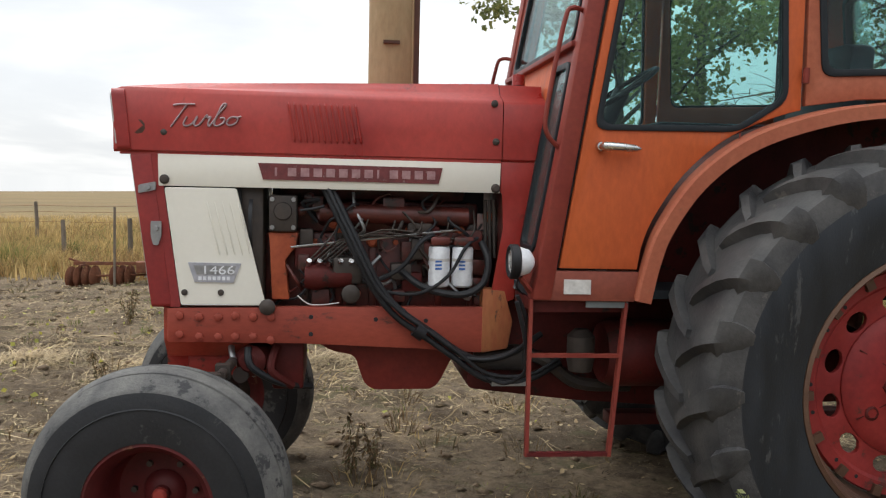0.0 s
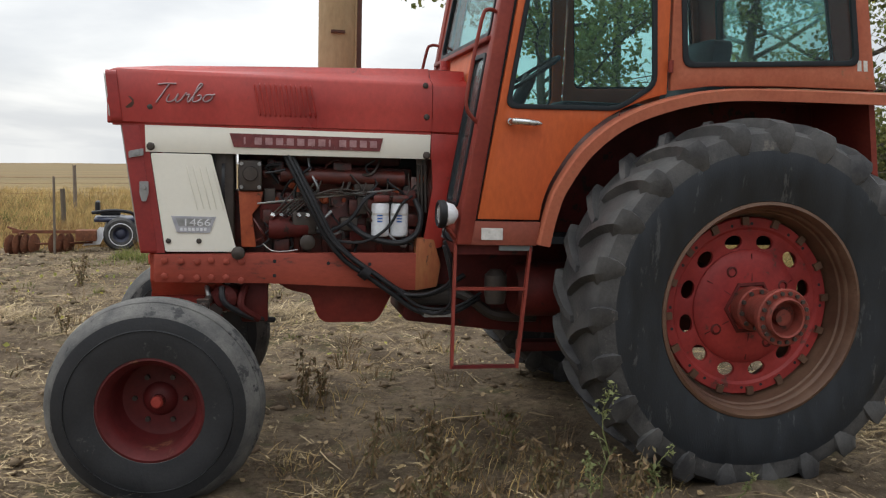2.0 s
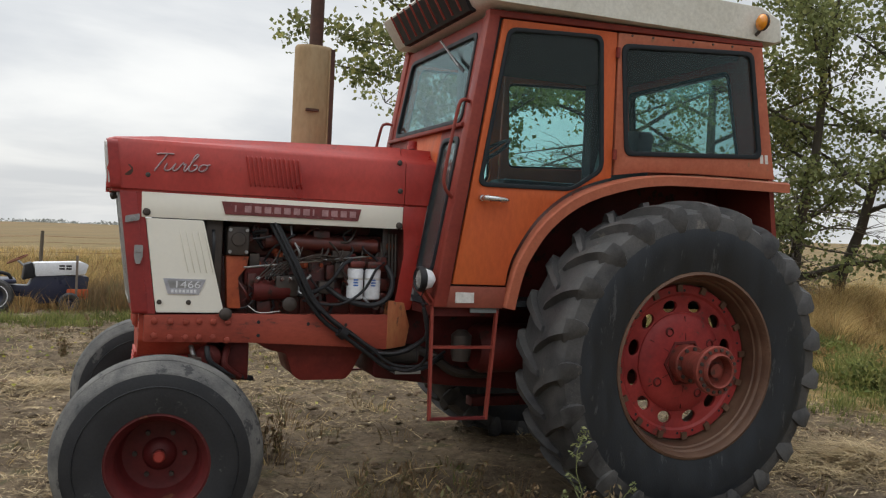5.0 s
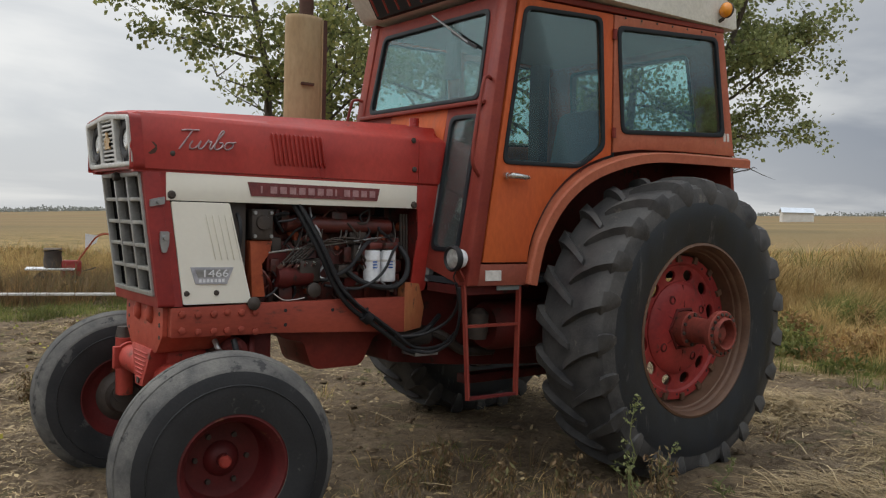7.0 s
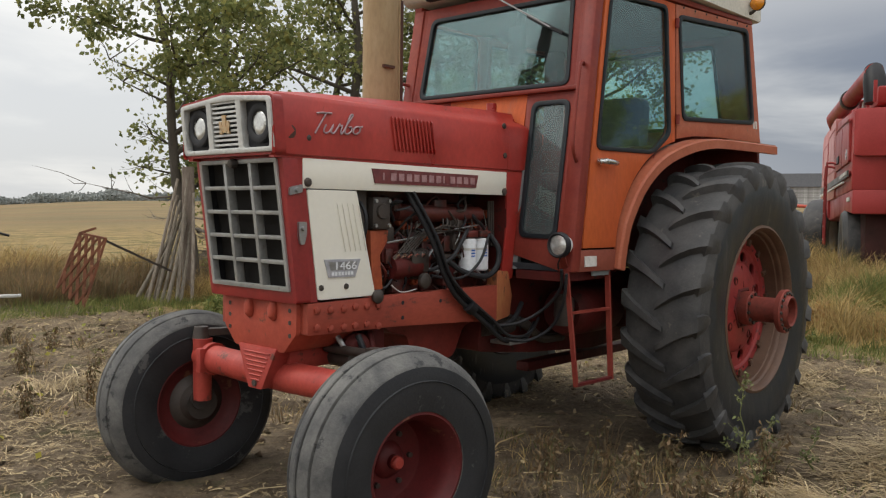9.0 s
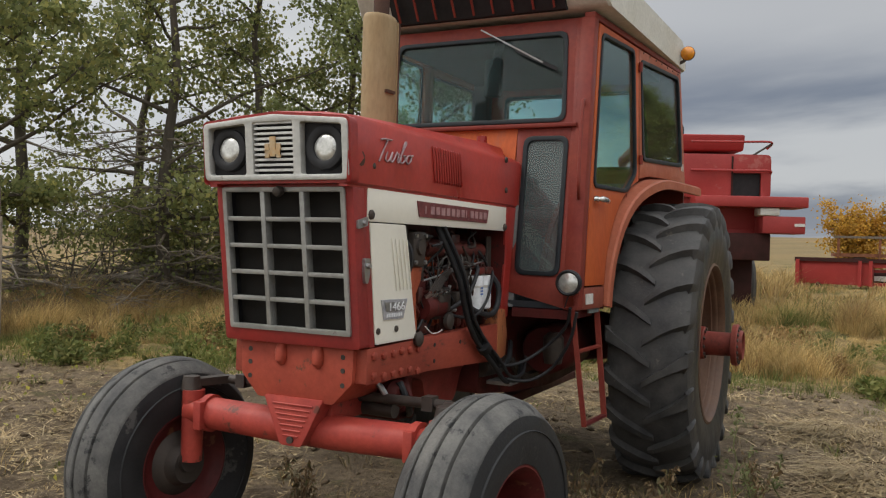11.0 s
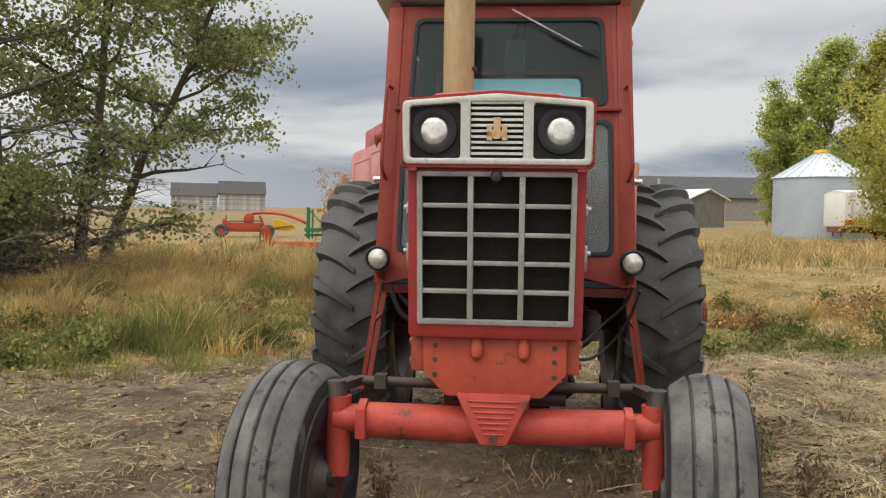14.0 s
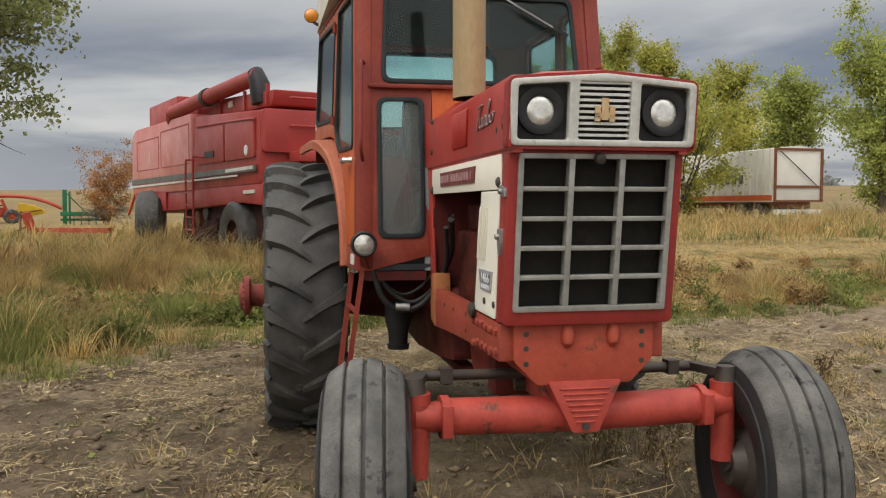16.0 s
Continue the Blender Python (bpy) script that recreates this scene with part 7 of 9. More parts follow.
def straw_pieces(name, label, x, y, z, rng, long, wide, tilt=0.10, along=None):
    n = len(x)
    a = rng.uniform(0, math.tau, n) if along is None else along
    ln = long * rng.uniform(0.25, 1.0, n) * rng.uniform(0.4, 1.0, n)
    w = wide * rng.uniform(0.5, 1.3, n)
    d = np.stack([np.cos(a), np.sin(a), rng.uniform(-tilt, tilt * 1.5, n)], 1) * ln[:, None]
    s = np.stack([-np.sin(a), np.cos(a), rng.uniform(-0.5, 0.5, n)], 1) * w[:, None]
    c = np.stack([x, y, z], 1)
    bow = np.stack([-np.sin(a), np.cos(a), rng.uniform(0.2, 1.0, n)], 1) * (ln * rng.uniform(-0.12, 0.12, n))[:, None]
    bow[:, 2] = np.abs(bow[:, 2])
    v = np.stack([c - s, c + s, c + d * 0.5 + s + bow, c + d * 0.5 - s + bow, c + d + s * 0.6, c + d - s * 0.6], 1).reshape(-1, 3)
    i = np.arange(n)[:, None] * 6
    f = np.concatenate([i + np.array([[0, 1, 2, 3]]), i + np.array([[3, 2, 4, 5]])])
    return tagged(new(name, flat_mesh(name, v, f, STRAW)), label, "straw", kind="stuff")


def litter():
    rng = np.random.default_rng(9)
    n = 230000
    x = rng.uniform(-10.5, 5.0, n)
    y = np.where(rng.random(n) < 0.68, -4.4 + 8.9 * rng.random(n) - 2.6 * rng.random(n) ** 4, rng.uniform(4.5, 13, n))
    q = rng.random(n)
    ok = np.array([(xx < grass_edge(yy) + 0.6) and (-0.9 * math.exp(-((xx + 1.0) / 1.6) ** 2 - ((yy + 0.5) / 1.2) ** 2) + 1.0 * noise.noise((xx * 0.7, yy * 0.7, 4.0)) + 0.8 * noise.noise((xx * 0.6, yy * 2.0, 6.0)) + 0.45 * noise.noise((xx * 3.1, yy * 3.1, 1.0)) + 0.60 * qq > 0.24) for xx, yy, qq in zip(x, y, q)])
    x, y = x[ok], y[ok]
    z = np.array([ground_z(i, j) for i, j in zip(x, y)]) + 0.010
    straw_pieces("straw_litter", "pale chopped straw strewn over the soil", x, y, z, rng, 0.115, 0.0023)
    # longer stalks
    n = 2600
    x, y = rng.uniform(-10, 4.5, n), rng.uniform(-6.5, 10, n)
    ok = np.array([xx < grass_edge(yy) + 0.4 for xx, yy in zip(x, y)])
    x, y = x[ok], y[ok]
    z = np.array([ground_z(i, j) for i, j in zip(x, y)]) + 0.018
    straw_pieces("straw_stalks", "long pale stalks lying on the soil", x, y, z, rng, 0.48, 0.0035, 0.12)
    # bright flat flakes of husk
    n = 7000
    x, y = rng.uniform(-10, 4.5, n), rng.uniform(-6.5, 10, n)
    ok = np.array([xx < grass_edge(yy) + 0.2 for xx, yy in zip(x, y)])
    x, y = x[ok], y[ok]
    z = np.array([ground_z(i, j) for i, j in zip(x, y)]) + 0.014
    straw_pieces("husk_flakes", "pale husks and leaf flakes on the soil", x, y, z, rng, 0.055, 0.011, 0.3)
    # straw drifted into loose mats
    mats = []
    while len(mats) < 420:
        cx, cy = rng.uniform(-8.5, 3.5), rng.uniform(-6, 9)
        if cx < grass_edge(cy) and noise.noise((cx * 0.55, cy * 0.55, 17.0)) + 0.25 * rng.random() > 0.12 and not (-2.0 < cx < 0.4 and -2.2 < cy < 1.0):
            mats.append((cx, cy))
    while len(mats) < 600:
        cx, cy = rng.uniform(-3.0, 3.6), rng.uniform(-6.0, -1.6)
        if noise.noise((cx * 0.9, cy * 0.9, 19.0)) > 0.0 and not (-2.0 < cx < 0.6 and cy > -2.1):
            mats.append((cx, cy))
    mats = np.repeat(np.array(mats), 70, axis=0)
    rad = rng.uniform(0.06, 0.26, 600).repeat(70)
    off = rng.normal(size=mats.shape) * rad[:, None] * [1.3, 0.6]
    x, y = mats[:, 0] + off[:, 0], mats[:, 1] + off[:, 1]
    z = np.array([ground_z(i, j) for i, j in zip(x, y)]) + 0.012 + 0.045 * rng.random(len(x)) * np.exp(-(off ** 2).sum(1) / rad ** 2)
    straw_pieces("straw_mats", "loose mats of matted golden straw", x, y, z, rng, 0.17, 0.0024, 0.30)
    # yellow leaves blown off the trees
    n = 420
    x, y = rng.uniform(-6, 4.5, n), rng.normal(5.0, 1.5, n)
    z = np.array([ground_z(i, j) for i, j in zip(x, y)]) + 0.03
    tagged(new("fallen_leaves", leaf_quads(rng, np.stack([x, y, z], 1), 0.05, "fallen_leaves", LEAFY)), "yellow leaves fallen on the soil and grass", "leaves", kind="stuff")
    # matted heaps of straw behind the rear wheel and along the track
    for hx, hy, m, rx, ry, tall in ((2.15, -0.55, 1500, 0.38, 0.22, 0.10), (0.15, -2.10, 700, 0.34, 0.20, 0.10), (0.75, -2.95, 600, 0.36, 0.18, 0.08), (-1.15, -1.98, 520, 0.26, 0.16, 0.09), (1.75, -1.95, 600, 0.34, 0.20, 0.09),
                                    (-0.35, -2.65, 480, 0.28, 0.16, 0.07), (1.25, -3.60, 560, 0.34, 0.20, 0.08), (2.7, -2.9, 520, 0.34, 0.2, 0.08), (-4.6, 3.4, 420, 0.30, 0.18, 0.06), (-3.5, 3.0, 420, 0.32, 0.16, 0.06), (-2.2, 3.4, 420, 0.30, 0.2, 0.06)):
        px, py = rng.normal(hx, rx, m), rng.normal(hy, ry, m)
        a = rng.normal(rng.uniform(0, 3.1), 0.8, m)
        ln = rng.uniform(0.12, 0.36, m)
        pz = np.array([ground_z(i, j) for i, j in zip(px, py)]) + 0.015 + tall * np.exp(-((px - hx) / rx) ** 2 - ((py - hy) / ry) ** 2) * rng.random(m)
        c = np.stack([px, py, pz], 1)
        d = np.stack([np.cos(a), np.sin(a), rng.uniform(-0.10, 0.22, m)], 1) * ln[:, None]
        s = np.stack([-np.sin(a), np.cos(a), np.zeros(m)], 1) * 0.0030
        v = np.stack([c - s, c + s, c + d * 0.5 + s + [0, 0, 0.02], c + d * 0.5 - s + [0, 0, 0.02], c + d + s, c + d - s], 1).reshape(-1, 3)
        i = np.arange(m)[:, None] * 6
        f = np.concatenate([i + np.array([[0, 1, 2, 3]]), i + np.array([[3, 2, 4, 5]])])
        tagged(new("straw_heap", flat_mesh("straw_heap", v, f, STRAW)), "matted heap of pale straw on the soil", "straw", group="straw heaps", kind="stuff")
    # clods
    k = 6500
    g = Geo()
    base = [(1, 0, 0), (-1, 0, 0), (0, 1, 0), (0, -1, 0), (0, 0, 0.7), (0, 0, -0.7)]
    fs = [(0, 2, 4), (2, 1, 4), (1, 3, 4), (3, 0, 4), (2, 0, 5), (1, 2, 5), (3, 1, 5), (0, 3, 5)]
    V, F = [], []
    for j in range(k):
        cx, cy = rng.uniform(-10, 4.5), rng.uniform(-6.5, 11)
        if cx > grass_edge(cy):
            continue
        r = 0.007 + 0.045 * rng.random() ** 2.6
        o = len(V)
        z = ground_z(cx, cy) + r * 0.2
        for b in base:
            V.append((cx + (b[0] + rng.uniform(-0.4, 0.4)) * r, cy + (b[1] + rng.uniform(-0.4, 0.4)) * r, z + b[2] * r * rng.uniform(0.6, 1.0)))
        F += [tuple(q + o for q in t) for t in fs]
    tagged(new("soil_clods", flat_mesh("soil_clods", V, F, CLODM)), "crumbled dry soil clods", "soil", kind="stuff")


litter()


def trees():
    g0 = "cottonwood row behind the tractor"
    for x, y, h, sp, n, tr, ln, lo, lim, tw, cl, sd, lab in (
            (3.4, 10.8, 10.0, 2.8, 13000, 0.12, (-1.6, 0.0), 0.20, 19, 3, 0.22, 3, "leaning cottonwood with thin dark green foliage"),
            (6.9, 10.4, 11.0, 3.4, 10000, 0.15, (0, 0), 0.10, 20, 30, 0.34, 5, "cottonwood with airy green foliage and bare lower limbs"),
            (9.0, 9.9, 10.5, 3.2, 8500, 0.14, (0.3, 0), 0.08, 20, 30, 0.34, 8, "cottonwood with airy green foliage and bare lower limbs"),
            (10.9, 9.2, 10.5, 3.0, 11000, 0.14, (0.2, -1.0), 0.08, 20, 30, 0.34, 13, "cottonwood with airy green foliage and bare lower limbs"),
            (12.4, 9.5, 9.2, 3.1, 21000, 0.14, (-0.2, -4.0), 0.26, 26, 0, 0.30, 17, "cottonwood with lighter green leaves at its edge"),
            (5.2, 12.4, 10.5, 3.0, 3500, 0.15, (0, 0), 0.14, 15, 8, 0.32, 23, "slender cottonwood in the row"),
            (8.2, 12.4, 10.0, 3.0, 5000, 0.15, (0, 0), 0.06, 16, 20, 0.36, 29, "cottonwood at the back of the row")):
        tree("cottonwood_tree", (x, y, ground_z(x, y)), h, sp, n, 0.105, LEAFP if x > 10 else LEAF, sd, lab, tr, lean=ln, low=lo, limbs=lim, twigs=tw, clump=cl, group=g0, clear=2.9 if x > 12 else 0.15)
    # brush and saplings under the row
    for i, (x, y, h, n) in enumerate(((5.2, 11.2, 2.0, 2500), (6.6, 11.6, 2.3, 4000), (7.9, 10.6, 2.3, 4500), (9.3, 11.0, 2.4, 5000), (10.2, 10.4, 2.0, 3500), (10.9, 11.0, 2.6, 6000), (12.4, 12.2, 2.8, 6000), (9.7, 9.7, 1.9, 3000))):
        tree("thicket_bush", (x, y, ground_z(x, y)), h, 1.9, int(n * 0.55), 0.085, LEAF, 140 + i, "dark green brush with bare grey twigs under the trees", 0.05, limbs=28, stems=6, low=0.10, twigs=26, clump=0.30, group="brush under the cottonwoods", upright=0.8, fan=5.0)
    g1 = "yellowing trees by the trailer"
    # bearing and distance from the yard, height, spread
    for k, (az, d, h, sp, n, mat, lab) in enumerate((
            (107.4, 64, 11.2, 1.9, 11000, LEAFG, "tall green poplar turning yellow at the crown"),
            (109.9, 62, 14.8, 2.2, 17000, LEAFG, "tallest green poplar with a pointed crown"),
            (112.3, 64, 13.4, 1.9, 13000, LEAFY, "slender yellow-green poplar among other trees"),
            (114.5, 61, 12.3, 1.8, 12000, LEAFY, "slender yellow-green poplar among other trees"),
            (117.0, 63, 9.6, 1.8, 10000, LEAFG, "green poplar behind the white trailer"),
            (119.6, 61, 9.4, 1.7, 10000, LEAFY, "bright yellow poplar behind the white trailer"),
            (123.2, 58, 9.0, 2.6, 13000, LEAFG, "green poplar beside the white trailer"),
            (128.0, 50, 8.6, 3.2, 12000, LEAFG, "broad green tree beside the trailer"))):
        x, y = -6 + d * math.sin(radians(az)), 0.9 + d * math.cos(radians(az))
        tree("poplar_tree", (x, y, ground_z(x, y)), h, sp, int(n * 1.8), 0.175, mat, 31 + k, lab, 0.24, limbs=34, low=0.06, clump=0.5, group=g1, upright=1.5)
    tree("yellow_bush", (32.6, -17.9, ground_z(32.6, -17.9)), 5.4, 3.6, 17000, 0.15, LEAFY, 45, "yellow-green willow bush with several stems", 0.17, limbs=40, stems=8, low=0.07, clump=0.42, upright=0.9, fan=7.0)
    tree("orange_bush", (40, -1.9, ground_z(40, -1.9)), 2.7, 1.4, 12000, 0.13, LEAFO, 36, "rounded orange autumn bush", 0.08, limbs=36, stems=8, low=0.06, clump=0.34, upright=1.1, fan=8.0)
    tree("russet_bush", (44.9, 10.7, ground_z(44.9, 10.7)), 2.7, 1.6, 8000, 0.10, LEAFR, 37, "russet dried bush beside the combine", 0.05, limbs=40, stems=10, low=0.05, clump=0.22, upright=1.8, twigs=40, fan=8.0)


trees()
# ---- things standing round the yard ----
RUSTY = surf("rusted_iron", (0.21, 0.080, 0.042), (0.12, 0.052, 0.032), 0.85, scale=8, bump=0.4, spots=(0.26, 0.13, 0.07), spot_at=0.6)
COMBRED = surf("combine_red_paint", (0.36, 0.048, 0.045), (0.29, 0.038, 0.036), 0.45, scale=1.2, bump=0.03, spots=(0.36, 0.10, 0.085), spot_at=0.62, spot_scale=2)
COMBPALE = surf("chalky_faded_red_panel", (0.52, 0.19, 0.165), (0.44, 0.115, 0.10), 0.38, scale=0.8, bump=0.02, spots=(0.50, 0.25, 0.21), spot_at=0.60, spot_scale=1.5)
COMBDARK = surf("combine_dark_works", (0.055, 0.016, 0.014), (0.030, 0.014, 0.012), 0.8, scale=3, bump=0.2)
STRIPEB = surf("black_body_stripe", (0.045, 0.050, 0.045), (0.065, 0.070, 0.060), 0.4, bump=0.02)
STRIPEW = surf("pale_body_stripe", (0.62, 0.60, 0.57), (0.52, 0.50, 0.47), 0.45, bump=0.02)
WOODG = surf("weathered_grey_boards", (0.23, 0.215, 0.20), (0.15, 0.14, 0.13), 0.9, scale=1.5, fine=20, bump=0.4, stretch=(6, 6, 1), spots=(0.36, 0.34, 0.32), spot_at=0.62, spot_scale=2, per_object=0.25)
PEELW = surf("peeling_whitewashed_boards", (0.40, 0.395, 0.385), (0.20, 0.19, 0.18), 0.9, scale=0.7, fine=8, bump=0.3, spots=(0.52, 0.515, 0.50), spot_at=0.56, spot_scale=1.2, per_object=0.3)
SHINGLE = surf("grey_shingle_roof", (0.050, 0.050, 0.054), (0.085, 0.083, 0.083), 0.9, scale=2, fine=14, bump=0.5, per_object=0.12)
POST = surf("grey_fence_wood", (0.20, 0.165, 0.13), (0.13, 0.105, 0.085), 0.9, scale=6, bump=0.5, stretch=(5, 5, 1), per_object=0.25)
POLE = surf("peeled_grey_pole", (0.29, 0.25, 0.20), (0.16, 0.13, 0.10), 0.9, scale=6, bump=0.4, stretch=(5, 5, 1), per_object=0.3)
WHITEP = surf("chalky_white_paint", (0.66, 0.65, 0.62), (0.56, 0.545, 0.51), 0.6, scale=0.8, bump=0.05, spots=(0.40, 0.30, 0.20), spot_at=0.66, spot_scale=2)
GALV = surf("galvanised_sheet", (0.40, 0.45, 0.50), (0.33, 0.38, 0.43), 0.45, metal=0.4, scale=0.6, bump=0.05)
GALVR = surf("galvanised_roof", (0.55, 0.60, 0.66), (0.48, 0.53, 0.58), 0.4, metal=0.4, scale=0.6, bump=0.05)
TRUCKB = surf("truck_blue_paint", (0.13, 0.24, 0.36), (0.10, 0.19, 0.30), 0.35, scale=1, bump=0.0)
ORANGEP = surf("orange_red_paint", (0.55, 0.11, 0.035), (0.45, 0.085, 0.03), 0.5, scale=2, bump=0.03, spots=(0.30, 0.09, 0.05), spot_at=0.62)
SWATHRED = surf("hay_machine_red", (0.40, 0.060, 0.032), (0.30, 0.045, 0.028), 0.5, scale=2, bump=0.03, spots=(0.20, 0.06, 0.04), spot_at=0.62)
YELLOWP = surf("machine_yellow_paint", (0.62, 0.40, 0.035), (0.52, 0.33, 0.03), 0.5, scale=2, bump=0.03)
GREENP = surf("machine_green_paint", (0.020, 0.16, 0.075), (0.015, 0.11, 0.055), 0.45, scale=2, bump=0.03)
BLUEBLK = surf("blue_black_mower_paint", (0.020, 0.024, 0.050), (0.030, 0.034, 0.060), 0.35, scale=4, bump=0.02)
DARKGL = surf("dark_window_glass", (0.03, 0.04, 0.05), (0.05, 0.06, 0.07), 0.15, bump=0)
# distance haze is mixed into the leaf colour as pale grey
FARWOOD = foliage("haze_tinted_woods", [(0.24, 0.26, 0.25), (0.26, 0.275, 0.26), (0.28, 0.29, 0.265)], trans=0.75, var=0.15, patch=0.02)


def standing(x, y, dz=0.0):
    return (x, y, ground_z(x, y) + dz)


def small_wheel(parent, c, r, w, axis=(0, 1, 0), hub=DECAL, n=26):
    a = Vector(axis).normalized()
    t = part("wheel", Geo().lathe([(-w * 0.42, r * 0.45), (-w * 0.5, r * 0.6), (-w * 0.5, r * 0.85), (-w * 0.36, r * 0.97), (0, r), (w * 0.36, r * 0.97), (w * 0.5, r * 0.85), (w * 0.5, r * 0.6), (w * 0.42, r * 0.45)], c, a, n), RUBBER, parent, "black rubber tyre")
    part("rim", Geo().lathe([(w * 0.46, r * 0.62), (w * 0.48, r * 0.56), (w * 0.34, r * 0.50), (w * 0.20, r * 0.30), (w * 0.34, r * 0.16), (w * 0.36, 0)], c, a, n), hub, t)
    part("rim", Geo().lathe([(-w * 0.46, r * 0.62), (-w * 0.48, r * 0.56), (-w * 0.34, r * 0.50), (-w * 0.20, r * 0.30), (-w * 0.34, r * 0.16), (-w * 0.36, 0)], c, a, n), hub, t)
    return t


def combine():
    th = thing("combine_harvester", "big faded red combine harvester parked in tall grass", "combine", (21.82, 5.6, 0.33), -159.6)
    th.scale = (1.166, 1.0, 1.05)
    L, W = 10.0, 2.1
    side = lambda u, v, w: (u, w, v)
    z = -0.30
    part("rear_body", Geo().plate(rounded([(0.0, 1.70 + z), (5.9, 1.75 + z), (5.9, 3.50 + z), (0.5, 3.55 + z), (0.12, 3.40 + z), (0.0, 3.0 + z)], 0.12), [], side, 0.0, W), COMBPALE, th, "chalky faded red rear hood", bevel=0.05)
    part("front_body", Geo().plate([(5.92, 1.75 + z), (L, 1.80 + z), (L, 3.16 + z), (5.92, 3.42 + z)], [], side, 0.04, W), COMBRED, th, "red side shields", bevel=0.04)
    for a, b, zz in ((6.2, 8.1, 2.30), (8.2, 9.8, 2.30)):
        part("shield", Geo().plate(rounded([(a, zz + z), (b, zz + z), (b, 3.05 + z), (a, 3.08 + z)], 0.05), [], side, -0.01, 0.04), COMBRED, th, bevel=0.01)
    part("dark_stripe", Geo().plate([(0.02, 1.98 + z), (9.9, 2.04 + z), (9.9, 2.15 + z), (0.02, 2.13 + z)], [], side, -0.03, 0.0), STRIPEB, th)
    part("pale_stripe", Geo().plate([(0.02, 1.90 + z), (8.9, 1.965 + z), (8.9, 2.0 + z), (0.02, 1.95 + z)], [], side, -0.035, 0.0), STRIPEW, th)
    part("name_stripe", Geo().plate([(8.3, 2.06 + z), (9.8, 2.08 + z), (9.8, 2.14 + z), (8.3, 2.125 + z)], [], side, -0.045, -0.03), STRIPEW, th)
    part("lower_shield", Geo().plate([(0.0, 1.15 + z), (5.2, 1.30 + z), (8.8, 1.45 + z), (L, 1.40 + z), (L, 1.82 + z), (0.0, 1.76 + z)], [], side, 0.06, W - 0.1), COMBRED, th, "red lower body", bevel=0.03)
    part("reflector", Geo().plate([(9.1, 1.62 + z), (9.7, 1.63 + z), (9.7, 1.70 + z), (9.1, 1.69 + z)], [], side, 0.03, 0.055), STRIPEW, th)
    part("drive_case", Geo().box(4.6, 9.8, 0.3, W - 0.2, 0.45 + z, 1.45 + z), COMBDARK, th, "dark drive works under the shields", bevel=0.05)
    part("exhaust_screen", Geo().box(1.1, 3.9, 0.25, 1.6, 3.52 + z, 4.16 + z), COMBRED, th, "red boxed engine screen", bevel=0.04)
    part("grain_tank", Geo().plate([(4.2, 3.42 + z), (9.6, 3.30 + z), (9.7, 3.60 + z), (4.1, 3.90 + z)], [], side, 0.45, 1.72), COMBRED, th, "open red grain tank", bevel=0.04)
    for x in (5.2, 6.7, 8.2, 9.4):
        part("tank_rib", Geo().box(x, x + 0.06, 0.40, 0.46, 3.36 + z, 3.74 + z), COMBRED, th)
    au = part("unloading_auger", Geo().tube([(4.2, 0.05, 3.68 + z), (6.4, 0.24, 3.82 + z), (8.9, 0.46, 3.96 + z)], 0.17, 18), COMBRED, th, "long red unloading auger folded back")
    part("auger_band", Geo().tube([(6.3, 0.232, 3.815 + z), (6.45, 0.244, 3.823 + z)], 0.205, 18), IRON, au)
    part("spout", Geo().tube([(8.75, 0.46, 4.04 + z), (8.95, 0.47, 3.78 + z), (8.98, 0.48, 3.40 + z)], [0.17, 0.21, 0.19], 16), BLACK, au, "black rubber auger spout")
    part("auger_elbow", Geo().tube(spline([(4.2, 0.05, 3.68 + z), (4.0, 0.10, 3.60 + z), (3.9, 0.25, 3.3 + z)]), 0.18, 14), COMBRED, au)
    part("knob_lamp", Geo().tube([(0.05, 0.3, 2.92 + z), (-0.35, 0.2, 2.95 + z)], [0.05, 0.09], 10), BLACK, th)
    ld = part("ladder", Geo().tube(spline([(6.2, -0.02, 2.40 + z), (6.1, -0.16, 2.42 + z), (6.05, -0.2, 2.25 + z), (6.05, -0.2, 0.75 + z)]), 0.025, 8), COMBRED, th, "red rear access ladder")
    part("ladder_rail", Geo().tube(spline([(6.75, -0.02, 2.45 + z), (6.65, -0.16, 2.47 + z), (6.6, -0.2, 2.3 + z), (6.6, -0.2, 0.75 + z)]), 0.025, 8), COMBRED, ld)
    for i in range(5):
        part("rung", Geo().bar((6.05, -0.2, 0.85 + i * 0.28 + z), (6.6, -0.2, 0.85 + i * 0.28 + z), 0.05, 0.03), COMBRED, ld)
    part("tank_rail", Geo().tube(spline([(6.3, 0.0, 3.16 + z), (8.8, -0.02, 3.06 + z), (9.9, -0.02, 3.0 + z)]), 0.02, 6), COMBRED, th)
    part("side_lamp", Geo().lathe([(0, 0.1), (0.05, 0.1), (0.06, 0)], (9.4, 0.03, 2.45 + z), (0, -1, 0), 14), LENS, th)
    for a, b, c, d in ((0.6, 3.0, 2.35, 3.2), (3.2, 5.7, 2.35, 3.3)):
        part("panel_seam", Geo().plate([(a, c + z), (b, c + z), (b, d + z), (a, d + z)], [[(a + 0.03, c + 0.03 + z), (b - 0.03, c + 0.03 + z), (b - 0.03, d - 0.03 + z), (a + 0.03, d - 0.03 + z)]], side, -0.008, 0.002), COMBRED, th)
    part("panel_mark", Geo().box(2.1, 2.13, -0.012, 0.002, 2.55 + z, 2.85 + z), STRIPEW, th)
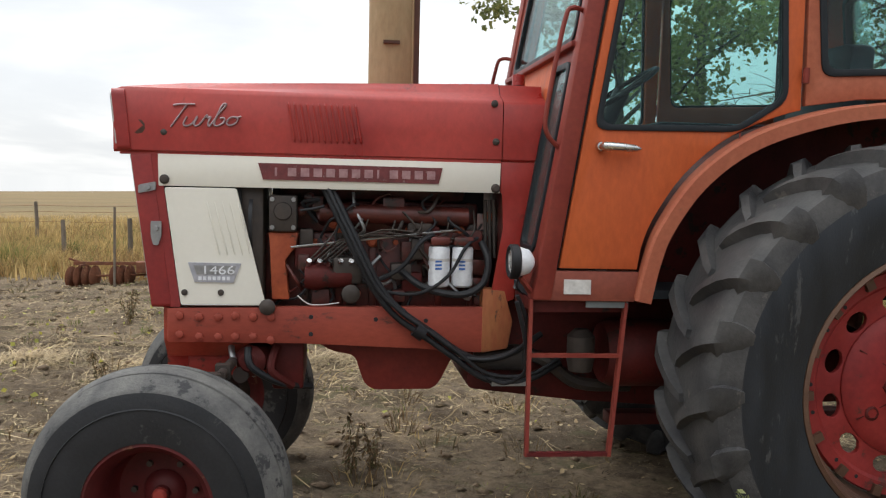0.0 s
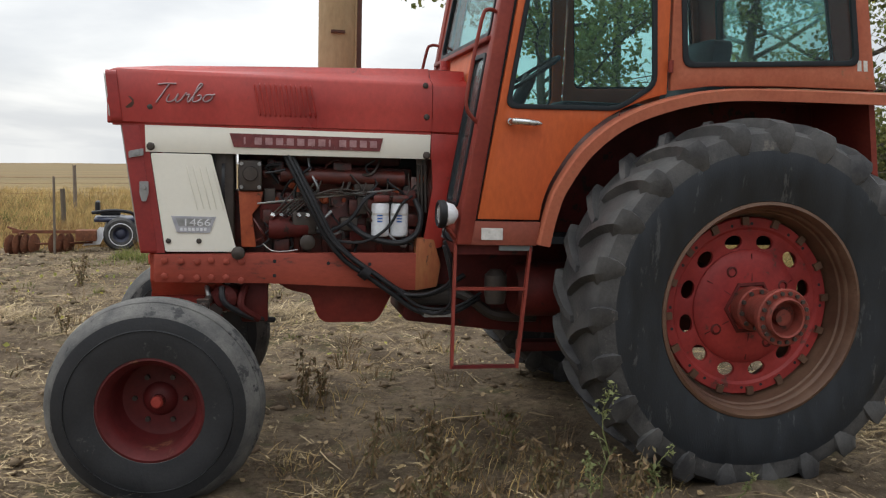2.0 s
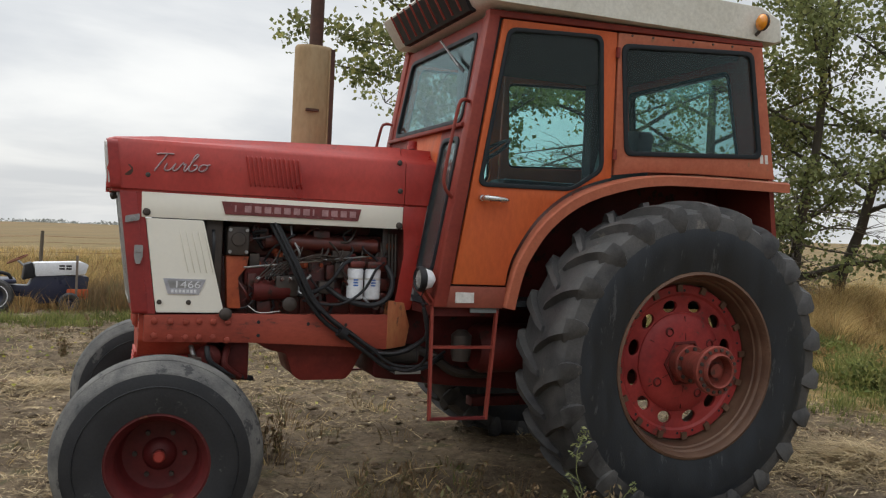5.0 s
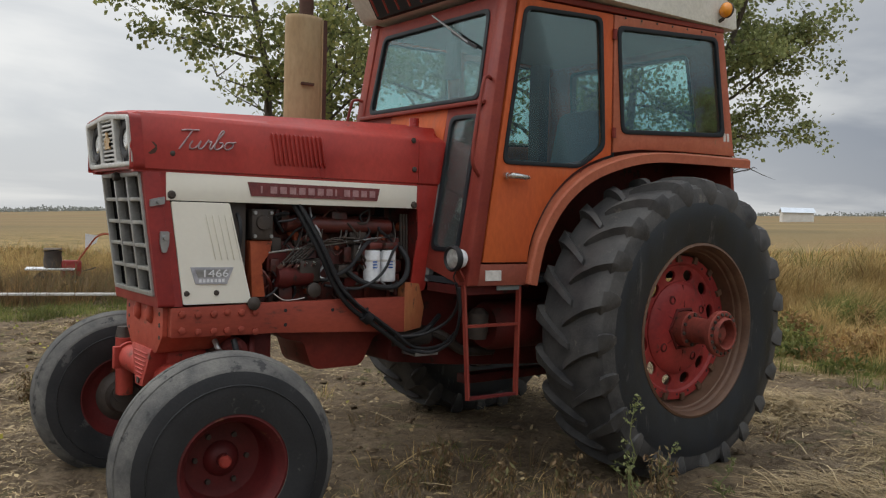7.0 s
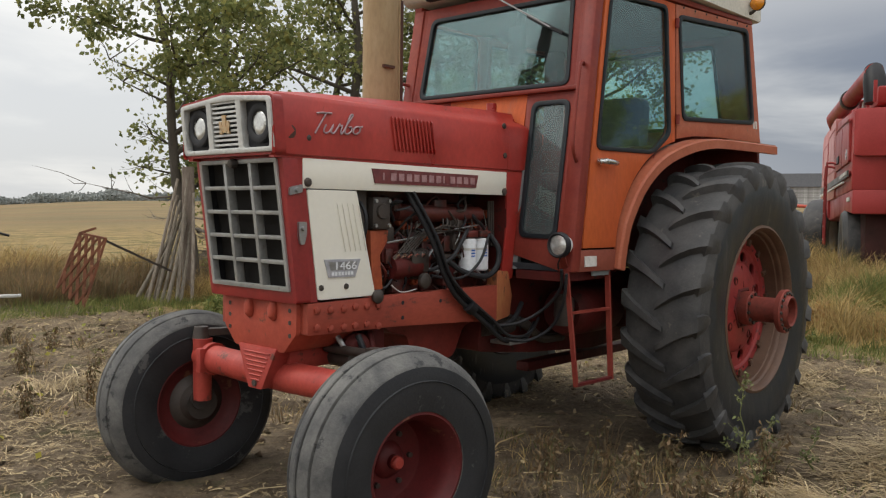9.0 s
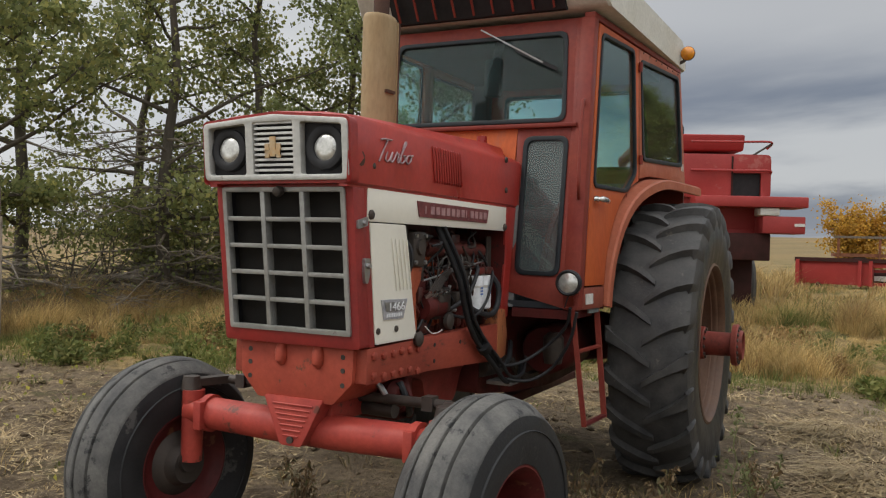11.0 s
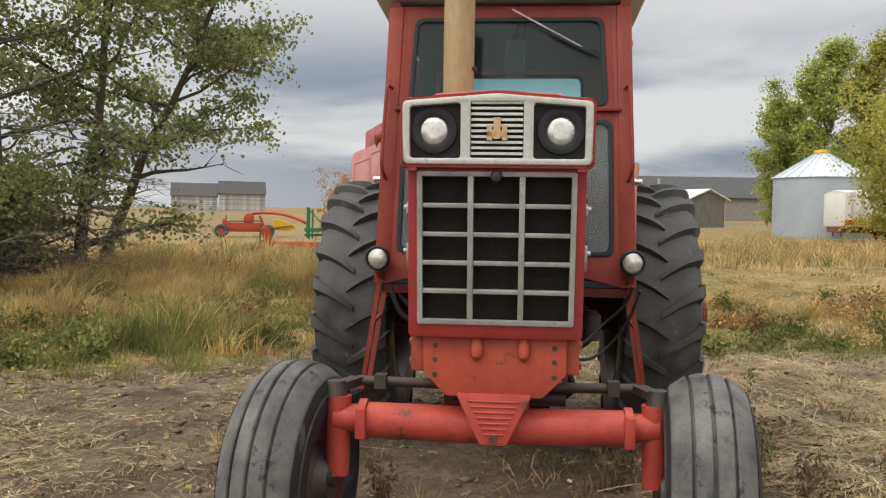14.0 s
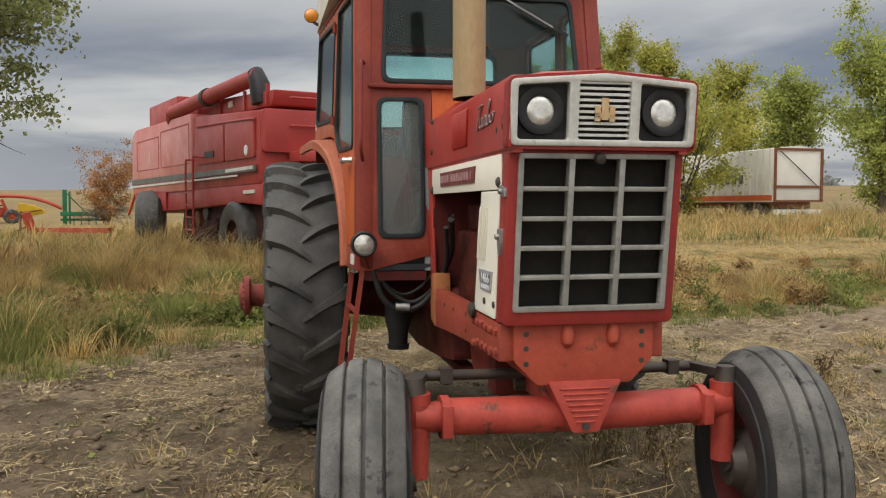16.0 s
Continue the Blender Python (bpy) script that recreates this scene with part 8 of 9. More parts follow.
    part("decal", Geo().box(7.3, 7.5, 0.40, 0.448, 3.50 + z, 3.62 + z), STRIPEW, th)
    for i in range(7):
        part("belt_pulley", Geo().lathe([(-0.05, 0.0), (-0.05, 0.22 - 0.015 * i), (0.03, 0.20 - 0.015 * i), (0.05, 0)], (4.9 + i * 0.62, 0.26, 0.95 + 0.14 * (i % 3) + z), (0, -1, 0), 16), (COMBDARK, RUSTY, IRON)[i % 3], th)
    part("vent", Geo().box(6.9, 7.5, -0.03, 0.0, 2.42 + z, 2.56 + z), BLACK, th)
    # the front end: operator's bay with an opening, rails, step shelf and feeder housing
    face = lambda u, v, w: (L + w, u, v)
    bay = part("front_panel", Geo().plate(rounded([(0.05, 2.38 + z), (W, 2.38 + z), (W, 3.18 + z), (0.05, 3.18 + z)], 0.10), [[(1.39, 2.42 + z), (1.92, 2.42 + z), (1.92, 2.84 + z), (1.39, 2.84 + z)]], face, 0.02, 0.10), COMBRED, th, "red front panel with an opening", bevel=0.01)
    part("opening", Geo().plate([(1.39, 2.42 + z), (1.92, 2.42 + z), (1.92, 2.84 + z), (1.39, 2.84 + z)], [], face, -0.012, 0.016), BLACK, bay)
    part("seam", Geo().box(L + 0.10, L + 0.12, 1.36, 1.39, 2.40 + z, 3.14 + z), COMBDARK, bay)
    part("shelf", Geo().box(L - 0.2, L + 0.55, 0.6, W + 0.55, 2.20 + z, 2.39 + z), COMBRED, th, "dark red step shelf", bevel=0.02)
    part("shroud", Geo().box(L + 0.1, L + 0.5, 1.80, W + 0.06, 2.05 + z, 2.195 + z), WHITEP, th, "white plastic shroud", bevel=0.03)
    part("lamp_box", Geo().box(L - 0.1, L + 0.5, 1.85, W + 0.52, 1.74 + z, 2.045 + z), COMBRED, th, "red lower lamp box", bevel=0.02)
    part("reflector", Geo().box(L + 0.5, L + 0.515, W + 0.32, W + 0.50, 1.87 + z, 1.92 + z), STRIPEW, th)
    part("feeder_house", Geo().box(L - 0.4, L + 0.35, 0.7, W - 0.05, 1.25 + z, 1.74 + z), COMBDARK, th, "dark feeder housing", bevel=0.03)
    for zz in (2.88, 3.40):
        part("handrail", Geo().tube(spline([(L + 0.14, 0.6, zz + z), (L + 0.16, 1.6, zz + z), (L + 0.14, W - 0.03, zz + z), (L - 0.02, W - 0.05, zz - 0.10 + z)]), 0.022, 6), COMBRED, th)
    part("rail_brace", Geo().tube([(L + 0.12, W, 3.38 + z), (L + 0.08, 1.75, 3.16 + z)], 0.02, 6), IRON, th)
    small_wheel(th, (2.3, -0.05, 0.88 + z), 0.92, 0.70, (-0.35, -0.94, 0), WHITEP)
    small_wheel(th, (2.05, W - 0.1, 0.60 + z + 0.10), 0.66, 0.5, (0, 1, 0), COMBRED)
    small_wheel(th, (8.4, 0.3, 0.75 + z), 0.78, 0.6, (0, -1, 0), COMBDARK)
    small_wheel(th, (8.4, W - 0.2, 0.75 + z), 0.78, 0.6, (0, 1, 0), COMBRED)
    part("wheel_guard", Geo().plate([(0.4, 1.2 + z), (0.9, 1.55 + z), (3.0, 1.58 + z), (3.6, 1.3 + z), (3.6, 1.75 + z), (0.4, 1.75 + z)], [], side, 0.0, 0.1), COMBRED, th)
    part("chute", Geo().plate([(3.9, 0.5 + z), (4.6, 0.9 + z), (5.0, 1.6 + z), (4.4, 1.6 + z)], [], side, 0.3, W - 0.3), COMBDARK, th)
    hook = part("rear_linkage", Geo().bar((0.1, 0.4, 1.3 + z), (-0.6, 0.3, 2.0 + z), 0.08, 0.08), ORANGEP, th)
    part("linkage_arm", Geo().bar((-0.6, 0.3, 2.0 + z), (-1.5, 0.2, 1.1 + z), 0.07, 0.07), ORANGEP, hook)


combine()


def header():
    th = thing("grain_header", "long red combine header parked in the grass", "header", standing(23.4, -0.2, -0.12), -101.0)
    L = 5.5
    part("back_sheet", Geo().plate([(0, 0.25), (L, 0.25), (L, 0.95), (0, 0.95)], [[(2.2, 0.35), (3.9, 0.35), (3.9, 0.80), (2.2, 0.80)]], lambda u, v, w: (u, w, v), -0.05, 0.05), COMBRED, th, "red header back sheet", bevel=0.01)
    for x in (0.0, 1.8, 2.1, 4.05, 4.9, L - 0.1):
        part("stiffener", Geo().box(x, x + 0.10, -0.14, -0.05, 0.22, 1.0), COMBRED, th)
    part("top_beam", Geo().box(-0.05, L + 0.05, -0.12, 0.12, 0.95, 1.07), COMBDARK, th, "dark top beam")
    part("feeder_bar", Geo().box(2.2, 3.9, 0.15, 0.25, 0.40, 0.55), WHITEP, th)
    part("feeder_bar", Geo().box(2.2, 3.9, 0.12, 0.20, 0.66, 0.74), COMBRED, th)
    for x in (0.0, L):
        part("end_divider", Geo().plate([(-0.1, 0.15), (1.5, 0.1), (1.2, 0.5), (0.3, 1.05), (-0.1, 1.05)], [], lambda u, v, w: (x + w, u, v), -0.03, 0.03), COMBRED, th)
    part("auger", Geo().tube([(0.1, 0.5, 0.5), (L - 0.1, 0.5, 0.5)], 0.25, 16), COMBDARK, th)
    for x in (0.6, 4.9):
        part("stand", Geo().box(x, x + 0.1, -0.1, 0.1, -0.05, 0.3), COMBDARK, th)


header()


def truck():
    th = thing("semi_truck", "light blue highway truck with a white cab top", "truck", standing(43.6, -6.9), -97.0)
    # nose towards -y of its own axes, so that it faces the yard
    m = lambda *a: Geo().box(*a)
    th.rotation_euler = (0, 0, radians(-96.5))
    part("hood", m(-0.95, 0.95, -3.2, -1.3, 0.75, 1.75), TRUCKB, th, "pale blue sloping hood", bevel=0.15)
    part("cab", m(-1.1, 1.1, -1.5, 0.9, 0.8, 2.2), TRUCKB, th, "blue truck cab", bevel=0.1)
    part("cab_top", m(-1.08, 1.08, -1.4, 0.9, 2.2, 2.95), WHITEP, th, "white cab roof", bevel=0.14)
    part("windscreen", m(-0.92, 0.92, -1.53, -1.45, 1.78, 2.32), DARKGL, th, "dark windscreen")
    part("grille", m(-0.45, 0.45, -3.24, -3.19, 0.85, 1.5), BLACK, th, "dark radiator grille", bevel=0.02)
    part("bumper", m(-1.15, 1.15, -3.45, -3.2, 0.40, 0.72), TRUCKB, th, bevel=0.05)
    for s in (-1, 1):
        part("fender", m(s * 0.62 - 0.45, s * 0.62 + 0.45, -3.1, -1.6, 0.55, 1.15), TRUCKB, th, bevel=0.15)
        part("headlamp", Geo().box(s * 0.82 - 0.14, s * 0.82 + 0.14, -3.16, -3.08, 0.9, 1.08), LENS, th)
        part("mirror", m(s * 1.3 - 0.1, s * 1.3 + 0.1, -1.45, -1.35, 1.5, 2.2), BLACK, th)
        part("stack", Geo().tube([(s * 1.05, 0.5, 1.0), (s * 1.05, 0.5, 3.5)], 0.07, 10), STEEL, th, "chrome exhaust stack")
        small_wheel(th, (s * 0.95, -2.4, 0.5), 0.5, 0.3, (s, 0, 0), STEEL)
        small_wheel(th, (s * 0.85, 2.8, 0.5), 0.5, 0.5, (s, 0, 0), STEEL)
    part("frame", m(-0.4, 0.4, -1.5, 4.0, 0.55, 0.85), BLACK, th)


truck()


def boarded_shed(name, label, at, rz, w, d, h, rise, wallm, roofm, boards=True, end_gable=True):
    th = thing(name, label, "shed", at, rz)
    part("wall", Geo().plate([(0, -0.3), (w, -0.3), (w, h), (0, h)], [], lambda u, v, q: (u, q, v), 0.0, 0.12), wallm, th)
    part("wall", Geo().plate([(0, -0.3), (w, -0.3), (w, h), (0, h)], [], lambda u, v, q: (u, d - 0.12 + q, v), 0.0, 0.12), wallm, th)
    for x in (0.0, w - 0.12):
        part("gable_wall", Geo().plate([(0.12, -0.3), (d - 0.12, -0.3), (d - 0.12, h), (d / 2, h + rise), (0.12, h)], [], lambda u, v, q: (x + q, u, v), 0.0, 0.12), wallm, th)
    for s in (0, 1):
        g = Geo()
        y0, y1 = (-0.35, d / 2) if s == 0 else (d / 2, d + 0.35)
        z0, z1 = (h - 0.35 * rise / (d / 2), h + rise) if s == 0 else (h + rise, h - 0.35 * rise / (d / 2))
        g.add([(-0.3, y0, z0), (w + 0.3, y0, z0), (w + 0.3, y1, z1), (-0.3, y1, z1), (-0.3, y0, z0 + 0.1), (w + 0.3, y0, z0 + 0.1), (w + 0.3, y1, z1 + 0.1), (-0.3, y1, z1 + 0.1)], [(0, 1, 2, 3), (4, 7, 6, 5), (0, 4, 5, 1), (1, 5, 6, 2), (2, 6, 7, 3), (3, 7, 4, 0)])
        part("roof_slope", g, roofm, th)
    if boards:
        k = max(4, int(h / 0.28))
        me = None
        for i in range(k):
            if me is None:
                me = Geo().box(0.02, w - 0.02, -0.03, -0.002, 0.02, h / k - 0.02).mesh("board", wallm)
            b = new("board", me)
            b.parent = th
            b.location = (0, 0, i * h / k)
    return th


boarded_shed("old_granary", "peeling grey-white board granary with a dark shingled roof", standing(232.5, 101.3, 0), -70, 13.0, 11, 4.8, 3.7, PEELW, SHINGLE)
boarded_shed("old_granary", "pale peeling board granary beside another one", standing(237.0, 88.5, 0), -70, 13.3, 11, 5.3, 3.7, PEELW, SHINGLE)
ws = boarded_shed("white_shed", "small white shed with a bare board end", standing(72.5, -18.4, 0), 36.9, 6.0, 4.6, 2.5, 0.8, WHITEP, WHITEP, False)
part("board_end", Geo().plate([(0.1, -0.2), (4.5, -0.2), (4.5, 2.45), (2.3, 3.2), (0.1, 2.45)], [], lambda u, v, q: (-q, u, v), 0.003, 0.05), WOODG, ws, "bare grey board end wall")
boarded_shed("machine_barn", "long dark-roofed barn far behind the yard", standing(112, -16, 0), -84, 24, 12, 3.4, 3.0, WOODG, SHINGLE, False)
boarded_shed("far_white_building", "small white building far across the field", standing(182, 108, 0), -50, 7, 4, 2.4, 1.0, WHITEP, GALVR, False)


def bin_():
    th = thing("grain_bin", "round galvanised grain bin with a conical roof", "grain bin", standing(45.0, -17.4))
    n = 48
    part("shell", Geo().lathe([(-0.3, 2.6)] + [(0.02 + i * 0.085, 2.6 + (0.018 if i % 2 else 0.0)) for i in range(41)], (0, 0, 0), (0, 0, 1), n), GALV, th, "corrugated galvanised wall")
    part("cone_roof", Geo().lathe([(3.40, 2.72), (4.85, 0.35), (4.95, 0.34), (5.0, 0.0)], (0, 0, 0), (0, 0, 1), n), GALVR, th, "ribbed conical roof", smooth=20)
    for i in range(24):
        a = math.tau * i / 24
        part("roof_rib", Geo().bar((math.cos(a) * 2.7, math.sin(a) * 2.7, 3.44), (math.cos(a) * 0.36, math.sin(a) * 0.36, 4.88), 0.05, 0.05), GALVR, th)
    part("cap", Geo().lathe([(4.9, 0.42), (5.08, 0.38), (5.12, 0)], (0, 0, 0), (0, 0, 1), 16), YELLOWP, th, "yellow roof cap")
    for y in (-0.22, 0.22):
        part("ladder_rail", Geo().box(-2.75, -2.70, y - 0.03, y + 0.03, 0.1, 2.3), BLACK, th)
    for i in range(7):
        part("rung", Geo().box(-2.75, -2.70, -0.22, 0.22, 0.3 + i * 0.3, 0.36 + i * 0.3), BLACK, th)


bin_()


def grain_trailer(at, rz, label, T=3.55):
    th = thing("grain_trailer", label, "trailer", at, rz)
    L, W = 12.0, 2.75
    part("box", Geo().box(0, L, 0, W, 1.05, T), WHITEP, th, "rusty white trailer box", bevel=0.03)
    part("tarp", Geo().plate([(0, T), (W, T), (W / 2, T + 0.17)], [], lambda u, v, w: (w, u, v), 0.0, L), WHITEP, th)
    part("orange_band", Geo().box(0.1, L, W, W + 0.02, 1.12, 1.38), ORANGEP, th, "faded orange band")
    for i in range(24):
        x = 0.2 + i * 0.5
        part("side_rib", Geo().box(x, x + 0.09, W, W + 0.06, 1.40, T - 0.02), WHITEP, th)
    for i in range(6):
        part("bar", Geo().box(2.2 + i * 0.55, 2.5 + i * 0.55, W + 0.06, W + 0.075, 1.95, 2.4), STRIPEB, th)
    part("end_frame", Geo().plate([(0, 1.05), (W, 1.05), (W, T + 0.05), (0, T + 0.05)], [[(0.12, 1.15), (W - 0.12, 1.15), (W - 0.12, 1.72), (0.12, 1.72)], [(0.12, 1.84), (W - 0.12, 1.84), (W - 0.12, T - 0.05), (0.12, T - 0.05)]], lambda u, v, w: (-w, u, v), 0.0, 0.07), RUSTY, th, "rust-brown tailgate frame")
    part("crank_rod", Geo().bar((-0.09, W - 0.3, T - 0.10), (-0.09, 0.4, 1.85), 0.05, 0.03), BLACK, th)
    part("chassis", Geo().box(0.2, L, 0.5, W - 0.5, 0.75, 1.05), RUSTY, th)
    part("bumper", Geo().box(-0.1, 0.15, 0.1, W - 0.1, 0.45, 0.70), WHITEP, th)
    for x in (1.3, 2.6):
        for y in (0.25, W - 0.25):
            small_wheel(th, (x, y, 0.50), 0.5, 0.45, (0, 1 if y > 1 else -1, 0), WHITEP)
    part("landing_leg", Geo().box(L - 2.5, L - 2.3, 0.6, W - 0.6, 0.0, 0.8), RUSTY, th)
    return th


grain_trailer(standing(30.6, -24.4, -0.25), 5.7, "long white grain trailer streaked with rust")
grain_trailer(standing(40.8, -28.0, -0.45), 92.0, "second white grain trailer with an orange band", 2.75)


def swather():
    th = thing("hay_swather", "orange-red pull-type hay machine in the field", "farm implement", standing(60.2, 21.9), -72.0)
    th.scale = (1.5, 1.5, 1.5)
    side = lambda u, v, w: (u, w, v)
    part("body", Geo().plate([(-1.10, 0.30), (1.05, 0.30), (1.10, 0.62), (0.75, 0.78), (-0.95, 0.78), (-1.15, 0.66)], [], side, -0.40, 0.60), SWATHRED, th, "low orange-red housing", bevel=0.05)
    part("end_box", Geo().plate([(-1.20, 0.60), (-0.85, 0.60), (-0.86, 0.84), (-1.12, 1.00), (-1.20, 0.94)], [], side, -0.45, 0.30), SWATHRED, th, bevel=0.02)
    part("crop_hood", Geo().plate([(-0.10, 0.72), (0.42, 0.72), (0.46, 1.12), (0.25, 1.30), (0.00, 1.28), (-0.12, 1.05)], [], side, -0.30, 0.70), SWATHRED, th, bevel=0.04)
    part("tongue", Geo().tube(spline([(0.05, 0.1, 1.22), (0.9, -0.2, 1.33), (1.9, -0.7, 1.26), (2.7, -1.1, 1.02), (3.3, -1.3, 0.72)]), 0.085, 8), SWATHRED, th, "arched orange-red tongue")
    part("upright", Geo().bar((1.00, -0.45, 0.45), (0.72, -0.45, 1.16), 0.14, 0.14), SWATHRED, th)
    part("side_shield", Geo().plate([(1.35, 0.42), (2.15, 0.38), (2.70, 0.52), (2.55, 0.70), (2.05, 0.92), (1.45, 1.02)], [], side, -0.20, 0.25), YELLOWP, th, "yellow end shield", bevel=0.04)
    part("shield_brace", Geo().bar((1.50, -0.24, 0.50), (2.50, -0.24, 0.66), 0.05, 0.05), RUSTY, th)
    part("lift_post", Geo().bar((-1.02, -0.2, 0.90), (-1.02, -0.2, 1.16), 0.07, 0.07), RUSTY, th)
    part("cross_pipe", Geo().bar((-0.85, -0.42, 0.84), (0.75, -0.42, 0.88), 0.07, 0.07), RUSTY, th)
    for x in (-1.25, 1.15):
        small_wheel(th, (x, -0.55, 0.34), 0.36, 0.26, (0, -1, 0), SWATHRED)
        small_wheel(th, (x, 0.75, 0.34), 0.36, 0.26, (0, 1, 0), SWATHRED)
    th = thing("green_cultivator", "green tool bar with an upright mast", "farm implement", standing(47.3, 13.5), -76.0)
    th.scale = (0.82, 0.9, 1.0)
    part("mast", Geo().box(-0.15, 0.15, -0.1, 0.1, 0.1, 2.1), GREENP, th, "green upright mast", bevel=0.02)
    part("mast", Geo().box(0.25, 0.40, -0.1, 0.1, 0.1, 2.0), GREENP, th, bevel=0.02)
    part("tool_bar", Geo().box(-0.3, 3.0, -0.12, 0.12, 0.55, 0.80), GREENP, th, bevel=0.02)
    part("lower_bar", Geo().box(-0.3, 3.0, 0.3, 0.5, 0.25, 0.40), GREENP, th, bevel=0.02)
    for i in range(6):
        part("shank", Geo().tube(spline([(0.1 + i * 0.5, 0.1, 0.6), (0.1 + i * 0.5, 0.5, 0.7), (0.1 + i * 0.5, 0.6, 0.3), (0.1 + i * 0.5, 0.4, -0.05)]), 0.04, 6), GREENP, th)
    part("stay", Geo().bar((0.0, 0, 2.0), (1.4, 0.3, 0.75), 0.06, 0.06), GREENP, th)
    th = thing("red_drawbar", "long rusty red drawbar lying low in the grass", "farm implement", standing(27.1, 10.0), -145.5)
    part("beam", Geo().bar((0, 0, 0.22), (6.6, 0, 0.34), 0.16, 0.16), SWATHRED, th, "red beam")
    part("upright", Geo().bar((0.05, 0.06, 0.12), (0, -0.17, 0.84), 0.36, 0.30), SWATHRED, th, "slanted red plate")
    part("jack", Geo().tube([(-0.05, -0.36, -0.05), (-0.05, -0.30, 0.90)], 0.035, 8), RUSTY, th)
    part("jack_foot", Geo().box(-0.18, 0.08, -0.48, -0.22, -0.06, 0.10), RUSTY, th, bevel=0.01)
    part("clevis", Geo().bar((0.0, -0.1, 0.34), (-0.1, -0.62, 0.12), 0.10, 0.08), RUSTY, th)


swather()


def utility_pole():
    x, y = 54.0, -3.8
    th = thing("utility_pole", "grey wooden utility pole with a small transformer", "utility pole", standing(x, y))
    part("pole", Geo().tube([(0, 0, -0.3), (0, 0, 7.6)], [0.12, 0.085], 10), POST, th)
    part("crossarm", Geo().box(-0.06, 0.06, -0.30, 0.30, 7.1, 7.2), POST, th)
    for yy in (-0.25, 0.25):
        part("insulator", Geo().tube([(0, yy, 7.2), (0, yy, 7.34)], 0.05, 8), DECAL, th)
    part("transformer", Geo().tube([(-0.1, -0.3, 6.35), (-0.1, -0.3, 6.85)], 0.16, 10), GALV, th)
    th = thing("white_tank_trailer", "white tank far behind the yard", "tank", standing(66, -6.2), -84)
    part("tank", Geo().tube([(0, -3.0, 2.2), (0, -2.8, 2.2), (0, 2.8, 2.2), (0, 3.0, 2.2)], [0.55, 0.9, 0.9, 0.55], 20), WHITEP, th)
    part("support", Geo().box(-0.8, 0.8, -2.6, 2.6, 0.0, 1.1), RUSTY, th)
    th = thing("flat_deck_trailer", "low rusty deck trailer beyond the header", "trailer", standing(36, -3.4), -86)
    part("deck", Geo().box(-2.6, 2.6, -1.2, 1.2, 0.75, 0.9), RUSTY, th)
    for xx in (-2.4, -0.8, 0.8, 2.4):
        part("stake", Geo().box(xx - 0.05, xx + 0.05, -1.25, -1.17, 0.7, 1.7), RUSTY, th)
    part("rail", Geo().box(-2.6, 2.6, -1.27, -1.2, 1.55, 1.65), POST, th)
    small_wheel(th, (-1.5, -1.0, 0.38), 0.4, 0.25, (0, -1, 0), RUSTY)
    small_wheel(th, (-1.5, 1.0, 0.38), 0.4, 0.25, (0, 1, 0), RUSTY)


utility_pole()


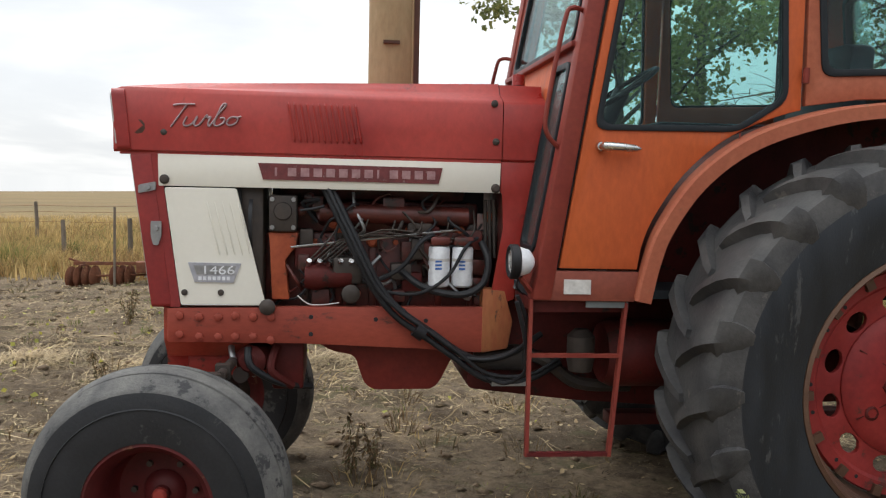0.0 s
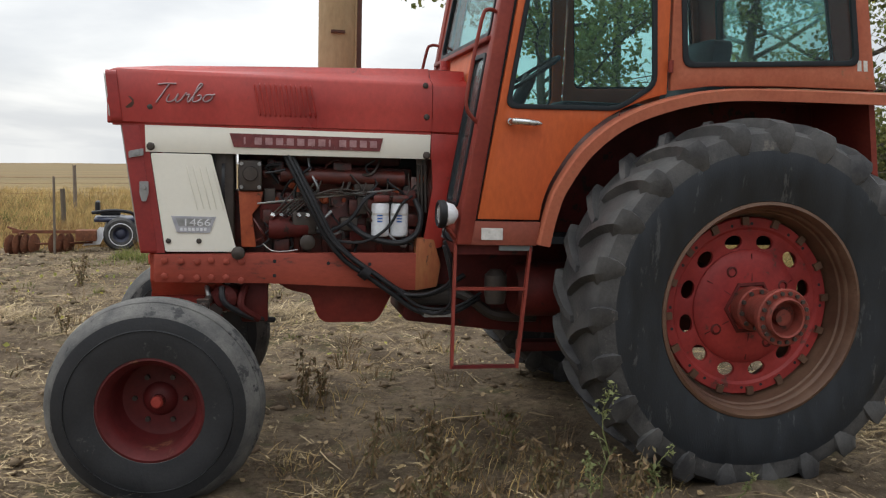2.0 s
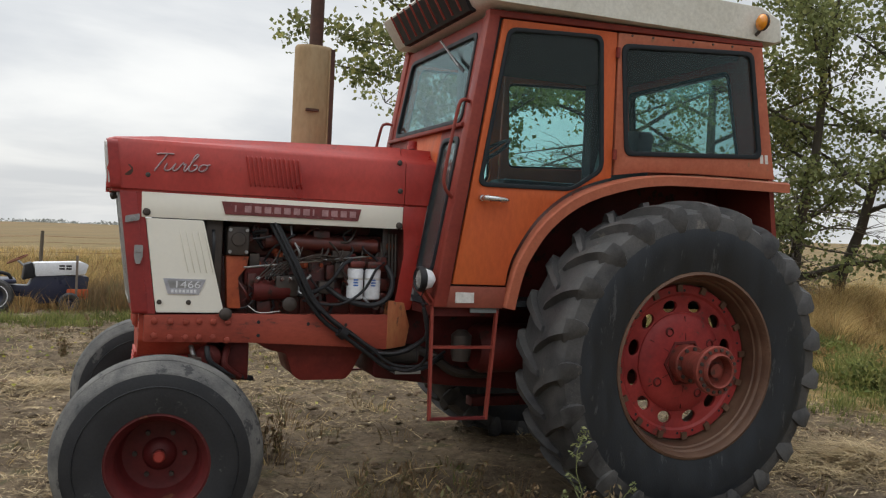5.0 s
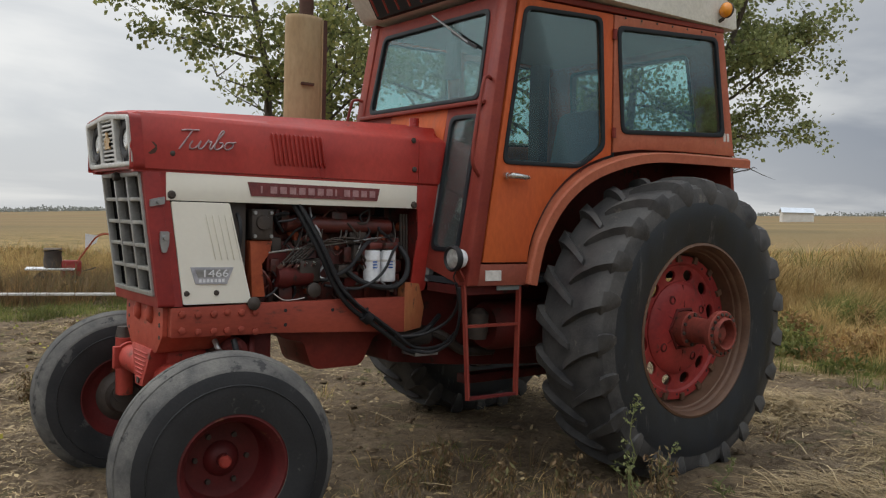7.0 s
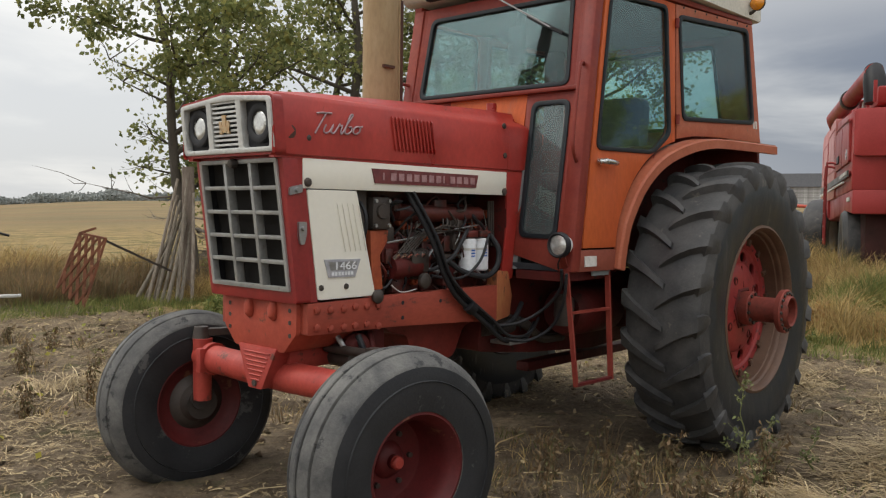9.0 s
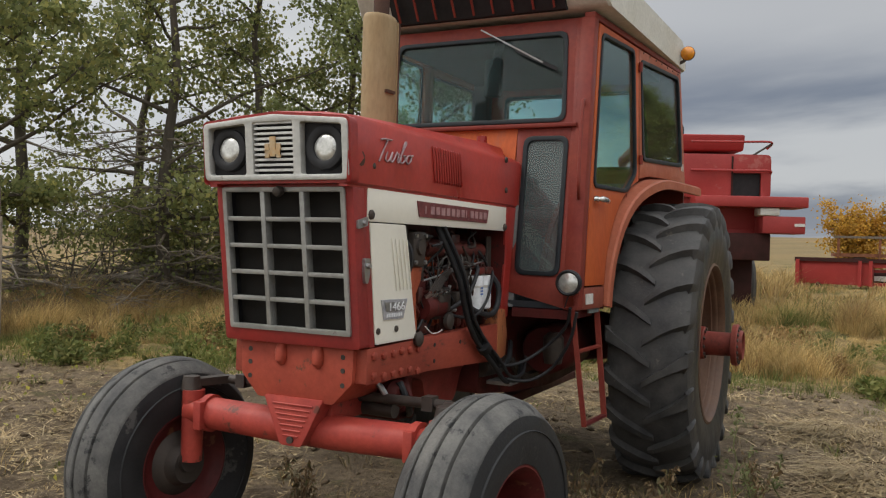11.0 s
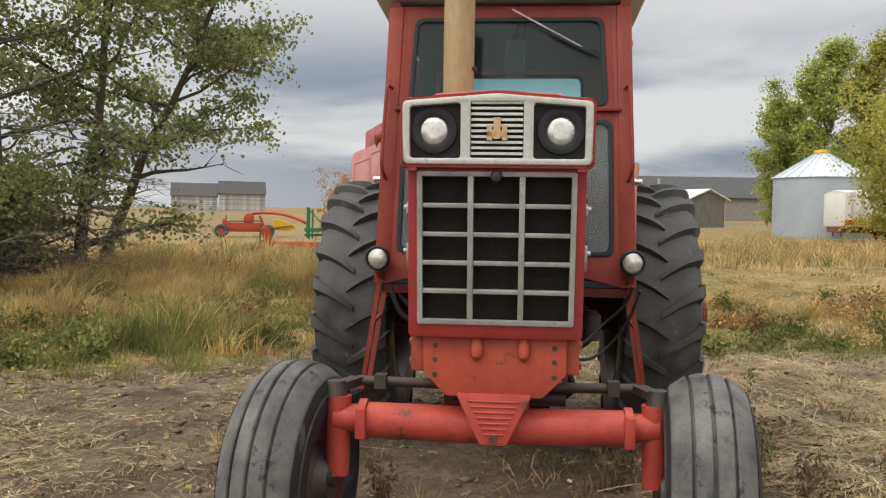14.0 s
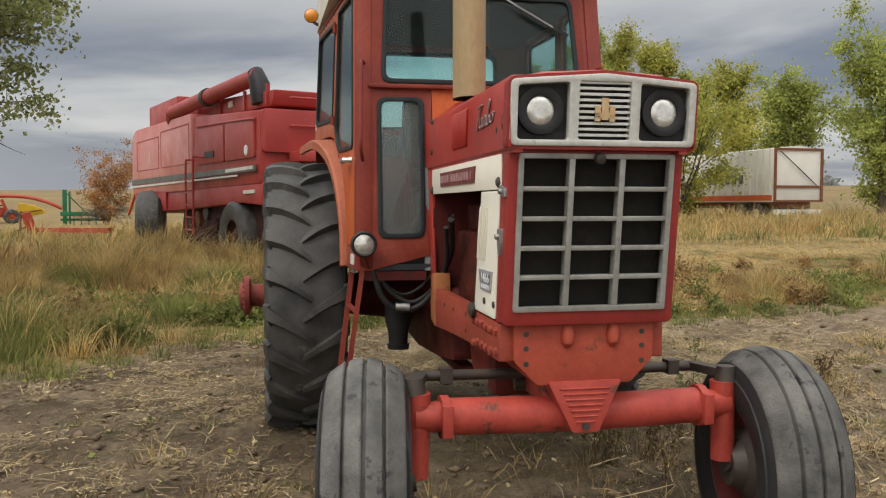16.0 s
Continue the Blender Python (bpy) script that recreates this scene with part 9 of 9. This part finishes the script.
def garden_tractor():
    th = thing("garden_tractor", "blue-black garden tractor with a white hood", "garden tractor", standing(-4.35, 11.3), 8.0)
    hd = part("hood", Geo().plate(rounded([(0.25, 0.62), (1.05, 0.66), (1.10, 0.84), (0.98, 0.88), (0.22, 0.85)], 0.03), [], lambda u, v, w: (u, w, v), -0.21, 0.21), FILTER, th, "white sheet metal hood", bevel=0.02)
    for i in range(2):
        for j in range(2):
            part("vent_slot", Geo().box(0.62 + i * 0.11, 0.71 + i * 0.11, -0.213, -0.208, 0.74 + j * 0.05, 0.77 + j * 0.05), BLACK, hd)
    part("chassis", Geo().plate(rounded([(-0.55, 0.30), (0.2, 0.26), (0.3, 0.14), (1.05, 0.18), (1.12, 0.62), (0.24, 0.66), (0.15, 0.45), (-0.5, 0.48)], 0.04), [], lambda u, v, w: (u, w, v), -0.17, 0.17), BLUEBLK, th, "dark blue side panels", bevel=0.02)
    part("front_skirt", Geo().box(0.75, 1.12, -0.19, 0.19, 0.20, 0.40), ORANGEP, th, bevel=0.03)
    part("dash", Geo().plate([(0.05, 0.55), (0.25, 0.60), (0.20, 0.86), (0.08, 0.82)], [], lambda u, v, w: (u, w, v), -0.2, 0.2), BLACK, th, bevel=0.02)
    col = part("steering_column", Geo().tube([(0.12, 0, 0.75), (-0.02, 0, 0.88)], 0.02, 8), STEEL, th)
    ring = [Vector((-0.03, 0, 0.90)) + Vector((0.7, 0, 0.35)).normalized() * 0.17 * math.cos(a) + Vector((0, 0.17 * math.sin(a), 0)) for a in (math.tau * i / 24 for i in range(25))]
    part("steering_wheel", Geo().tube(ring, 0.013, 6, caps=False), RUSTY, col)
    part("wheel_spoke", Geo().bar(ring[6], ring[18], 0.03, 0.012), RUSTY, col)
    part("seat", Geo().box(-0.72, -0.38, -0.2, 0.2, 0.60, 0.68), BLACK, th, "black seat", bevel=0.03)
    part("seat_back", Geo().box(-0.80, -0.72, -0.2, 0.2, 0.62, 0.85), BLACK, th, bevel=0.03)
    part("rear_deck", Geo().box(-0.82, -0.05, -0.38, 0.38, 0.50, 0.57), BLUEBLK, th, bevel=0.03)
    part("chain_guard", Geo().tube(spline([(-0.85, -0.30, 0.66), (-0.5, -0.32, 0.70), (-0.20, -0.30, 0.66), (-0.12, -0.28, 0.55)]), 0.03, 8), BLACK, th)
    part("white_shield", Geo().plate([(-1.0, 0.10), (-0.72, 0.12), (-0.58, 0.40), (-0.72, 0.42)], [], lambda u, v, w: (u, -0.40 - w, v), 0, 0.05), FILTER, th, "white side chute")
    for s in (-1, 1):
        small_wheel(th, (-0.38, s * 0.36, 0.29), 0.30, 0.24, (0, s, 0), BLUEBLK)
        part("white_ring", Geo().lathe([(0.124, 0.185), (0.128, 0.190), (0.124, 0.200)], (-0.38, s * 0.36, 0.29), (0, s, 0), 24), FILTER, th)
        small_wheel(th, (0.78, s * 0.36, 0.17), 0.18, 0.14, (0, s, 0), BLUEBLK)
    th = thing("wooden_stake", "thin pale stake stuck in the soil", "stake", standing(-3.42, 11.1))
    part("stake", Geo().box(-0.02, 0.02, -0.02, 0.02, -0.1, 0.98), POST, th)


garden_tractor()


def disc_harrow():
    th = thing("disc_harrow", "rusty old disc harrow lying on the soil", "farm implement", standing(-5.75, 10.45), 8.0)
    th.scale = (0.74, 0.74, 0.74)
    part("frame", Geo().bar((-0.75, 0, 0.52), (1.0, 0.1, 0.50), 0.07, 0.07), RUSTY, th, "rusty frame beam")
    part("axle", Geo().tube([(-0.8, -0.1, 0.24), (0.9, 0.25, 0.24)], 0.025, 8), RUSTY, th)
    part("cross_bar", Geo().bar((-0.6, -0.2, 0.48), (-0.3, 0.5, 0.50), 0.06, 0.05), RUSTY, th)
    part("lever", Geo().bar((-0.5, 0, 0.50), (-0.85, 0.1, 0.62), 0.05, 0.04), RUSTY, th)
    part("spring_box", Geo().box(0.55, 1.0, -0.1, 0.25, 0.30, 0.55), RUSTY, th, bevel=0.02)
    for i in range(7):
        x = -0.78 + i * 0.155 + (0.25 if i > 3 else 0)
        part("disc", Geo().lathe([(0.05, 0.0), (0.045, 0.10), (0.02, 0.20), (0.0, 0.25), (-0.006, 0.25), (0.012, 0.19), (0.038, 0.10), (0.043, 0)], (x, -0.1 + i * 0.05, 0.22), (1, -0.45, 0), 20), RUSTY, th, "dished rusty disc")
    th2 = thing("fence_post", "thin grey stake near the disc harrow", "fence post", standing(-5.55, 9.9))
    part("stake", Geo().tube([(0, 0, -0.2), (0.01, 0, 1.28)], 0.022, 6), POST, th2)


disc_harrow()


def fence():
    grp = "old wire fence"
    spots = [(-14.0, 22.5, 1.3), (-10.9, 22.8, 1.25), (-7.8, 23.1, 1.5), (-4.7, 23.4, 1.3), (-1.6, 23.7, 1.3), (-6.6, 15.6, 1.0), (-8.4, 17.0, 0.9)]
    for i, (x, y, h) in enumerate(spots):
        th = thing("fence_post", "weathered grey wooden fence post in the grass", "fence post", standing(x, y), group=grp)
        part("post", Geo().tube([(0, 0, -0.2), (0.02 * math.sin(i * 3), 0, h * 0.5), (0.04 * math.sin(i * 5), 0.02, h)], [0.06, 0.055, 0.05], 8), POST, th)
    g = Geo()
    for a, b in zip(spots[:4], spots[1:5]):
        for k in (0.55, 0.8, 0.95):
            p, q = Vector(standing(a[0], a[1], k * 1.2)), Vector(standing(b[0], b[1], k * 1.2))
            g.tube([p, p.lerp(q, 0.5) - Vector((0, 0, 0.03)), q], 0.006, 4)
    tagged(part("fence_wire", g, RUSTY), "slack rusty fence wires between the posts", "fence wire")


fence()


def tiller():
    th = thing("garden_tiller", "old red walk-behind tiller with long handles", "tiller", standing(-0.25, 13.1), -14.0)
    part("engine", Geo().lathe([(0, 0), (0, 0.15), (0.18, 0.17), (0.30, 0.15), (0.36, 0.17), (0.38, 0.0)], (-0.15, 0, 0.42), (0, 0, 1), 18), IRON, th, "grimy black engine")
    part("engine_cover", Geo().lathe([(0, 0.17), (0.03, 0.16), (0.04, 0)], (-0.15, 0, 0.80), (0, 0, 1), 18), POST, th)
    part("fender", Geo().box(-0.62, 0.25, -0.28, 0.28, 0.42, 0.455), FILTER, th, "white tine guard", bevel=0.01)
    part("gear_case", Geo().box(0.0, 0.36, -0.12, 0.12, 0.25, 0.60), WHEELRED, th, "red gear case", bevel=0.04)
    for i in range(4):
        part("tine", Geo().lathe([(0, 0.05), (0.01, 0.20), (0.03, 0.20), (0.03, 0.05)], (-0.30 + 0.0 * i, -0.22 + i * 0.14, 0.19), (0, 1, 0), 7), IRON, th)
    for s in (-1, 1):
        small_wheel(th, (0.22, s * 0.20, 0.16), 0.17, 0.08, (0, s, 0), DECAL, 18)
    for s in (-1, 1):
        part("handle", Geo().tube(spline([(0.20, s * 0.07, 0.45), (0.50, s * 0.12, 0.90), (0.62, s * 0.22, 1.06), (0.80, s * 0.26, 1.12), (1.05, s * 0.27, 1.05)]), 0.016, 8), RUSTY if s > 0 else ENGINE_OR, th)
        part("grip", Geo().tube([(0.95, s * 0.27, 1.08), (1.12, s * 0.27, 1.03)], 0.022, 8), BLACK, th)
    part("control_panel", Geo().plate([(0.42, 0.84), (0.62, 0.94), (0.66, 1.08), (0.42, 1.12)], [], lambda u, v, w: (u, w, v), -0.06, -0.04), FILTER, th, "white control plate")
    part("drag_bar", Geo().bar((0.36, 0, 0.38), (0.62, 0, 0.46), 0.05, 0.02), IRON, th)


tiller()


def harrow_panel():
    th = thing("harrow_section", "rusty red diamond harrow section propped on its corner", "farm implement", standing(0.06, 8.98), -24.0)
    f = lambda u, v: (0.47 * u + 0.36 * v, -0.5 * u + 0.06 * v, 0.30 - 0.40 * u + (0.92 + 0.36 * u) * v)
    n, m_, w, h = 4, 5, 0.72, 0.86
    for i in range(-m_, n + 1):
        a0, b0 = i * w / n, 0.0
        a1, b1 = a0 + h * 0.62, h
        if a1 < 0 or a0 > w:
            continue
        p, q = (max(a0, 0), b0 + (max(a0, 0) - a0) / 0.62), (min(a1, w), b1 - (a1 - min(a1, w)) / 0.62)
        part("slat", Geo().bar(f(*p), f(*q), 0.042, 0.026), RUSTY, th)
    for i in range(0, n + m_ + 1):
        a0 = i * w / n
        a1 = a0 - h * 0.62
        if a1 > w or a0 < 0:
            continue
        p, q = (min(a0, w), (a0 - min(a0, w)) / 0.62), (max(a1, 0), h - (max(a1, 0) - a1) / 0.62)
        if q[1] > p[1]:
            part("slat", Geo().bar(f(*p), f(*q), 0.042, 0.026), RUSTY, th)
    for a, b in ((f(0, 0), f(0, h)), (f(w, 0), f(w, h)), (f(0, h), f(w, h))):
        part("edge_bar", Geo().bar(a, b, 0.04, 0.03), RUSTY, th)
    part("prop_rod", Geo().bar(f(w, h * 0.97), (1.60, 0.25, 0.50), 0.03, 0.03), IRON, th)
    part("tie_bar", Geo().bar(f(0.0, h), f(w * 0.5, h * 1.12), 0.035, 0.03), RUSTY, th)
    th = thing("plank", "pale weathered plank lying in the grass", "plank", standing(-1.15, 9.9), -20)
    part("plank", Geo().box(-1.1, 1.0, -0.06, 0.06, 0.20, 0.24), DECAL, th, bevel=0.008)


harrow_panel()


def pole_stack():
    x, y = 2.15, 8.92
    th = thing("gate_post", "stout grey wooden post", "post", standing(x + 0.05, y + 0.1))
    part("post", Geo().tube([(0, 0, -0.2), (0.01, 0, 1.0), (0.0, 0.01, 2.15)], [0.11, 0.105, 0.10], 12), POST, th)
    rnd = random.Random(7)
    for i in range(11):
        a = 2.35 + i * 0.22 + rnd.uniform(-0.1, 0.1)
        r = rnd.uniform(0.40, 0.78)
        h = rnd.uniform(1.15, 1.95)
        th = thing("leaning_pole", "grey peeled pole leaning against the post", "pole", standing(x, y), group="poles stacked against the post")
        foot = Vector((math.cos(a) * r - 0.15, math.sin(a) * r * 0.8, -0.02))
        head = Vector((math.cos(a) * 0.15 + rnd.uniform(-0.04, 0.04), math.sin(a) * 0.15, h))
        part("pole", Geo().tube([foot, foot.lerp(head, 0.5) + Vector((rnd.uniform(-0.02, 0.02), 0, 0)), head], [rnd.uniform(0.022, 0.038), 0.028, 0.022], 7), POLE, th)


pole_stack()


def far_woods():
    rng = np.random.default_rng(77)
    pts = []
    for az0, az1, d, hgt, k in ((-6, 9, 1500, 8, 2200), (17, 36, 900, 12, 14000), (8, 17, 1300, 8, 2200), (50, 66, 1400, 12, 3500), (101, 126, 700, 10, 4500)):
        for _ in range(k):
            a = radians(rng.uniform(az0, az1))
            dd = d * rng.uniform(0.96, 1.05)
            x, y = math.sin(a) * dd, math.cos(a) * dd
            env = 0.35 + 0.65 * max(0.0, 0.5 + noise.noise((math.degrees(a) * 0.55, d * 0.01, 0)))
            pts.append((x, y, ground_z(x, y) + rng.uniform(-0.5, 1.0) * hgt * env * 0.9))
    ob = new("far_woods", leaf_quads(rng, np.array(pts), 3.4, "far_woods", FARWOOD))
    tagged(ob, "line of trees along the horizon, pale with painted-in haze", "trees", kind="stuff")


far_woods()


def tall_weed(at, h, seed, mat, label):
    rnd = random.Random(seed)
    th = thing("tall_weed", label, "weed", standing(*at))
    g, pts = Geo(), []
    stem = [Vector((0, 0, 0))]
    for i in range(6):
        stem.append(stem[-1] + Vector((rnd.uniform(-0.03, 0.05), rnd.uniform(-0.03, 0.03), h / 6)))
    g.tube(stem, [0.005, 0.005, 0.004, 0.0035, 0.003, 0.002, 0.001], 5)
    for i in range(16):
        k = rnd.uniform(0.15, 1.0)
        p = stem[int(k * 5.99)].lerp(stem[int(k * 5.99) + 1], k * 5.99 % 1)
        a = rnd.uniform(0, 6.28)
        e = p + Vector((math.cos(a), math.sin(a), rnd.uniform(0.2, 1.0))) * h * 0.20 * (1.15 - k)
        g.tube([p, e], [0.0025, 0.001], 3, caps=False)
        for q in range(5):
            pts.append(tuple(p.lerp(e, rnd.uniform(0.3, 1.05)) + Vector((rnd.uniform(-1, 1), rnd.uniform(-1, 1), rnd.uniform(-1, 1))) * 0.012))
    tagged(part("stem", g, mat, th), kind="stuff")
    ob = tagged(new("leaf_spray", leaf_quads(np.random.default_rng(seed), np.array(pts), 0.026, "leaf_spray", mat, broad=0.24)), kind="stuff")
    ob.parent = th


WEEDG = foliage("pale_green_weed", [(0.16, 0.18, 0.07), (0.22, 0.23, 0.10), (0.13, 0.16, 0.06)], trans=0.2)
tall_weed((-0.86, -1.50), 0.62, 3, WEEDG, "tall pale green weed in front of the rear tyre")
tall_weed((-0.72, -1.62), 0.34, 5, WEEDG, "small pale green weed beside the rear tyre")
tall_weed((-0.98, -1.62), 0.30, 6, WEEDG, "small pale green weed beside the rear tyre")
tall_weed((-0.30, -1.70), 0.24, 8, WEEDG, "small pale green weed beside the rear tyre")


def dead_weed(at, h, seed):
    """A dried weed: a few stiff stems hung with crumpled leaves."""
    rnd = random.Random(seed)
    th = thing("dead_weed", "dead brown weed standing on the soil", "weed", standing(*at), group="dead weeds in the yard")
    g, pts = Geo(), []
    for k in range(rnd.randint(2, 5)):
        a = rnd.uniform(0, 6.28)
        d = Vector((math.cos(a), math.sin(a), 0)) * rnd.uniform(0.05, 0.30)
        hh = h * rnd.uniform(0.55, 1.0)
        stem = [Vector((0, 0, -0.02)) + d * 0.1 + (d * t * t + Vector((rnd.uniform(-0.03, 0.03), rnd.uniform(-0.03, 0.03), t))) * hh for t in (0, 0.3, 0.6, 0.85, 1.0)]
        g.tube(stem, [0.0045, 0.004, 0.0035, 0.0025, 0.001], 4, caps=False)
        for q in range(int(46 * hh / 0.3)):
            t = rnd.uniform(0.12, 1.0) * 3.99
            p = stem[int(t)].lerp(stem[int(t) + 1], t % 1)
            pts.append(tuple(p + Vector((rnd.gauss(0, 1), rnd.gauss(0, 1), rnd.gauss(0, 0.6))) * 0.016))
    tagged(part("stem", g, WEED, th), kind="stuff")
    leaf = tagged(new("dry_leaves", leaf_quads(np.random.default_rng(seed), np.array(pts), 0.045, "dry_leaves", WEED, droop=1.3, broad=0.16)), kind="stuff")
    leaf.parent = th


for i_, (x_, y_) in enumerate(((-2.05, 0.55), (-1.92, 0.60), (-7.2, 4.6), (-6.1, 3.6), (-1.75, -1.6), (-1.35, -1.75), (-5.0, 3.2), (-7.6, 2.6), (-1.36, -0.95), (-1.10, -0.80), (-1.55, -1.25), (-0.95, -1.35), (-1.80, -0.90), (-1.20, -1.45), (-1.02, -1.15), (-0.80, -1.62), (-2.87, 2.68), (-2.44, 2.73), (-1.73, 6.0), (-1.57, 5.35), (-2.3, 4.2), (-3.4, 4.9), (-3.1, 6.2), (-0.41, -2.72), (0.46, -3.41), (-1.45, -0.70), (-3.9, 2.6), (-4.3, 5.4))):
    dead_weed((x_, y_), (0.36, 0.28, 0.42, 0.24, 0.32)[i_ % 5], 20 + i_)
